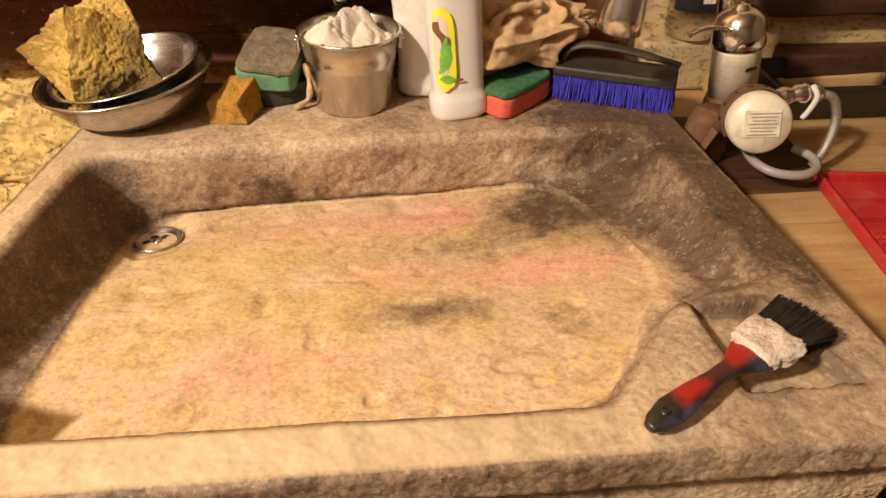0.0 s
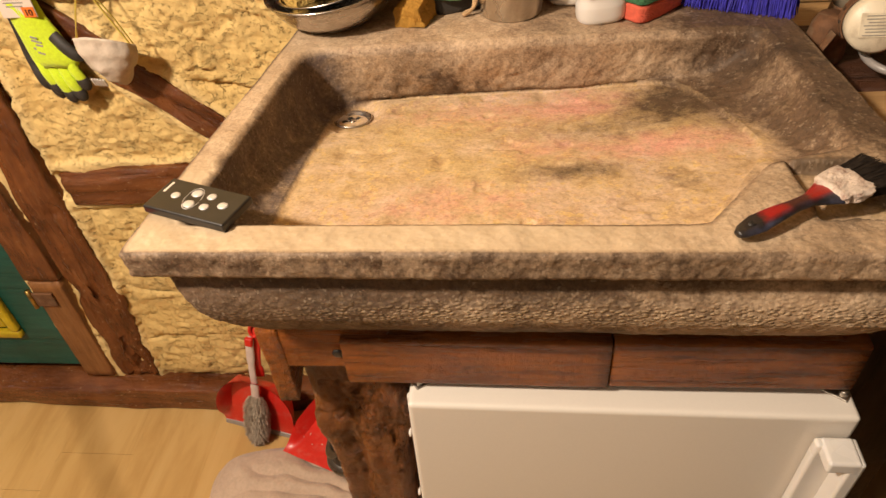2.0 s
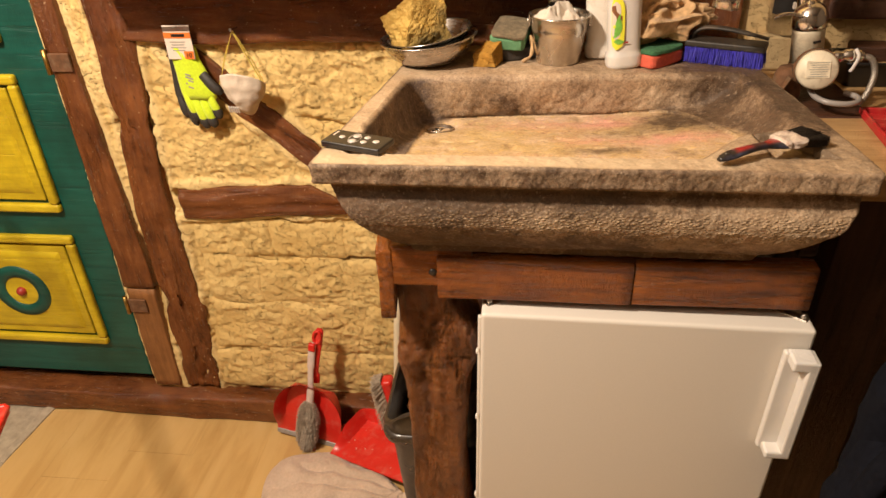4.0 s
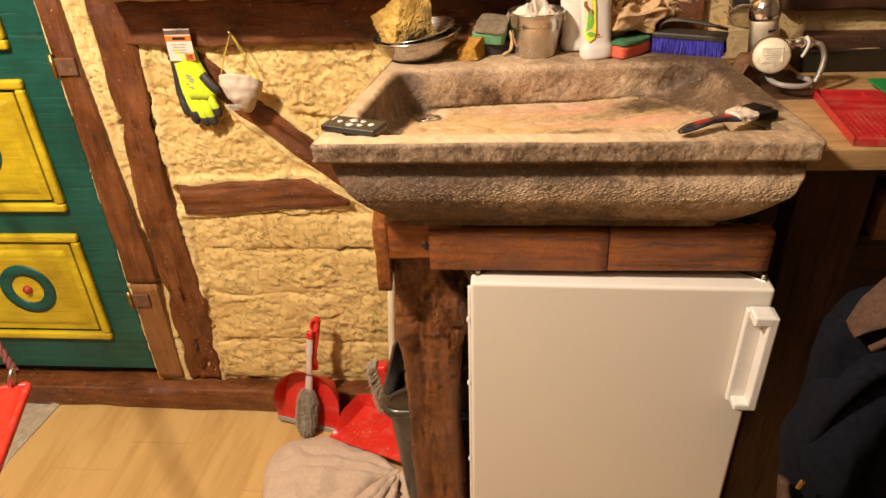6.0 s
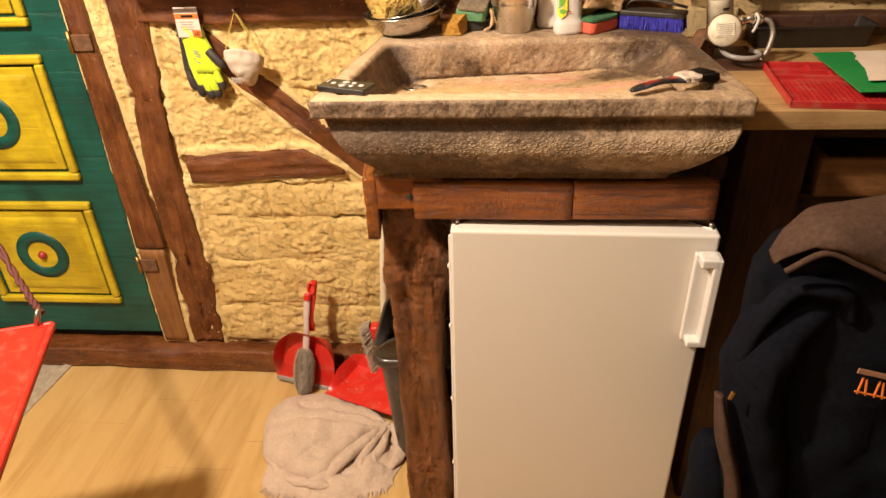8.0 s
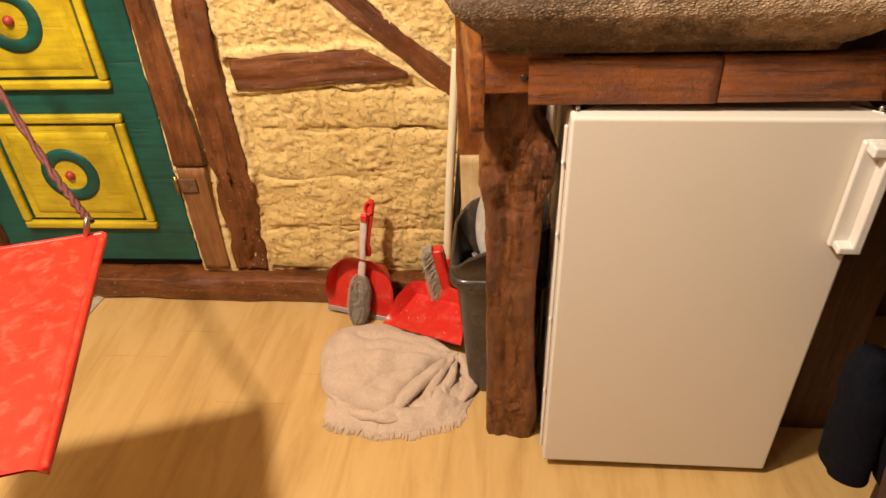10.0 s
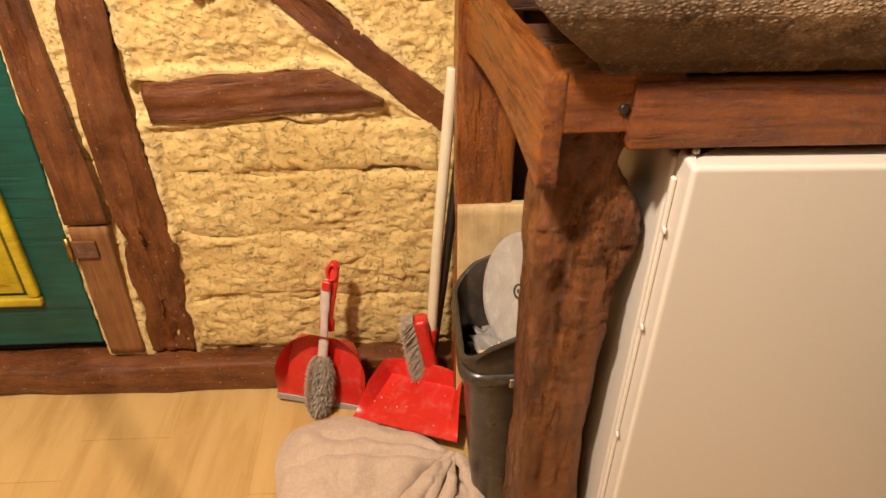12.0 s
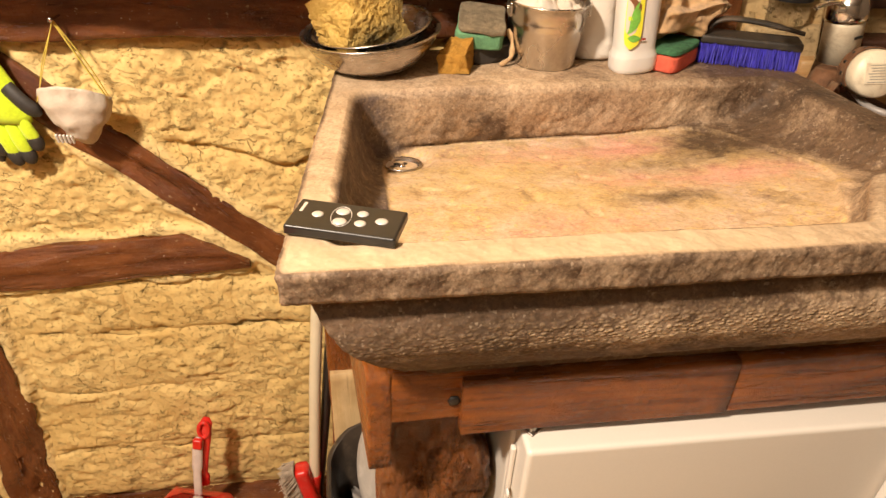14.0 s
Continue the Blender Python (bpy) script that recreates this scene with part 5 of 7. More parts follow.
def crumple(rx, ry, rz, seed, fold=0.35, freq=1.7, n=56):
    def fn(v):
        q = v * np.array((rx, ry, rz))
        k = ridged(v * freq, 2, seed) * fold - fold * 0.5 + 0.02 * fbm(v * 6, 2, seed + 2)
        w = np.stack([fbm(v * 1.3, 2, seed + 4), fbm(v * 1.3, 2, seed + 7), fbm(v * 1.3, 2, seed + 11)], -1) * 0.28
        return (v * (1 + k[:, None]) + w) * np.array((rx, ry, rz))
    return blob(n, fn)




def folded_cloth(a, r):
    """A cloth pinched into a ridge and laid over itself inside the bucket."""
    u, w = r * np.cos(a), r * np.sin(a)
    p = np.stack([u, w, 0 * u], -1)
    bend = 0.25 * fbm(p * 1.2, 2, 3)
    fold = np.abs(u * 0.75 - 0.5 * w - 0.12 + bend)
    z = 0.034 * np.exp(-fold * 2.6) * (1 - 0.5 * r ** 2) + 0.012 * np.abs(vnoise(p * 2.6 + 3, 6)) + 0.005 * np.abs(vnoise(p * 5.5, 9)) + 0.006 * (r < 2) * sstep(0.1, -0.6, u) - 0.010 * r ** 4
    return np.stack([0.047 * u, 0.047 * w, z], -1)


up = grid(np.linspace(0, math.tau, 110), np.linspace(0.01, 1, 50), folded_cloth)
dn = grid(np.linspace(0, math.tau, 110), np.linspace(0.01, 1, 8), lambda a, r: folded_cloth(a, r) * np.array((0.97, 0.97, 0)) - np.array((0, 0, 0.014)))
tagged(part("white_cloth", join(up, dn), WHITE_CLOTH, at=pose(0.028, 0.905, BACK + 0.074) @ Matrix.Diagonal((1, 1, 0.75, 1))), "crumpled white cloth stuffed in the bucket", "cloth")
cap = thing("bottle_cap", (0.020, 0.985, BACK + 0.094), "small metal capped dark bottle behind the bucket", "bottle")
part("bottle_body", lathe([(0.024, -0.1125), (0.026, -0.10), (0.026, -0.045), (0.011, -0.02), (0.010, 0.0)], 28), RUBBER, cap)
part("cap", lathe([(0.0105, -0.006), (0.0112, 0.0), (0.0112, 0.008), (0.007, 0.011)], 24), CHROME, cap)

# ---- cleaning bottles ----


def flask(h, w, d):
    prof = [(0.90, 0.0), (0.98, 0.003), (1.0, 0.008), (1.0, 0.020), (0.985, 0.0235), (0.90, 0.028), (0.885, 0.034), (0.90, 0.085), (0.93, h * 0.70), (0.95, h * 0.72), (0.94, h * 0.76), (0.82, h * 0.81), (0.66, h * 0.86), (0.40, h * 0.92), (0.36, h)]
    prof = [(0.4, 0.0005)] + prof
    a = np.linspace(0, 2 * np.pi, 48, endpoint=False)
    rings = []
    for s, z in prof:
        e = 0.75
        rings.append(np.c_[w / 2 * s * np.sign(np.cos(a)) * np.abs(np.cos(a)) ** e, d / 2 * s * np.sign(np.sin(a)) * np.abs(np.sin(a)) ** e, np.full(48, z)])
    return loft(rings)


bot = thing("detergent_bottle", pose(0.147, 0.876, BACK + 0.0015, 0, -4.5, 8), "white detergent bottle with a yellow and green label", "bottle", "cleaning bottles")
part("flask", flask(0.215, 0.064, 0.048), WHITE_PLASTIC, bot)
part("cap", move(lathe([(0.0135, 0), (0.0135, 0.022), (0.011, 0.024)], 28), pose(0, 0, 0.214)), LABEL_YELLOW, bot)


def on_front(us, zs, w, d, lift):
    """A curved sheet on the bottle's front; us from -1 to 1 across it."""
    def fn(u, z):
        a = -np.pi / 2 + u * 0.95
        e = 0.75
        s = 0.925
        x = w / 2 * s * np.sign(np.cos(a)) * np.abs(np.cos(a)) ** e
        y = d / 2 * s * np.sign(np.sin(a)) * np.abs(np.sin(a)) ** e
        return np.stack([x * (1 + lift), y - 0.0006 - lift * 0.02, z], -1)
    return grid(us, zs, fn)




def oval_on_front(u0, u1, z0, z1, lift, lean=0.0):
    """A round-ended patch on the bottle's curve, slanting by lean."""
    def fn(s, w):
        u = (u0 + u1) / 2 + (u1 - u0) / 2 * s * np.sqrt(np.clip(1 - np.abs(w) ** 6, 0.02, 1))
        z = (z0 + z1) / 2 + (z1 - z0) / 2 * w + lean * s
        return on_front(u.ravel(), np.array([0.0]), 0.064, 0.052, lift)[0].reshape(u.shape + (3,)) + np.stack([0 * z, 0 * z, z], -1)
    return grid(np.linspace(-1, 1, 14), np.linspace(-1, 1, 16), fn)


lab = part("label", oval_on_front(-1.05, -0.10, 0.036, 0.126, 0.0), LABEL_YELLOW, bot, "printed yellow label")
part("white_print", oval_on_front(-1.0, -0.30, 0.054, 0.118, 0.012), PAPER, lab, "pale picture field")
part("picture_print", oval_on_front(-1.0, -0.22, 0.092, 0.104, 0.02, -0.008), BROWN_BOX, lab)


def leaf_on_bottle(u0, z0, length, tilt):
    """A pointed leaf printed on the bottle's curve."""
    k = np.linspace(0, 1, 12)

    def fn(s, w):
        half = 0.16 * np.sin(np.pi * s) * w
        u = u0 + length * 9 * s * math.cos(tilt) - half * math.sin(tilt)
        z = z0 + length * s * math.sin(tilt) * 1.0 + half * 0.03 * math.cos(tilt)
        return on_front(u.ravel(), np.array([0.0]), 0.064, 0.052, 0.03)[0].reshape(u.shape + (3,)) + np.stack([0 * z, 0 * z, z], -1)

    return grid(k, np.linspace(-1, 1, 5), fn)


for u0, z0, length, tilt in ((-0.85, 0.056, 0.075, 0.25), (-0.75, 0.062, 0.06, 0.65), (-0.80, 0.051, 0.08, -0.02), (-0.45, 0.060, 0.035, 1.0)):
    part("leaf_print", leaf_on_bottle(u0, z0, length, tilt), LEAF_GREEN, lab)
part("red_print", on_front(np.linspace(-0.45, 0.02, 6), np.linspace(0.047, 0.050, 3), 0.064, 0.052, 0.02), RED_PAINT, lab)
part("letter_bar", on_front(np.linspace(-0.85, -0.55, 6), np.linspace(0.074, 0.079, 3), 0.064, 0.052, 0.03), LABEL_YELLOW, lab)
bot2 = thing("detergent_bottle", pose(0.112, 0.936, BACK + 0.0015, 0, -4, -14), "second white bottle stained brown behind the first", "bottle", "cleaning bottles")
STAINED = material("stained_white_plastic", (0.72, 0.66, 0.58), 0.4, 0, 0.05, 20, dirt=(0.28, 0.14, 0.06), dirt_amount=0.7, dirt_scale=18)
part("flask", flask(0.22, 0.060, 0.046), STAINED, bot2)
part("cap", move(lathe([(0.013, 0), (0.013, 0.022), (0.011, 0.024)], 28), pose(0, 0, 0.219)), WHITE_PLASTIC, bot2)

# ---- coral sponge, rag, blue brush ----
cs = thing("coral_sponge", pose(0.205, 0.898, BACK, 0, 0, 42), "coral red sponge with a green scouring side", "sponge")
part("foam", soft_block(0.088, 0.064, 0.026, 22, 0.001), SPONGE_RED, cs)
part("scouring_pad", move(soft_block(0.088, 0.064, 0.009, 25, 0.001), pose(0, 0, 0.0245)), SCOUR_GREEN, cs)
rag = thing("brown_rag", pose(0.222, 0.935, BACK + 0.031, 0, 0, 20), "stiff crumpled brown rag draped over the sponge", "rag")
part("folds", move(crumple(0.058, 0.040, 0.036, 44, 0.55, 1.3, 90), pose(0, 0, 0.038)), RAG, rag)
part("corner", move(crumple(0.030, 0.013, 0.010, 47, 0.5, 1.6, 28), pose(0.062, -0.004, 0.045, 0, 12, -14)), RAG, rag)
part("fold_edge", tube(smooth_path([(-0.050, -0.022, 0.010), (-0.056, -0.026, 0.040), (-0.040, -0.024, 0.068), (-0.005, -0.026, 0.076), (0.022, -0.020, 0.068)]), [0.004 + 0.0015 * math.sin(k) for k in range(33)], 8), RAG, rag)

brush_axis = math.degrees(math.atan2(-0.050, 0.120))
br = thing("scrubbing_brush", pose(0.327, 0.898, BACK, 0, 0, brush_axis), "blue-bristled scrubbing brush with a black bow handle", "brush")
part("block", move(rbox(0.136, 0.046, 0.012, 0.003), pose(0, 0, 0.028)), DUSTY_BLACK, br, "worn dusty black back")
roots, tips = [], []
rnd = np.random.RandomState(7)
for x in np.linspace(-0.064, 0.064, 44):
    for y in np.linspace(-0.020, 0.020, 11):
        for k in range(4):
            j = rnd.normal(0, 0.0012, 2)
            roots.append((x + j[0], y + j[1], 0.030))
            tips.append((x * 1.03 + rnd.normal(0, 0.0022), y * 1.12 + rnd.normal(0, 0.0022), 0.0005 + abs(rnd.normal(0, 0.0016))))
part("bristles", strands(roots, tips, 0.0009), BLUE_BRISTLE, br, "dense blue bristles", flat=True)
part("handle", tube(smooth_path([(-0.060, 0, 0.038), (-0.054, 0, 0.052), (-0.034, 0, 0.060), (0.005, 0, 0.059), (0.040, 0, 0.054), (0.068, 0, 0.049)]), [0.009] * 8 + [0.0078] * 24 + [0.006] * 9, 12, 0.5), DUSTY_BLACK, br)

# ---- tap and filter ----
tap = thing("mixer_tap", pose(0.474, 0.888, COUNTER + 0.002, 0, -8, 0), "chrome gooseneck tap with a cream body and dome top", "tap")
part("base_block", timber(0.15, 0.18, 0.022, 51, 0.002, 0.004), DARK_WOOD, tap, "grimy wooden base", at=pose(-0.077, -0.03, 0.001, 0, 8, 0))
part("body", lathe([(0.0265, 0.060), (0.0262, 0.115), (0.0275, 0.120)], 40), CREAM, tap)
part("lower_body", lathe([(0.030, 0.022), (0.033, 0.030), (0.030, 0.050), (0.0265, 0.061)], 36), RUST, tap, "rusty lower body")
part("name_bar", move(rbox(0.014, 0.001, 0.004, 0.0003, 1), pose(0.006, -0.0268, 0.098, 0, 0, 12)), BLACK_PLASTIC, tap)
part("dome", lathe([(0.0285, 0.120), (0.0290, 0.124), (0.0285, 0.138), (0.024, 0.152), (0.014, 0.160), (0.008, 0.1615), (0.0075, 0.1645), (0.002, 0.165)], 40), CHROME, tap, "chrome dome")
part("lever", tube(smooth_path([(-0.018, -0.016, 0.143), (-0.034, -0.022, 0.152), (-0.052, -0.024, 0.154), (-0.066, -0.024, 0.150)]), [0.0045, 0.0045, 0.005, 0.005, 0.005, 0.005, 0.005, 0.005] * 3 + [0.006], 12, 0.6), CHROME, tap)
neck = smooth_path([(0.004, 0.036, 0.03), (0.0, 0.036, 0.16), (-0.004, 0.034, 0.29), (-0.030, 0.010, 0.375), (-0.070, -0.045, 0.410), (-0.110, -0.088, 0.375), (-0.136, -0.098, 0.298)], 10)
part("spout_pipe", tube(neck, 0.0115, 20), CHROME, tap)
part("spray_head", move(lathe([(0.012, 0.0), (0.014, -0.018), (0.0155, -0.060), (0.0195, -0.092), (0.0205, -0.108), (0.017, -0.109), (0.016, -0.104), (0.002, -0.104)], 36), pose(-0.135, -0.098, 0.303, 0, 15, 0)), CHROME, tap, "cone-shaped chrome outlet")

filt = thing("water_filter", (0.462, 0.815, COUNTER), "round cream water filter held by a rusty perforated strap", "filter")
drum = move(lathe([(0.002, 0.030), (0.035, 0.029), (0.0385, 0.024), (0.039, 0.010), (0.037, -0.020), (0.002, -0.021)], 48), pose(0, 0, 0, 90, 0, 0))
drum_at = pose(-0.010, -0.012, 0.072, -14, 0, -14) @ Matrix.Diagonal((0.81, 0.95, 0.81, 1))
dr = part("drum", drum, CREAM, filt, at=drum_at)
lab = part("label", move(rbox(0.044, 0.001, 0.034, 0.0004), pose(0.002, -0.0305, -0.015, 0, -6, 0)), CREAM, dr, "printed label with unreadable text")
for k in range(7):
    part("print_bar", move(rbox(0.036 - 0.004 * (k % 3), 0.0008, 0.0014, 0.0002, 1), pose(0.002 - 0.001 * (k % 2), -0.0313, 0.0145 - 0.0045 * k, 0, -6, 0)), GREY_PRINT, lab)
a = np.linspace(radians(15), radians(215), 40)
strap = loft([[(r * math.cos(q), 0.004 + y, r * math.sin(q)) for r, y in ((0.0405, -0.012), (0.042, -0.012), (0.042, 0.012), (0.0405, 0.012))] for q in a])
st = part("strap", strap, RUST, dr, "rusty perforated steel strap", sharp=35)
for q in a[3::5]:
    part("strap_hole", move(lathe([(0.003, 0), (0.003, 0.001)], 10), Matrix.Translation((0.0419 * math.cos(q), 0.004, 0.0419 * math.sin(q))) @ pose(0, 0, 0, 0, 90 - math.degrees(q), 0)), BLACK_PLASTIC, st)
part("strap_foot", tube(smooth_path([(-0.044, 0.0, 0.055), (-0.055, 0.0, 0.03), (-0.062, 0.004, 0.004)]), 0.008, 8, 0.25), RUST, filt)
part("pump_body", move(lathe([(0.022, 0), (0.026, 0.012), (0.022, 0.05), (0.016, 0.062)], 28), pose(-0.035, 0.035, 0.0)), RUST, filt, "rusty pump body")
part("elbow", tube(smooth_path([(0.02, 0.01, 0.085), (0.046, 0.008, 0.09), (0.066, 0.010, 0.088)]), [0.010, 0.010, 0.011, 0.011, 0.009, 0.009, 0.011, 0.011, 0.012, 0.012, 0.009, 0.009, 0.011, 0.011, 0.011, 0.009, 0.009], 16), CHROME, filt, "chrome elbow fitting")
part("white_tie", tube(smooth_path([(0.050, 0.000, 0.103), (0.055, -0.006, 0.092), (0.052, -0.004, 0.074), (0.049, -0.002, 0.066)]), 0.003, 8), WHITE_PLASTIC, filt)
part("hose", tube(smooth_path([(0.066, 0.010, 0.088), (0.082, 0.006, 0.084), (0.090, 0.000, 0.062), (0.083, -0.010, 0.034), (0.072, -0.014, 0.012)]), 0.0052, 12), HOSE, filt, "braided steel hose")
part("hose", tube(smooth_path([(-0.010, 0.0, 0.040), (-0.008, -0.028, 0.032), (0.006, -0.050, 0.029), (0.034, -0.056, 0.028), (0.056, -0.044, 0.028), (0.062, -0.022, 0.029), (0.050, -0.004, 0.03)]), 0.0048, 12), GREY_PLASTIC, filt, "grey-white bent hose")

cb = thing("clear_bottle", (0.472, 1.050, 1.1205), "clear bottle with a black label and barcode", "bottle")
part("flask", lathe([(0.002, 0.001), (0.026, 0.0), (0.034, 0.004), (0.036, 0.014), (0.036, 0.12), (0.030, 0.145), (0.014, 0.17), (0.013, 0.19)], 40), CLEAR, cb)
a = np.linspace(radians(205), radians(335), 20)
lab = part("label", loft([np.c_[0.0366 * np.cos(a), 0.0366 * np.sin(a), np.full(20, z)] for z in (0.040, 0.115)], closed=False, caps=(False, False)), BLACK_PLASTIC, cb, "black label")
for k in range(12):
    q = radians(262 + k * 2.2)
    part("code_bar", move(rbox(0.0011 if k % 3 else 0.0006, 0.0006, 0.013, 0.0001, 1), pose(0.0370 * math.cos(q), 0.0370 * math.sin(q), 0.052)), PAPER, lab)
part("print_bar", move(rbox(0.016, 0.0006, 0.003, 0.0001, 1), pose(0.002, -0.0372, 0.070)), PAPER, lab)
pan = thing("black_tray", Matrix.Translation((0.68, 0.968, COUNTER)) @ Matrix.Diagonal((1, 1.1, 2.3, 1)), "black shallow tray pushed against the wall", "tray")
part("dish", loft([np.c_[rrect(w, d, 0.012, 5), np.full(24, z)] for w, d, z in ((0.24, 0.07, 0.0005), (0.25, 0.078, 0.018), (0.262, 0.09, 0.0195), (0.262, 0.09, 0.021), (0.248, 0.076, 0.0205), (0.236, 0.066, 0.003))]), BLACK_PLASTIC, pan)

# ---- parts tray, folder and paper on the counter ----
TW, TD = 0.34, 0.243
tray = thing("parts_tray", pose(0.690, 0.653, COUNTER + 0.0005, 0, 0, -5.5), "dusty red plastic sorting tray with a grid", "tray")
part("base", move(rbox(TW, TD, 0.003, 0.001), pose(0, 0, 0)), TRAY_RED, tray)
for x, y, w, d in ((0, TD / 2 - 0.003, TW, 0.006), (0, -TD / 2 + 0.003, TW, 0.006), (-TW / 2 + 0.003, 0, 0.006, TD), (TW / 2 - 0.003, 0, 0.006, TD)):
    part("rim", move(rbox(w, d, 0.012, 0.002), pose(x, y, 0.001)), TRAY_RED, tray)
for x, y, w, d in ((0, 0.075, TW - 0.01, 0.004), (0, 0.040, TW - 0.01, 0.004), (-0.085, 0.096, 0.004, 0.04), (-0.055, 0.058, 0.004, 0.034), (0.05, 0.058, 0.004, 0.034), (0.03, 0.096, 0.004, 0.04)):
    part("divider", move(rbox(w, d, 0.009, 0.001, 1), pose(x, y, 0.001)), TRAY_RED, tray)
bars = [move(rbox(0.0022, 0.125, 0.0025, 0.0005, 1), pose(-0.155 + 0.0095 * k, -0.045, 0.0028)) for k in range(24)]
bars += [move(rbox(0.222, 0.0022, 0.0025, 0.0005, 1), pose(-0.045, -0.105 + 0.0095 * k, 0.0030)) for k in range(14)]
part("grid", join(*bars), TRAY_RED, tray, flat=True)["kind"] = "stuff"
tagged(part("green_folder", move(rbox(0.30, 0.262, 0.003, 0.001), pose(0.15, 0, 0)), FOLDER, at=pose(0.640, 0.705, COUNTER + 0.0155, -1.0, -1.5, -3)), "shiny green cardboard folder lying on the tray", "folder")


def sheet_fn(u, w):
    p = np.stack([u, w, np.zeros_like(u)], -1)
    e = 0.004 * fbm(p * 40, 3, 6)
    return np.stack([u + e, w + e, 0.0022 + 0.0018 * (1 + fbm(p * 9, 2, 3))], -1)


tagged(part("torn_paper", grid(np.linspace(0, 0.22, 30), np.linspace(-0.10, 0.12, 30), sheet_fn), PAPER, at=pose(0.690, 0.715, COUNTER + 0.0195, -1.0, -1.5, -14)), "torn pale paper sheet on the green folder", "paper")

# ---- things on the rim ----
rem = thing("remote_control", pose(-0.254, 0.466, RIM + 0.0005, 0, 0, -19) @ Matrix.Diagonal((0.93, 0.86, 0.9, 1)), "small black remote control with silver buttons", "remote control")
part("case", rbox(0.098, 0.052, 0.010, 0.0022, 3), BLACK_PLASTIC, rem)
for x, y, r in ((-0.026, 0.000, 0.0052), (-0.006, 0.010, 0.0062), (-0.004, -0.008, 0.0062), (0.012, 0.010, 0.0052), (0.014, -0.007, 0.0052), (0.031, 0.001, 0.0056)):
    part("button", move(lathe([(r, 0), (r, 0.0008), (r * 0.8, 0.0016), (0.001, 0.0017)], 24), pose(x, y, 0.0095)), WHITE_BUTTON, rem)
a = np.linspace(0, 2 * np.pi, 40, endpoint=False)
part("ring_mark", tube(np.c_[-0.005 + 0.009 * np.cos(a) - 0.002 * np.sin(a), 0.001 + 0.0175 * np.sin(a), np.full(40, 0.0102)], 0.0004, 6), WHITE_BUTTON, rem)
part("logo_bar", move(rbox(0.003, 0.017, 0.0008, 0.0002, 1), pose(-0.042, 0.010, 0.0097)), PAPER, rem)

pb = thing("paint_brush", pose(0.211, 0.417, RIM + 0.001, 0, 0, 31) @ Matrix.Diagonal((0.87, 0.66, 0.72, 1)), "used paint brush with a red handle and hardened paint", "paint brush")
prof = [(0.0, 0.006, 0.006), (0.006, 0.011, 0.008), (0.022, 0.0155, 0.009), (0.045, 0.013, 0.010), (0.068, 0.0095, 0.010), (0.088, 0.0105, 0.010), (0.104, 0.019, 0.010), (0.114, 0.024, 0.010)]
a = np.linspace(0, 2 * np.pi, 28, endpoint=False)
rings = np.array([np.c_[np.full(28, x), 0.0 + w * np.cos(a), 0.012 + 0.006 * math.sin(x * 26) + h * 0.62 * np.sin(a)] for x, w, h in prof])
fine = []
for k in range(len(rings) - 1):
    fine += [rings[k] + (rings[k + 1] - rings[k]) * j / 5 for j in range(5)]
fine.append(rings[-1])
HANDLE = bpy.data.materials.new("painted_brush_handle")
t, b = nodes_of(HANDLE)
vec = coords(t)
sep = t.nodes.new("ShaderNodeSeparateXYZ")
t.links.new(vec, sep.inputs[0])
wave = maths(t, "ADD", sep.outputs[0], maths(t, "MULTIPLY", noise_node(t, vec, 35, 4), 0.03))
col = ramp(t, wave, [(0.040, (0.02, 0.016, 0.014)), (0.047, (0.30, 0.012, 0.011)), (0.070, (0.28, 0.012, 0.011)), (0.078, (0.06, 0.018, 0.014)), (0.098, (0.07, 0.018, 0.014)), (0.108, (0.32, 0.014, 0.012))])
edge = ramp(t, maths(t, "ADD", maths(t, "MULTIPLY", sep.outputs[1], -1.0), maths(t, "MULTIPLY", sep.outputs[0], 0.02)), [(0.006, (0, 0, 0)), (0.009, (1, 1, 1))])
col = mixc(t, edge, col, ramp(t, noise_node(t, vec, 60, 4), [(0.4, (0.016, 0.015, 0.018)), (0.6, (0.050, 0.052, 0.085))]))
t.links.new(col, b.inputs["Base Color"])
b.inputs["Roughness"].default_value = 0.32
bump(t, b, noise_node(t, vec, 90, 5), 0.6, 0.0015)
part("handle", loft(fine), HANDLE, pb, "chipped red and black handle")
part("hanging_hole", move(lathe([(0.0045, 0), (0.0045, 0.0015)], 16), pose(0.016, 0, 0.0185)), BLACK_PLASTIC, pb)


def crust(v):
    q = np.sign(v) * np.abs(v) ** 0.5 * np.array((0.021, 0.028, 0.008))
    q[:, 1] *= 1 + 5 * (q[:, 0] + 0.02) * 0.9
    return q * (1 + 0.10 * ridged(q * 90, 3, 6)[:, None] - 0.1)


part("ferrule", move(blob(36, crust), pose(0.132, 0.0, 0.0155)), material("dried_white_paint", (0.64, 0.53, 0.44), 0.6, 0, 0.2, 60, relief=0.003, relief_scale=110, dirt=(0.20, 0.07, 0.04), dirt_amount=0.9, dirt_scale=55), pb, "crusted with dried white paint")
roots, tips = [], []
rnd = np.random.RandomState(3)
for k in range(1800):
    u, w = rnd.uniform(-1, 1), rnd.uniform(-1, 1)
    roots.append((0.146, u * 0.027, 0.014 + w * 0.007))
    tips.append((0.190 + rnd.normal(0, 0.0022) - 0.004 * abs(u), u * 0.033 + rnd.normal(0, 0.002), 0.011 + w * 0.008 + rnd.normal(0, 0.0012)))
part("bristles", strands(roots, tips, 0.0008), BLACK_BRISTLE, pb, "stiff black bristles", flat=True)

# ---- on the wall: gloves and mask ----


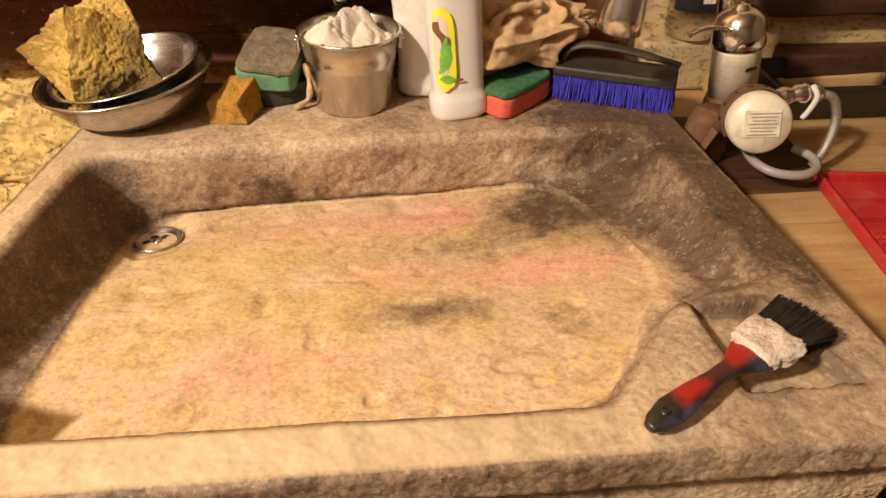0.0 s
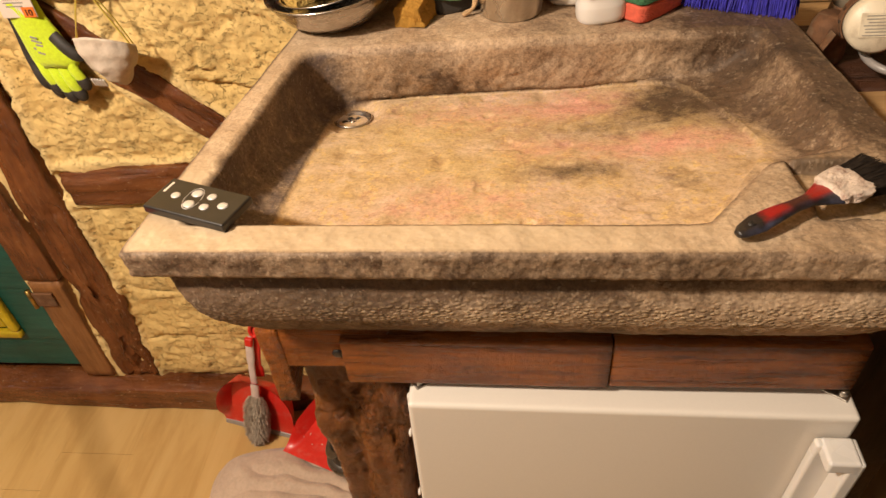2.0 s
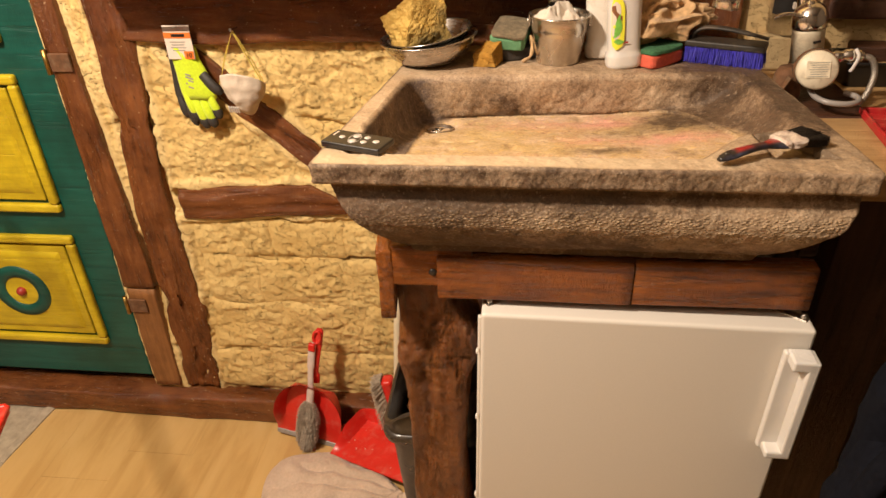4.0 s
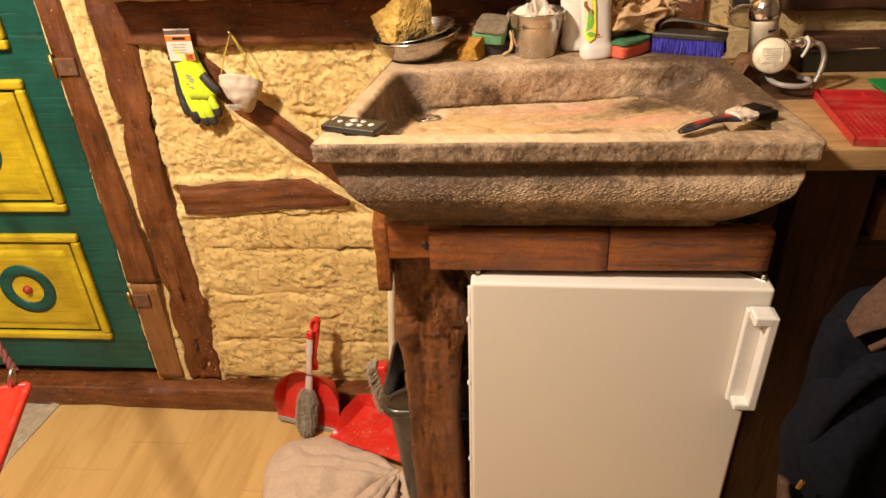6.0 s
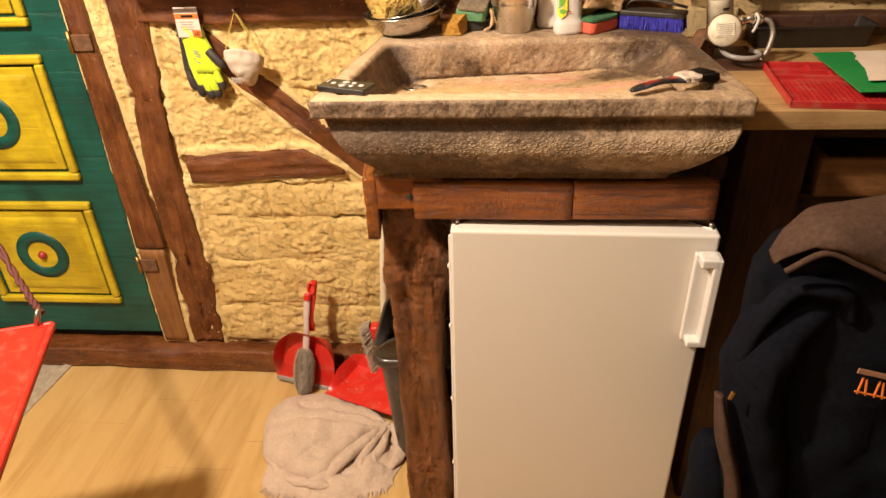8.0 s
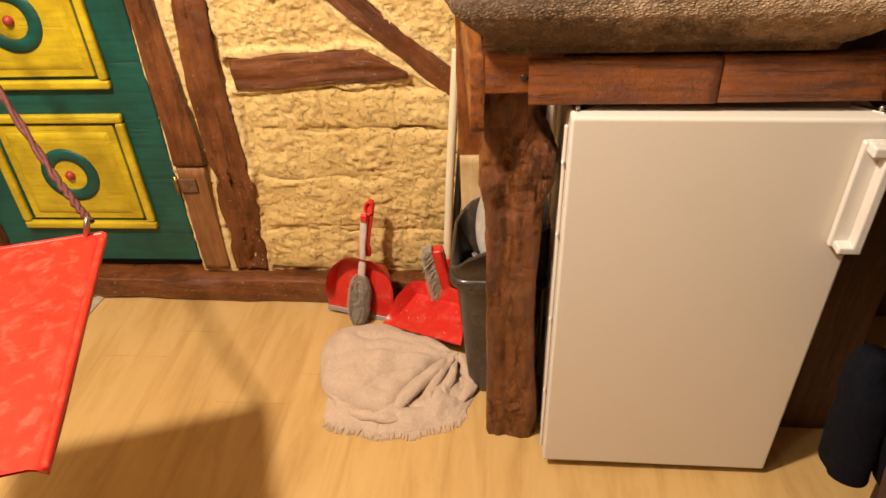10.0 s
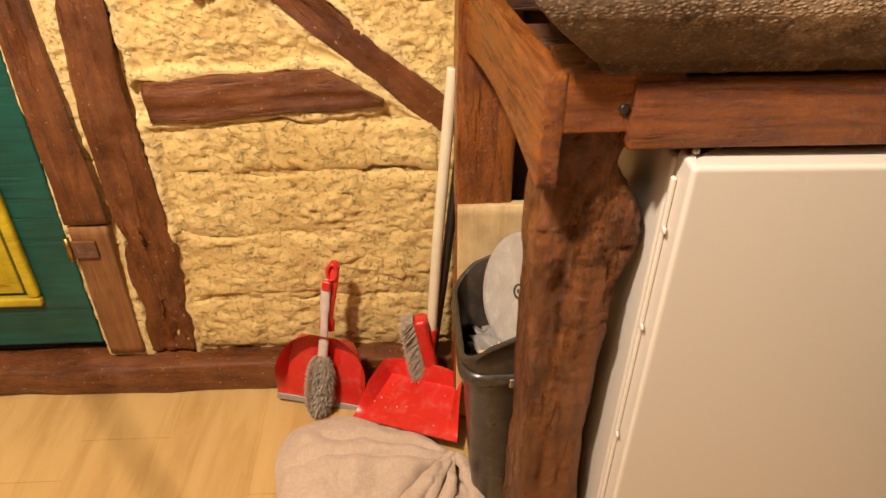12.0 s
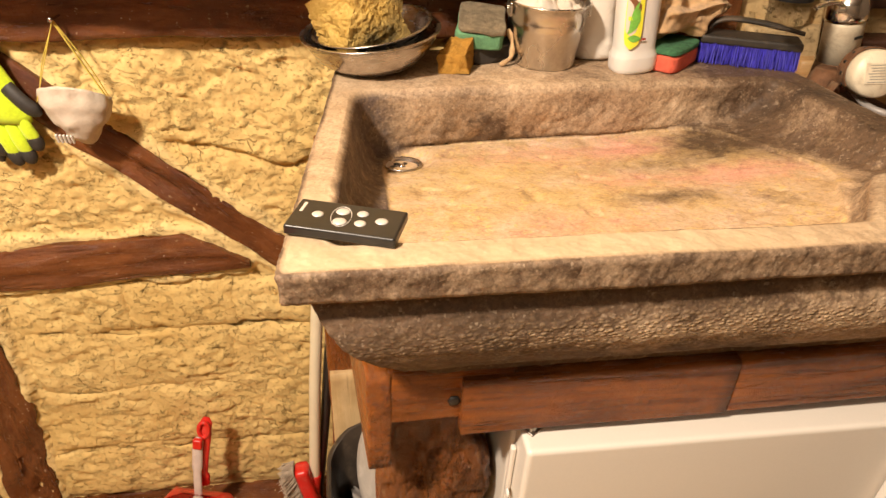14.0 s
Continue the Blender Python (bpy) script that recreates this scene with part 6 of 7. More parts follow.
def glove_shape(thick=0.012, seed=0):
    def finger(p, q, r):
        pts = smooth_path([p, (np.array(p) + np.array(q)) / 2 + np.array((0, -0.004, 0)), q], 6)
        rr = np.r_[np.linspace(r, r * 1.02, len(pts) - 3), r * 0.92, r * 0.7, r * 0.3]
        return tube(pts, rr, 14, 0.75, up=(0, 1, 0))
    fingers = [((-0.026, 0, -0.105), (-0.010, -0.003, -0.158), 0.0098), ((-0.009, 0, -0.110), (0.008, -0.004, -0.174), 0.0102), ((0.009, 0, -0.110), (0.026, -0.004, -0.172), 0.0102), ((0.024, 0, -0.100), (0.042, -0.003, -0.152), 0.0095)]
    thumb = ((0.022, -0.004, -0.062), (0.060, -0.010, -0.104), 0.0112)
    palm = []
    a = np.linspace(0, 2 * np.pi, 32, endpoint=False)
    for z, w, x in ((0.0, 0.030, -0.014), (-0.004, 0.031, -0.014), (-0.03, 0.031, -0.010), (-0.055, 0.035, -0.004), (-0.08, 0.039, 0.0), (-0.105, 0.040, 0.003), (-0.118, 0.037, 0.005)):
        palm.append(np.c_[x + w * np.cos(a), thick * np.sin(a) * (1 + 0.2 * np.cos(3 * a + z * 90)), np.full(32, z)])
    return loft(palm), [finger(*f) for f in fingers], finger(*thumb)


gl = thing("work_gloves", (-0.752, 1.032, 1.100), "neon yellow work gloves with dark rubber palms and a tag", "gloves")
palm, fingers, thumb = glove_shape()
part("rear_glove", join(*[move(s, pose(-0.012, 0.014, -0.012, 0, 6, 0)) for s in (palm, thumb, *fingers)]), RUBBER, gl, "dark rubber palm side")
part("knit_back", move(palm, pose(0, 0, 0)), HIVIS, gl, "neon yellow knit")
for f in fingers:
    fi = part("finger", f, HIVIS, gl)
    v = f[0]
    low = v[v[:, 2] < v[:, 2].min() + 0.022]
    c = low.mean(0)
    part("fingertip", move(blob(10, lambda q: q * np.array((0.0115, 0.0095, 0.017))), Matrix.Translation(c) @ pose(0, 0.001, -0.004, 0, -14, 0)), RUBBER, fi, "dark rubber tip")
part("thumb", thumb, RUBBER, gl)
for k in range(5):
    part("back_print", move(rbox(0.012 + 0.005 * (k % 2), 0.001, 0.0035, 0.0003, 1), pose(-0.008 + 0.002 * (k % 3), -0.0130, -0.062 - 0.007 * k, 0, 20, 0)), GREY_PRINT, gl)
tag = part("tag", move(rbox(0.060, 0.002, 0.072, 0.0008), pose(-0.012, -0.012, -0.026)), CARD, gl, "cardboard hang tag")
part("header", move(rbox(0.060, 0.0022, 0.011, 0.0006), pose(-0.012, -0.0122, 0.033)), DULL_METAL, tag)
part("brand_band", move(rbox(0.0595, 0.0012, 0.012, 0.0003, 1), pose(-0.012, -0.0133, 0.019)), ORANGE, tag)
part("brand_bar", move(rbox(0.030, 0.001, 0.006, 0.0003, 1), pose(-0.010, -0.0141, 0.022)), BLACK_PLASTIC, tag)
part("size_patch", move(rbox(0.021, 0.0012, 0.017, 0.0003, 1), pose(0.0065, -0.0133, -0.0255)), ORANGE, tag)
for k in range(4):
    part("print_bar", move(rbox(0.034 - 0.006 * (k % 2), 0.001, 0.002, 0.0002, 1), pose(-0.014, -0.0132, 0.010 - 0.006 * k)), GREY_PRINT, tag)
txt = bpy.data.curves.new("size_text", "FONT")
txt.body, txt.size, txt.align_x, txt.extrude = "10", 0.014, "CENTER", 0.0003
txt.materials.append(BLACK_PLASTIC)
ob = new("size_text", txt)
ob.parent, ob.matrix_basis = tag, pose(0.0065, -0.0149, -0.0215, 90, 0, 0)
part("hook", tube(smooth_path([(-0.012, 0.045, 0.042), (-0.012, 0.004, 0.042), (-0.012, -0.016, 0.040), (-0.012, -0.018, 0.044)]), 0.0013, 8), DULL_METAL, gl)

mk = thing("dust_mask", (-0.640, 1.02, 1.135), "white dust mask hung by yellow elastic from a nail", "mask")


def cup(v):
    q = v.copy()
    q[:, 1] = np.minimum(q[:, 1], 0.12)
    q[:, 2] = np.minimum(q[:, 2], 0.12 - 0.45 * q[:, 1] - 0.06 * np.abs(q[:, 0]))
    pleat = 0.035 * np.sin(q[:, 2] * 15 + 1.5 * q[:, 0] ** 2)
    q[:, 1] *= 1 + pleat
    q = q * np.array((0.052, 0.040, 0.072))
    q[:, 0] *= 1 - 0.42 * sstep(0.0, 0.075, -q[:, 2])
    return q * (1 + 0.06 * fbm(q * 45, 3, 3)[:, None])


part("cup", move(blob(40, cup), pose(0.004, -0.002, -0.112, 6, 0, -8)), MASK, mk, "white felt cup")
for k in range(5):
    part("vent_slot", move(rbox(0.0035, 0.004, 0.016, 0.001, 1), pose(-0.022 + 0.0055 * k, -0.036 - 0.001 * k, -0.166, 20, 0, 0)), WHITE_PLASTIC, mk)
for s, x in ((-1, -0.046), (1, 0.052)):
    part("elastic", tube(smooth_path([(0.0, -0.004, 0.0), (x * 0.45, -0.008, -0.05), (x, -0.012, -0.112)]), 0.0022, 8, 0.35), ELASTIC, mk, "yellow elastic band")
    part("elastic", tube(smooth_path([(0.001, -0.003, 0.0), (x * 0.62, -0.004, -0.06), (x * 1.03, -0.004, -0.118)]), 0.0018, 8, 0.35), ELASTIC, mk, "yellow elastic band")
part("nail", tube([(0, 0.05, -0.002), (0, -0.010, 0.003), (0, -0.011, 0.003)], [0.0017, 0.0017, 0.0036], 10), CHROME, mk, "bright steel nail")

# ---- under the sink: brooms, dustpans, bin ----


def dustpan_shape(w, h, depth, taper=0.12, turn=0.55):
    """An upright dustpan: lip at the foot, raised rounded rim at the top, open to -y."""
    us, vs = np.linspace(-1, 1, 33), np.linspace(0, 1, 25)

    def fn(u, v):
        half = w / 2 * (1 - taper * v) * np.where(v > turn, np.sqrt(np.clip(1 - ((v - turn) / (1.02 - turn)) ** 2, 0.02, 1)), 1)
        x = u * half
        wall = sstep(0.80, 1.0, np.abs(u)) * sstep(0.02, 0.5, v) + sstep(0.86, 1.0, v) * (1 - sstep(0.8, 1.0, np.abs(u)))
        return np.stack([x, -depth * np.clip(wall, 0, 1), v * h], -1)

    a = grid(us, vs, fn)
    b2 = grid(us, vs, lambda u, v: fn(u, v) + np.array((0, 0.003, 0)))
    return join((a[0], [f[::-1] for f in a[1]]), b2)


dp = thing("dustpan", pose(-0.598, 0.946, 0.008, -10, 6, -10), "red plastic dustpan leaning on the clay wall", "dustpan")
part("pan", dustpan_shape(0.214, 0.205, 0.042), RED_PLASTIC, dp, sharp=50)
part("lip", move(rbox(0.214, 0.006, 0.016, 0.002), pose(0, 0.001, -0.004)), GREY_PLASTIC, dp, "dusty rubber lip")
hp = smooth_path([(0.0, -0.006, 0.205), (0.002, -0.014, 0.26), (0.006, -0.012, 0.325), (0.008, -0.006, 0.372)])
part("handle", tube(hp, [0.017] * 5 + [0.013] * 14 + [0.012] * 4 + [0.010, 0.006], 14, 0.45, up=(0, 1, 0)), RED_PLASTIC, dp)
part("hanging_loop", tube([(0.006 + 0.010 * math.cos(q), -0.018, 0.350 + 0.018 * math.sin(q)) for q in np.linspace(0, math.tau, 20)], 0.004, 8), RED_PLASTIC, dp)
hb = thing("hand_brush", pose(-0.602, 0.922, 0.026, -11, 6, -10), "grey hand brush clipped in front of the dustpan", "brush")
part("handle", tube(smooth_path([(0.0, 0, 0.125), (0.002, -0.004, 0.18), (0.0, -0.006, 0.235), (-0.001, -0.004, 0.30), (0.0, -0.002, 0.322)]), [0.011] * 8 + [0.0085] * 10 + [0.0105] * 12 + [0.009, 0.007, 0.004], 14, 0.6, up=(0, 1, 0)), material("dusty_pink_plastic", (0.62, 0.50, 0.45), 0.5, 0, 0.1, 40, dirt=(0.3, 0.2, 0.15), dirt_amount=0.4, dirt_scale=30), hb, "dusty pale plastic handle")
part("head", move(blob(16, lambda v: np.sign(v) * np.abs(v) ** 0.7 * np.array((0.013, 0.010, 0.078))), pose(0, 0.0, 0.062)), GREY_PLASTIC, hb)
roots, tips = [], []
rnd = np.random.RandomState(11)
for k in range(3600):
    q, z = rnd.uniform(0, math.tau), rnd.uniform(-1, 1)
    s = math.sqrt(max(0.05, 1 - abs(z) ** 3))
    d = np.array((math.cos(q) * s, math.sin(q) * s * 0.9 - 0.25, 0.25 * z - 0.15))
    p0 = np.array((0.016 * math.cos(q) * s, 0.010 * math.sin(q) * s, 0.062 + 0.078 * z))
    roots.append(p0)
    tips.append(p0 + d * (0.013 + 0.004 * rnd.rand()) + np.array((0, 0, -0.006)) + rnd.normal(0, 0.0022, 3))
part("bristles", strands(roots, tips, 0.0011), GREY_BRISTLE, hb, "soft grey bristles", flat=True)
part("clip", move(rbox(0.018, 0.012, 0.022, 0.003), pose(0.0, -0.008, 0.300)), RED_PLASTIC, hb)

dp2 = thing("dustpan", pose(-0.410, 0.822, 0.052, -81, 0, -20.5), "red plastic dustpan lying on the towel, dusted with crumbs", "dustpan")
part("pan", dustpan_shape(0.236, 0.150, 0.042, 0.24, 0.86), RED_PLASTIC, dp2, sharp=50)
rnd = np.random.RandomState(8)
part("crumbs", join(*[move(blob(4, lambda v, s=s: v * s), pose(rnd.uniform(-0.1, 0.1), -0.0015, rnd.uniform(0.02, 0.15))) for s in rnd.uniform(0.0008, 0.0020, 18)]), PAPER, dp2, "pale crumbs")["kind"] = "stuff"
broom = thing("long_broom", (-0.350, 0.978, 0.020), "long ivory-handled broom with a red head leaning in the corner", "broom")
part("stick", tube([(0.004, 0.0, 0.14), (0.022, 0.005, 0.42), (0.050, 0.012, 0.76)], 0.0112, 16), IVORY, broom, "ivory painted stick")
part("socket", tube([(-0.004, -0.002, 0.115), (0.001, -0.001, 0.145), (0.0065, 0.0, 0.178)], [0.018, 0.0155, 0.0140], 16), RED_PLASTIC, broom, "red socket")
part("head", move(rbox(0.030, 0.038, 0.172, 0.008), pose(0.010, -0.012, 0.048, 0, -10, 0)), RED_PLASTIC, broom, "red broom head")
roots, tips = [], []
for k in range(1700):
    z, w = rnd.uniform(0.048, 0.222), rnd.uniform(-1, 1)
    x = -0.004 - (z - 0.048) * 0.176
    roots.append((x, -0.012 + 0.017 * w, z))
    tips.append((x - 0.026 + rnd.normal(0, 0.004), -0.014 + 0.022 * w + rnd.normal(0, 0.004), z - 0.042 * (1 - (z - 0.048) / 0.26) + rnd.normal(0, 0.004)))
part("bristles", strands(roots, tips, 0.001), GREY_BRISTLE, broom, "grey bristles", flat=True)
tagged(part("black_stick", tube([(-0.352, 1.005, 0.012), (-0.318, 1.000, 0.30), (-0.292, 0.99, 0.56), (-0.282, 0.985, 0.66)], 0.010, 12), BLACK_PLASTIC), "black plastic pole standing behind the broom", "pole")

bn = thing("waste_bin", (-0.197, 0.748, 0.0), "black plastic waste bin with a slanting hopper mouth and rubbish", "bin")
lev = [(0.150, 0.165, 0.005), (0.156, 0.172, 0.02), (0.196, 0.222, 0.345), (0.204, 0.232, 0.362), (0.222, 0.250, 0.366), (0.226, 0.254, 0.376), (0.222, 0.250, 0.386), (0.212, 0.240, 0.389)]
rings = [np.c_[rrect(w, d, 0.040, 8), np.full(36, z)] for w, d, z in lev]
slant = lambda q, lift: lift + np.minimum(0.402 + 1.0 * (q[:, 0] + 0.108), 0.500 + 0.15 * (q[:, 0] + 0.01))
for w, d, lift in ((0.216, 0.244, -0.004), (0.222, 0.250, 0.0), (0.222, 0.250, 0.004), (0.214, 0.242, 0.006), (0.206, 0.234, 0.001)):
    q = rrect(w, d, 0.040, 8)
    rings.append(np.c_[q, slant(q, lift)])
rings += [np.c_[rrect(w, d, 0.038, 8), np.full(36, z)] for w, d, z in ((0.190, 0.216, 0.345), (0.152, 0.168, 0.03))]
part("shell", loft(rings), BIN_PLASTIC, bn, "worn brown-black shell", sharp=60)
part("lip_clip", move(rbox(0.05, 0.006, 0.018, 0.002), pose(-0.005, -0.126, 0.366)), DULL_METAL, bn)
rub = thing("rubbish", (-0.215, 0.765, 0.300), "crumpled paper and scraps in the bin", "rubbish")
part("paper_scrap", move(crumple(0.048, 0.060, 0.020, 61, 0.7, 2.2, 40), pose(0, 0, 0.0)), GREY_PLASTIC, rub)
part("plastic_scrap", move(crumple(0.026, 0.028, 0.020, 66, 0.6, 2.0, 24), pose(-0.020, -0.045, 0.018)), GREY_PLASTIC, rub)
for k in range(9):
    part("wood_chip", move(rbox(0.03, 0.006, 0.002, 0.0006, 1), pose(rnd.uniform(-0.035, 0.05), rnd.uniform(-0.06, 0.05), 0.024 + 0.002 * k, rnd.uniform(-30, 30), rnd.uniform(-30, 30), rnd.uniform(0, 180))), RAW_PINE, rub)
disc = thing("grey_disc", pose(-0.200, 0.735, 0.478, 70, 0, -66), "cloudy grey plastic lid leaning in the bin", "lid")
part("plate", lathe([(0.002, -0.0015), (0.094, -0.001), (0.102, 0.002), (0.100, 0.004), (0.092, 0.0015), (0.014, 0.0012), (0.002, 0.0012)], 64), CLOUDY, disc)
part("centre_ring", lathe([(0.012, 0.001), (0.013, 0.0035), (0.0105, 0.0035), (0.0100, 0.001)], 32, caps=(False, False)), RUBBER, disc)
part("centre_pin", lathe([(0.004, 0.001), (0.0035, 0.0035), (0.001, 0.004)], 16), RUST, disc)
tagged(part("pine_board", timber(0.545, 0.145, 0.020, 71, 0.0006, 0.002), RAW_PINE, at=along((-0.220, 0.908, 0.002), (-0.222, 0.915, 0.545))), "raw pine board standing behind the bin", "board")
tagged(part("white_cable", tube(smooth_path([(-0.130, 0.90, 0.004), (-0.15, 0.84, 0.25), (-0.165, 0.80, 0.60), (-0.19, 0.82, 0.74), (-0.15, 0.86, 0.80)]), 0.003, 8), WHITE_PLASTIC), "thin white cable hanging behind the stand", "cable")

# ---- towel on the floor ----
towel = thing("floor_towel", Matrix.Translation((-0.465, 0.705, 0.0)) @ Matrix.Diagonal((0.95, 0.95, 0.95, 1)), "beige fringed towel dropped in folds on the floor", "towel")


def star(points, centre):
    """The radius of a closed outline about its centre, by angle."""
    d = np.array(points) - np.array(centre)
    a, r = np.arctan2(d[:, 1], d[:, 0]), np.hypot(d[:, 0], d[:, 1])
    o = np.argsort(a)
    a, r = a[o], r[o]
    a, r = np.r_[a - math.tau, a, a + math.tau], np.r_[r, r, r]
    fine = np.linspace(-math.pi, math.pi, 361)
    out = np.interp(fine, a, r)
    ker = np.hanning(17) / np.hanning(17).sum()
    out[:-1] = np.convolve(np.r_[out[-9:-1], out[:-1], out[:8]], ker, "valid")
    out[-1] = out[0]
    return lambda q: np.interp(np.mod(q + math.pi, math.tau) - math.pi, fine, out)


KNOT = np.array((0.165, 0.060))
LOBE_AT, SPREAD_AT = (-0.055, 0.030), (0.020, -0.060)
lobe_r = star([(-0.20, 0.15), (-0.222, 0.02), (-0.165, -0.085), (-0.08, -0.135), (0.00, -0.135), (0.035, -0.065), (0.095, 0.02), (0.165, 0.055), (0.14, 0.10), (0.02, 0.16), (-0.10, 0.195)], LOBE_AT)
spread_r = star([(-0.18, -0.08), (-0.17, -0.155), (-0.06, -0.185), (0.03, -0.190), (0.10, -0.175), (0.16, -0.155), (0.212, -0.085), (0.215, -0.02), (0.18, 0.05), (0.0, 0.08), (-0.12, 0.04)], SPREAD_AT)


def lobe_fn(u, w):
    """The upper layer: a soft dome, drawn into creases towards the knot, with a rolled edge."""
    a = u * math.tau
    rad = lobe_r(a) * (1 + 0.03 * np.sin(5 * a + 1))
    x, y = LOBE_AT[0] + rad * w * np.cos(a), LOBE_AT[1] + rad * w * np.sin(a)
    p = np.stack([x, y, 0 * x], -1)
    to = np.arctan2(y - KNOT[1], x - KNOT[0])
    far = np.hypot(x - KNOT[0], y - KNOT[1])
    crease = np.abs(np.sin(np.mod(to, math.tau) * 6.5 + 2.2 * fbm(p * 7, 2, 3))) ** 0.7
    h = 0.030 + 0.026 * np.exp(-((x + 0.09) ** 2 + (y - 0.05) ** 2) / 0.014) + 0.017 * crease * sstep(0.42, 0.08, far) + 0.010 * vnoise(p * 11, 5) + 0.006 * vnoise(p * 26, 8)
    return np.stack([x, y, 0.012 + h * np.clip(1 - w ** 9, 0, 1) ** 0.6 + 0.0010 * fbm(p * 90, 2, 5)], -1)


def spread_fn(u, w):
    """The lower layer, lying rumpled on the boards."""
    a = u * math.tau
    rad = spread_r(a) * (1 + 0.02 * np.sin(9 * a))
    x, y = SPREAD_AT[0] + rad * w * np.cos(a), SPREAD_AT[1] + rad * w * np.sin(a)
    p = np.stack([x, y, 0 * x], -1)
    rumple = np.abs(vnoise(p * np.array((17, 11, 1)), 13)) * 0.026 + 0.010 * np.abs(vnoise(p * 31, 17))
    return np.stack([x, y, 0.003 + (0.006 + rumple) * (1 - w ** 6) + 0.0010 * fbm(p * 90, 2, 6)], -1)


def towel_fold(points, radii, seed):
    v, f = tube(smooth_path(points, 14), np.interp(np.linspace(0, 1, 14 * (len(points) - 1) + 1), np.linspace(0, 1, len(radii)), radii), 28, 0.75)
    return v + (0.006 * fbm(v * 32, 3, seed) + 0.0010 * fbm(v * 90, 2, seed + 2))[:, None] * np.array((0.8, 0.8, 1.0)), f


cloth = [grid(np.linspace(0, 1, 240), np.linspace(0.0, 1, 90), lobe_fn), grid(np.linspace(0, 1, 220), np.linspace(0.0, 1, 80), spread_fn)]
for points, radii, seed in (
        ([(0.160, 0.060, 0.040), (0.105, -0.010, 0.040), (0.045, -0.085, 0.034), (0.015, -0.130, 0.022)], (0.008, 0.019, 0.022, 0.012), 3),
        ([(0.160, 0.055, 0.040), (0.120, -0.020, 0.034), (0.100, -0.080, 0.026), (0.115, -0.115, 0.018)], (0.008, 0.014, 0.016, 0.008), 7),
        ([(0.165, 0.055, 0.040), (0.155, -0.010, 0.030), (0.140, -0.060, 0.022), (0.160, -0.100, 0.016)], (0.008, 0.013, 0.018, 0.010), 11),
        ([(0.170, 0.060, 0.036), (0.195, 0.010, 0.028), (0.205, -0.040, 0.020), (0.185, -0.085, 0.014)], (0.010, 0.018, 0.020, 0.010), 15),
        ([(-0.175, -0.075, 0.016), (-0.09, -0.145, 0.020), (0.0, -0.158, 0.018), (0.06, -0.140, 0.012)], (0.010, 0.016, 0.015, 0.006), 19)):
    part("fold", towel_fold(points, radii, seed), TOWEL, towel)
for layer in cloth:
    part("cloth", layer, TOWEL, towel)
roots, tips = [], []
for k in range(170):
    a = math.tau * (0.58 + 0.38 * k / 170)
    p0 = spread_fn(np.array([a / math.tau]), np.array([0.985]))[0]
    d = np.array((0.25 * math.cos(a), -1.0, 0)) * (0.016 + 0.010 * rnd.rand())
    p0[2] = 0.004
    roots.append(p0)
    tips.append(p0 + d + np.array((rnd.normal(0, 0.004), 0, -0.0025)))
part("fringe", strands(roots, tips, 0.0022, 5), TOWEL, towel, "frayed fringe", flat=True)

# ---- hanging red plate ----
rp = thing("hanging_plate", pose(-0.870, 0.360, 0.690, 0, 0, 19), "red folded plate hung by a shackle on a twisted cord", "plate")


def plate_fn(u, w):
    edge = sstep(0.975, 1.0, u)
    x = -0.42 * (1 - u)
    y = -0.50 * w
    z = -0.012 * edge + 0.006 * (1 - u) + 0.002 * fbm(np.stack([x * 5, y * 5, x], -1), 2, 3)
    return np.stack([x + 0.004 * edge, y, z], -1)


up = grid(np.linspace(0, 1, 60), np.linspace(0, 1, 40), plate_fn)
dn = grid(np.linspace(0, 1, 60), np.linspace(0, 1, 40), lambda u, w: plate_fn(u, w) - np.array((0, 0, 0.004)))
part("sheet", join((up[0], [f[::-1] for f in up[1]]), dn), RED_PLASTIC, rp, "glossy red sheet")
part("edge_bead", tube([(0.001, 0.0, -0.004), (0.001, -0.25, -0.005), (0.001, -0.5, -0.006)], 0.006, 12), RED_PLASTIC, rp)
part("edge_bead", tube([(0.0, 0.0, -0.003), (-0.21, 0.0, 0.0), (-0.42, 0.0, 0.004)], 0.006, 12), RED_PLASTIC, rp)
a = np.linspace(0, math.tau, 28)
part("shackle", tube(np.c_[-0.022 + 0.006 * np.sin(a), 0.004 + 0.010 * np.cos(a), 0.012 + 0.018 * np.sin(a)], 0.0042, 10), DULL_METAL, rp, "steel shackle")
turned = Matrix.Rotation(radians(-19), 3, "Z")
cord = smooth_path([tuple(turned @ Vector(q)) for q in ((-0.022, 0.010, 0.016), (-0.06, 0.040, 0.040), (-0.13, 0.10, 0.09), (-0.32, 0.27, 0.27), (-0.55, 0.47, 0.57), (-0.83, 0.705, 1.02))], 10)
for ph in (0, math.pi):
    k = np.arange(len(cord))
    off = np.c_[0.0036 * np.cos(k * 1.1 + ph), 0.0036 * np.sin(k * 1.1 + ph), 0 * k]
    part("cord_strand", tube(cord + off, 0.0048, 8), material("dark_red_cord", (0.10, 0.022, 0.018), 0.7, 0, 0.3, 200), rp, "dark red twisted cord")

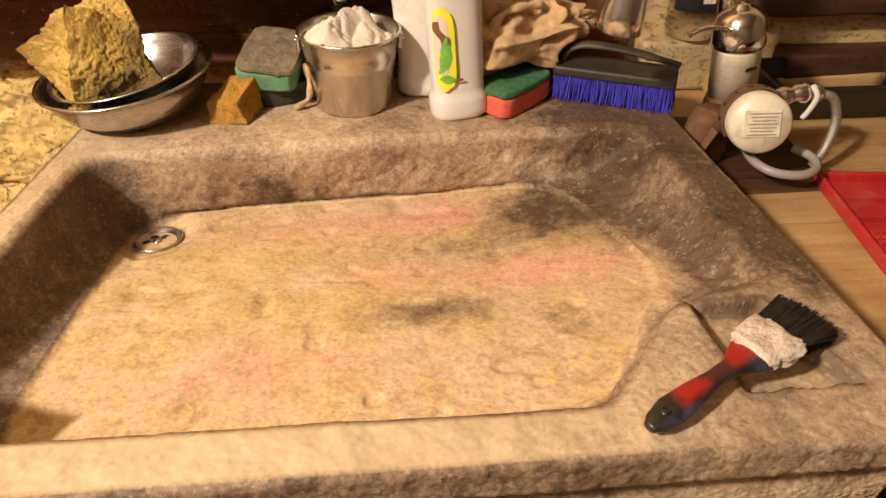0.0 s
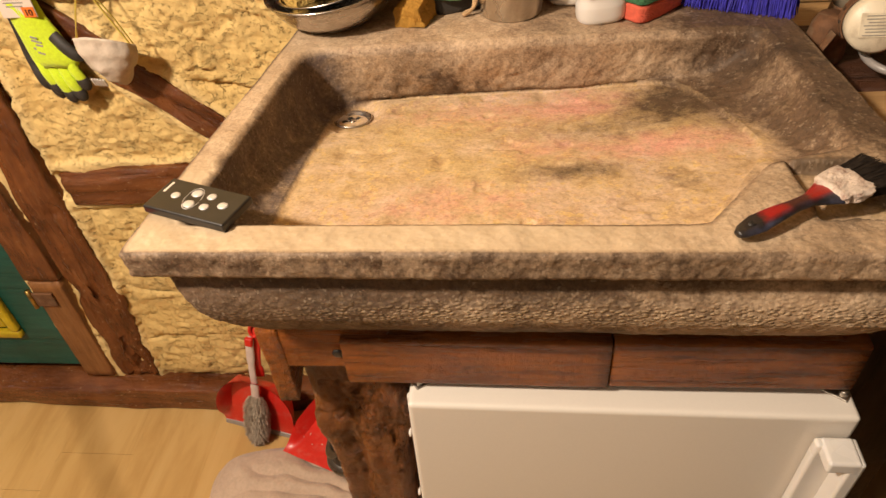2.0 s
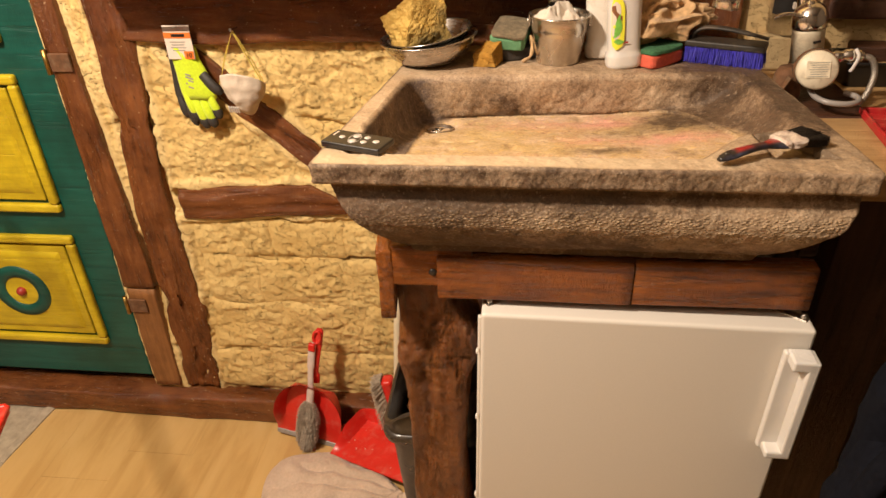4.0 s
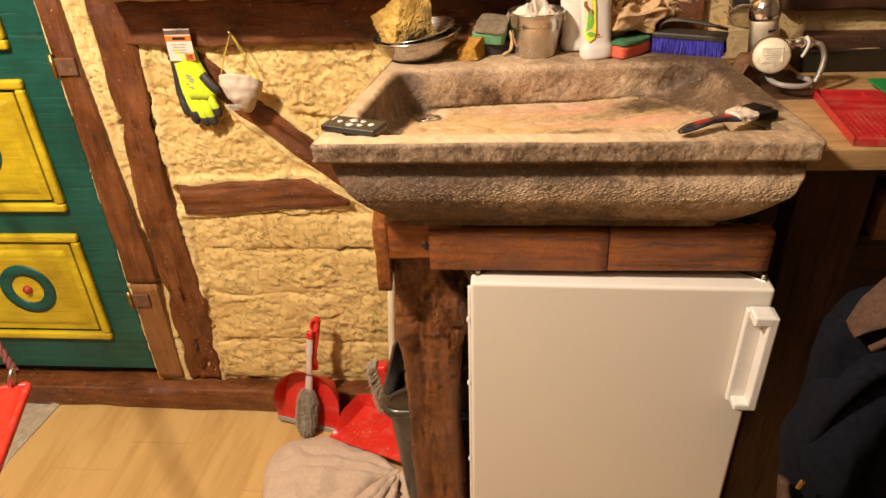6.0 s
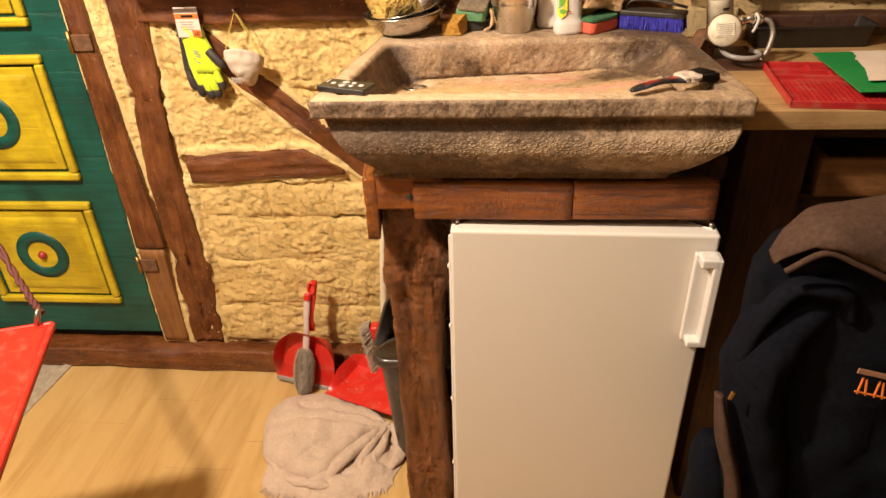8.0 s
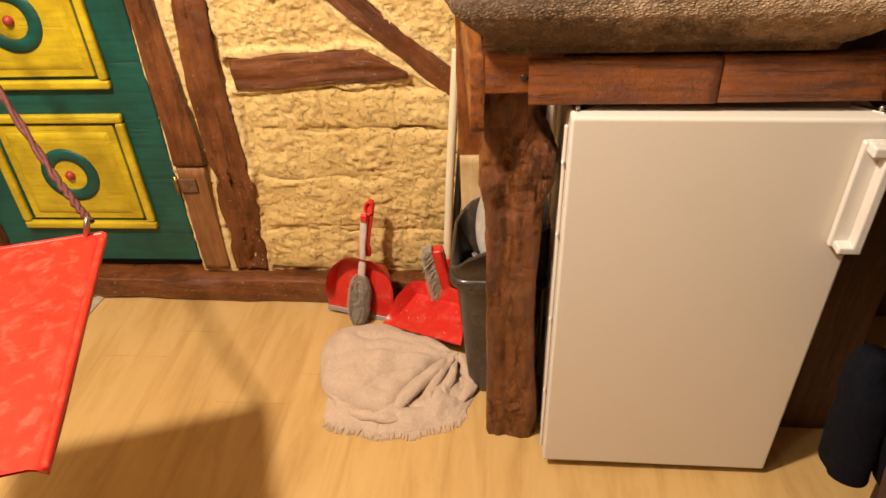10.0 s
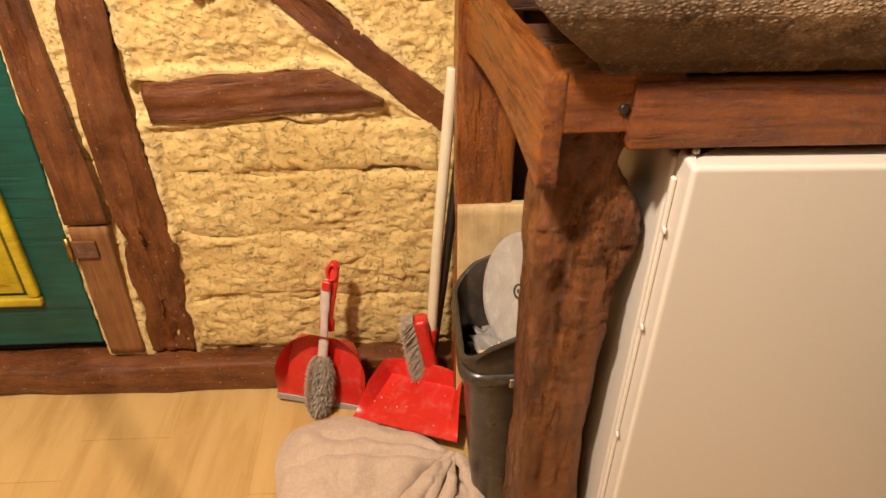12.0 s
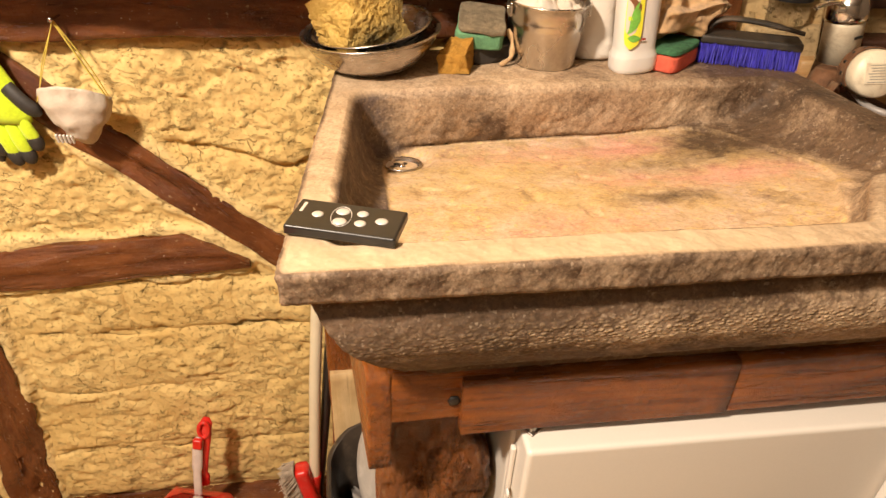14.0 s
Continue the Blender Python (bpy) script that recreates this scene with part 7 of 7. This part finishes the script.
# ---- jacket over a chair ----
ch = thing("chair", (0.70, 0.20, 0.0), "dark wooden chair mostly hidden under a jacket", "chair")
for x in (-0.18, 0.18):
    part("back_post", timber(0.86, 0.035, 0.03, 81, 0.001, 0.005), DARK_WOOD, ch, at=along((x, 0.06, 0.0), (x, 0.10, 0.86)))
    part("leg", timber(0.43, 0.035, 0.035, 83, 0.001, 0.005), DARK_WOOD, ch, at=along((x, -0.30, 0.0), (x, -0.30, 0.43)))
part("seat", move(rbox(0.40, 0.42, 0.03, 0.01), pose(0, -0.12, 0.43)), DARK_WOOD, ch)
for z in (0.62, 0.80):
    part("back_rail", timber(0.36, 0.07, 0.02, 85, 0.001, 0.005), DARK_WOOD, ch, at=along((-0.18, 0.092, z), (0.18, 0.092, z)))
jk = thing("hooded_jacket", (0.712, 0.20, 0.42), "black-navy hooded fleece jacket with brown trim hung over a chair", "jacket")


def folds(v, seed, amp):
    return amp * (ridged(v * np.array((9, 9, 4)), 2, seed) - 0.5) + amp * 0.5 * fbm(v * 18, 2, seed + 4)


def sleeve(points, radii, seed, flat=0.7, amp=0.010):
    v, f = tube(smooth_path(points, 12), np.interp(np.linspace(0, 1, 12 * (len(points) - 1) + 1), np.linspace(0, 1, len(radii)), radii), 36, flat)
    c = v - v.mean(0)
    return v + folds(v, seed, amp)[:, None] * np.array((0.6, -0.8, 0.2)), f


def body_rings():
    a = np.linspace(0, 2 * np.pi, 72, endpoint=False)
    out = []
    for z, w, d, y, x in ((-0.08, 0.30, 0.10, 0.04, 0.04), (0.04, 0.31, 0.105, 0.04, 0.04), (0.16, 0.325, 0.105, 0.045, 0.035), (0.27, 0.335, 0.10, 0.055, 0.03), (0.36, 0.345, 0.095, 0.06, 0.025), (0.43, 0.35, 0.090, 0.06, 0.025), (0.49, 0.35, 0.085, 0.055, 0.025), (0.53, 0.34, 0.075, 0.05, 0.03), (0.555, 0.30, 0.06, 0.05, 0.04), (0.57, 0.20, 0.04, 0.05, 0.05)):
        e = 0.7
        out.append(np.c_[x + w * np.sign(np.cos(a)) * np.abs(np.cos(a)) ** e, y + d * np.sign(np.sin(a)) * np.abs(np.sin(a)) ** e, np.full(72, z)])
    fine = []
    for p, q in zip(out, out[1:]):
        fine += [p + (q - p) * k / 8 for k in range(8)]
    return np.array(fine + [out[-1]])


bv, bf = loft(body_rings())
part("body", (bv + folds(bv, 3, 0.012)[:, None] * np.array((0.3, -0.9, 0.1)), bf), JACKET, jk, "navy fleece body")
part("sleeve", sleeve([(-0.20, 0.04, 0.48), (-0.268, 0.025, 0.44), (-0.310, 0.005, 0.355), (-0.298, -0.01, 0.25), (-0.270, -0.02, 0.10), (-0.25, -0.02, -0.08)], (0.045, 0.050, 0.056, 0.056, 0.058, 0.060), 7), JACKET, jk)
part("sleeve_trim", sleeve([(-0.365, -0.035, 0.310), (-0.352, -0.050, 0.24), (-0.322, -0.068, 0.12), (-0.300, -0.078, -0.08)], (0.012, 0.022, 0.024, 0.025), 9, 0.5, 0.002), JACKET_TRIM, jk, "brown fleece stripe")
part("zip_pull", move(rbox(0.006, 0.004, 0.016, 0.001), pose(-0.358, -0.058, 0.322, 0, 15, 0)), BRASS, jk, "small brass zip pull")
part("cuff_piece", sleeve([(-0.322, 0.05, 0.13), (-0.326, 0.04, 0.06), (-0.318, 0.03, -0.10)], (0.03, 0.052, 0.055), 12), JACKET, jk)

LOWX, LOWZ = (-0.322, -0.305, -0.285, -0.255, -0.225, -0.160, -0.08, 0.30), (0.530, 0.548, 0.568, 0.570, 0.552, 0.520, 0.490, 0.42)
TOPX, TOPZ = (-0.322, -0.308, -0.275, -0.23, -0.18, -0.10, 0.30), (0.538, 0.572, 0.602, 0.608, 0.616, 0.628, 0.64)


def hood_rings():
    """The collapsed hood: flattened rings along the shoulders, between its hem and its crest."""
    a = np.linspace(0, 2 * np.pi, 40, endpoint=False)
    out = []
    for x in np.linspace(-0.320, 0.30, 90):
        lo, hi = float(np.interp(x, LOWX, LOWZ)), float(np.interp(x, TOPX, TOPZ))
        half = max((hi - lo) / 2, 0.004)
        deep = 0.010 + 0.045 * float(sstep(-0.34, -0.24, x))
        tilt = 0.035 * half / 0.06
        out.append(np.c_[np.full(40, x), 0.0 + deep * np.sin(a) + tilt * np.cos(a), (lo + hi) / 2 + half * np.cos(a)])
    return np.array(out)


hv, hf = loft(hood_rings())
part("hood", (hv + folds(hv, 15, 0.007)[:, None] * np.array((0.1, -0.8, 0.3)), hf), JACKET_TRIM, jk, "collapsed brown-lined hood")
part("collar_edge", tube(smooth_path([(x, -0.038 - 0.012 * float(sstep(-0.33, -0.2, x)), float(np.interp(x, LOWX, LOWZ)) + 0.002) for x in np.linspace(-0.316, 0.25, 14)]), 0.0045, 8), JACKET_TRIM, jk, "stitched brown hem")
part("seam_fold", tube(smooth_path([(-0.335, -0.005, 0.36), (-0.322, -0.012, 0.435), (-0.288, -0.014, 0.495), (-0.25, -0.020, 0.500), (-0.215, -0.018, 0.487), (-0.20, -0.012, 0.45)]), 0.018, 12, 0.6), JACKET, jk)
for k in range(6):
    part("embroidery", move(rbox(0.0035, 0.003, 0.030, 0.001, 1), pose(-0.178 + 0.0125 * k, -0.054, 0.336 - 0.003 * k, -6, 7 * (-1) ** k, 0)), ORANGE, jk, "orange stitched bar")
part("embroidery_line", move(rbox(0.085, 0.003, 0.003, 0.001, 1), pose(-0.142, -0.054, 0.330, -6, 14, 0)), ORANGE, jk, "orange stitched bar")
part("embroidery_line", move(rbox(0.100, 0.003, 0.009, 0.001, 1), pose(-0.140, -0.054, 0.364, -6, 14, 0)), material("brown_thread", (0.32, 0.16, 0.09), 0.8), jk, "brown stitched bar")

# ---- things on the clay ledge ----
LT = 1.2475


def box_thing(name, x, y, sx, sy, sz, mat, label, category, yaw=0):
    ob = thing(name, pose(x, y, LT, 0, 0, yaw), label, category)
    part("carton", rbox(sx, sy, sz, 0.002), mat, ob)
    part("flap_line", move(rbox(sx * 0.98, 0.001, 0.0015, 0.0003, 1), pose(0, -sy / 2 - 0.0002, sz * 0.82)), GREY_PRINT, ob)
    return ob


box_thing("white_carton", -0.218, 1.005, 0.105, 0.06, 0.09, WHITE_PLASTIC, "white carton on the clay ledge", "box", 2)
box_thing("brown_carton", -0.345, 1.01, 0.05, 0.045, 0.07, BROWN_BOX, "small reddish-brown carton on the ledge", "box", -4)
box_thing("red_carton", -0.125, 1.022, 0.075, 0.05, 0.06, TRAY_RED, "red ribbed package on the ledge", "box", 8)
tin = thing("spray_tin", (0.052, 1.005, LT), "black and white printed tin on the ledge", "tin")
part("can", lathe([(0.040, 0.0), (0.042, 0.002), (0.042, 0.10), (0.036, 0.108)], 48), BLACK_PLASTIC, tin)
part("rim", lathe([(0.0425, 0.001), (0.0435, 0.003), (0.0425, 0.005)], 48, caps=(False, False)), CHROME, tin)
for q in (235, 262, 288):
    part("label_patch", move(rbox(0.014, 0.001, 0.03, 0.0003, 1), Matrix.Translation((0.0423 * math.cos(radians(q)), 0.0423 * math.sin(radians(q)), 0.010)) @ pose(0, 0, 0, 0, 0, q + 90)), PAPER if q != 235 else ORANGE, tin)
tagged(part("white_dish", lathe([(0.002, 0.001), (0.03, 0.0), (0.05, 0.012), (0.052, 0.014), (0.048, 0.013), (0.028, 0.004), (0.002, 0.004)], 40), WHITE_PLASTIC, at=pose(-0.445, 1.0, LT + 0.001)), "shallow white dish on the ledge", "dish")
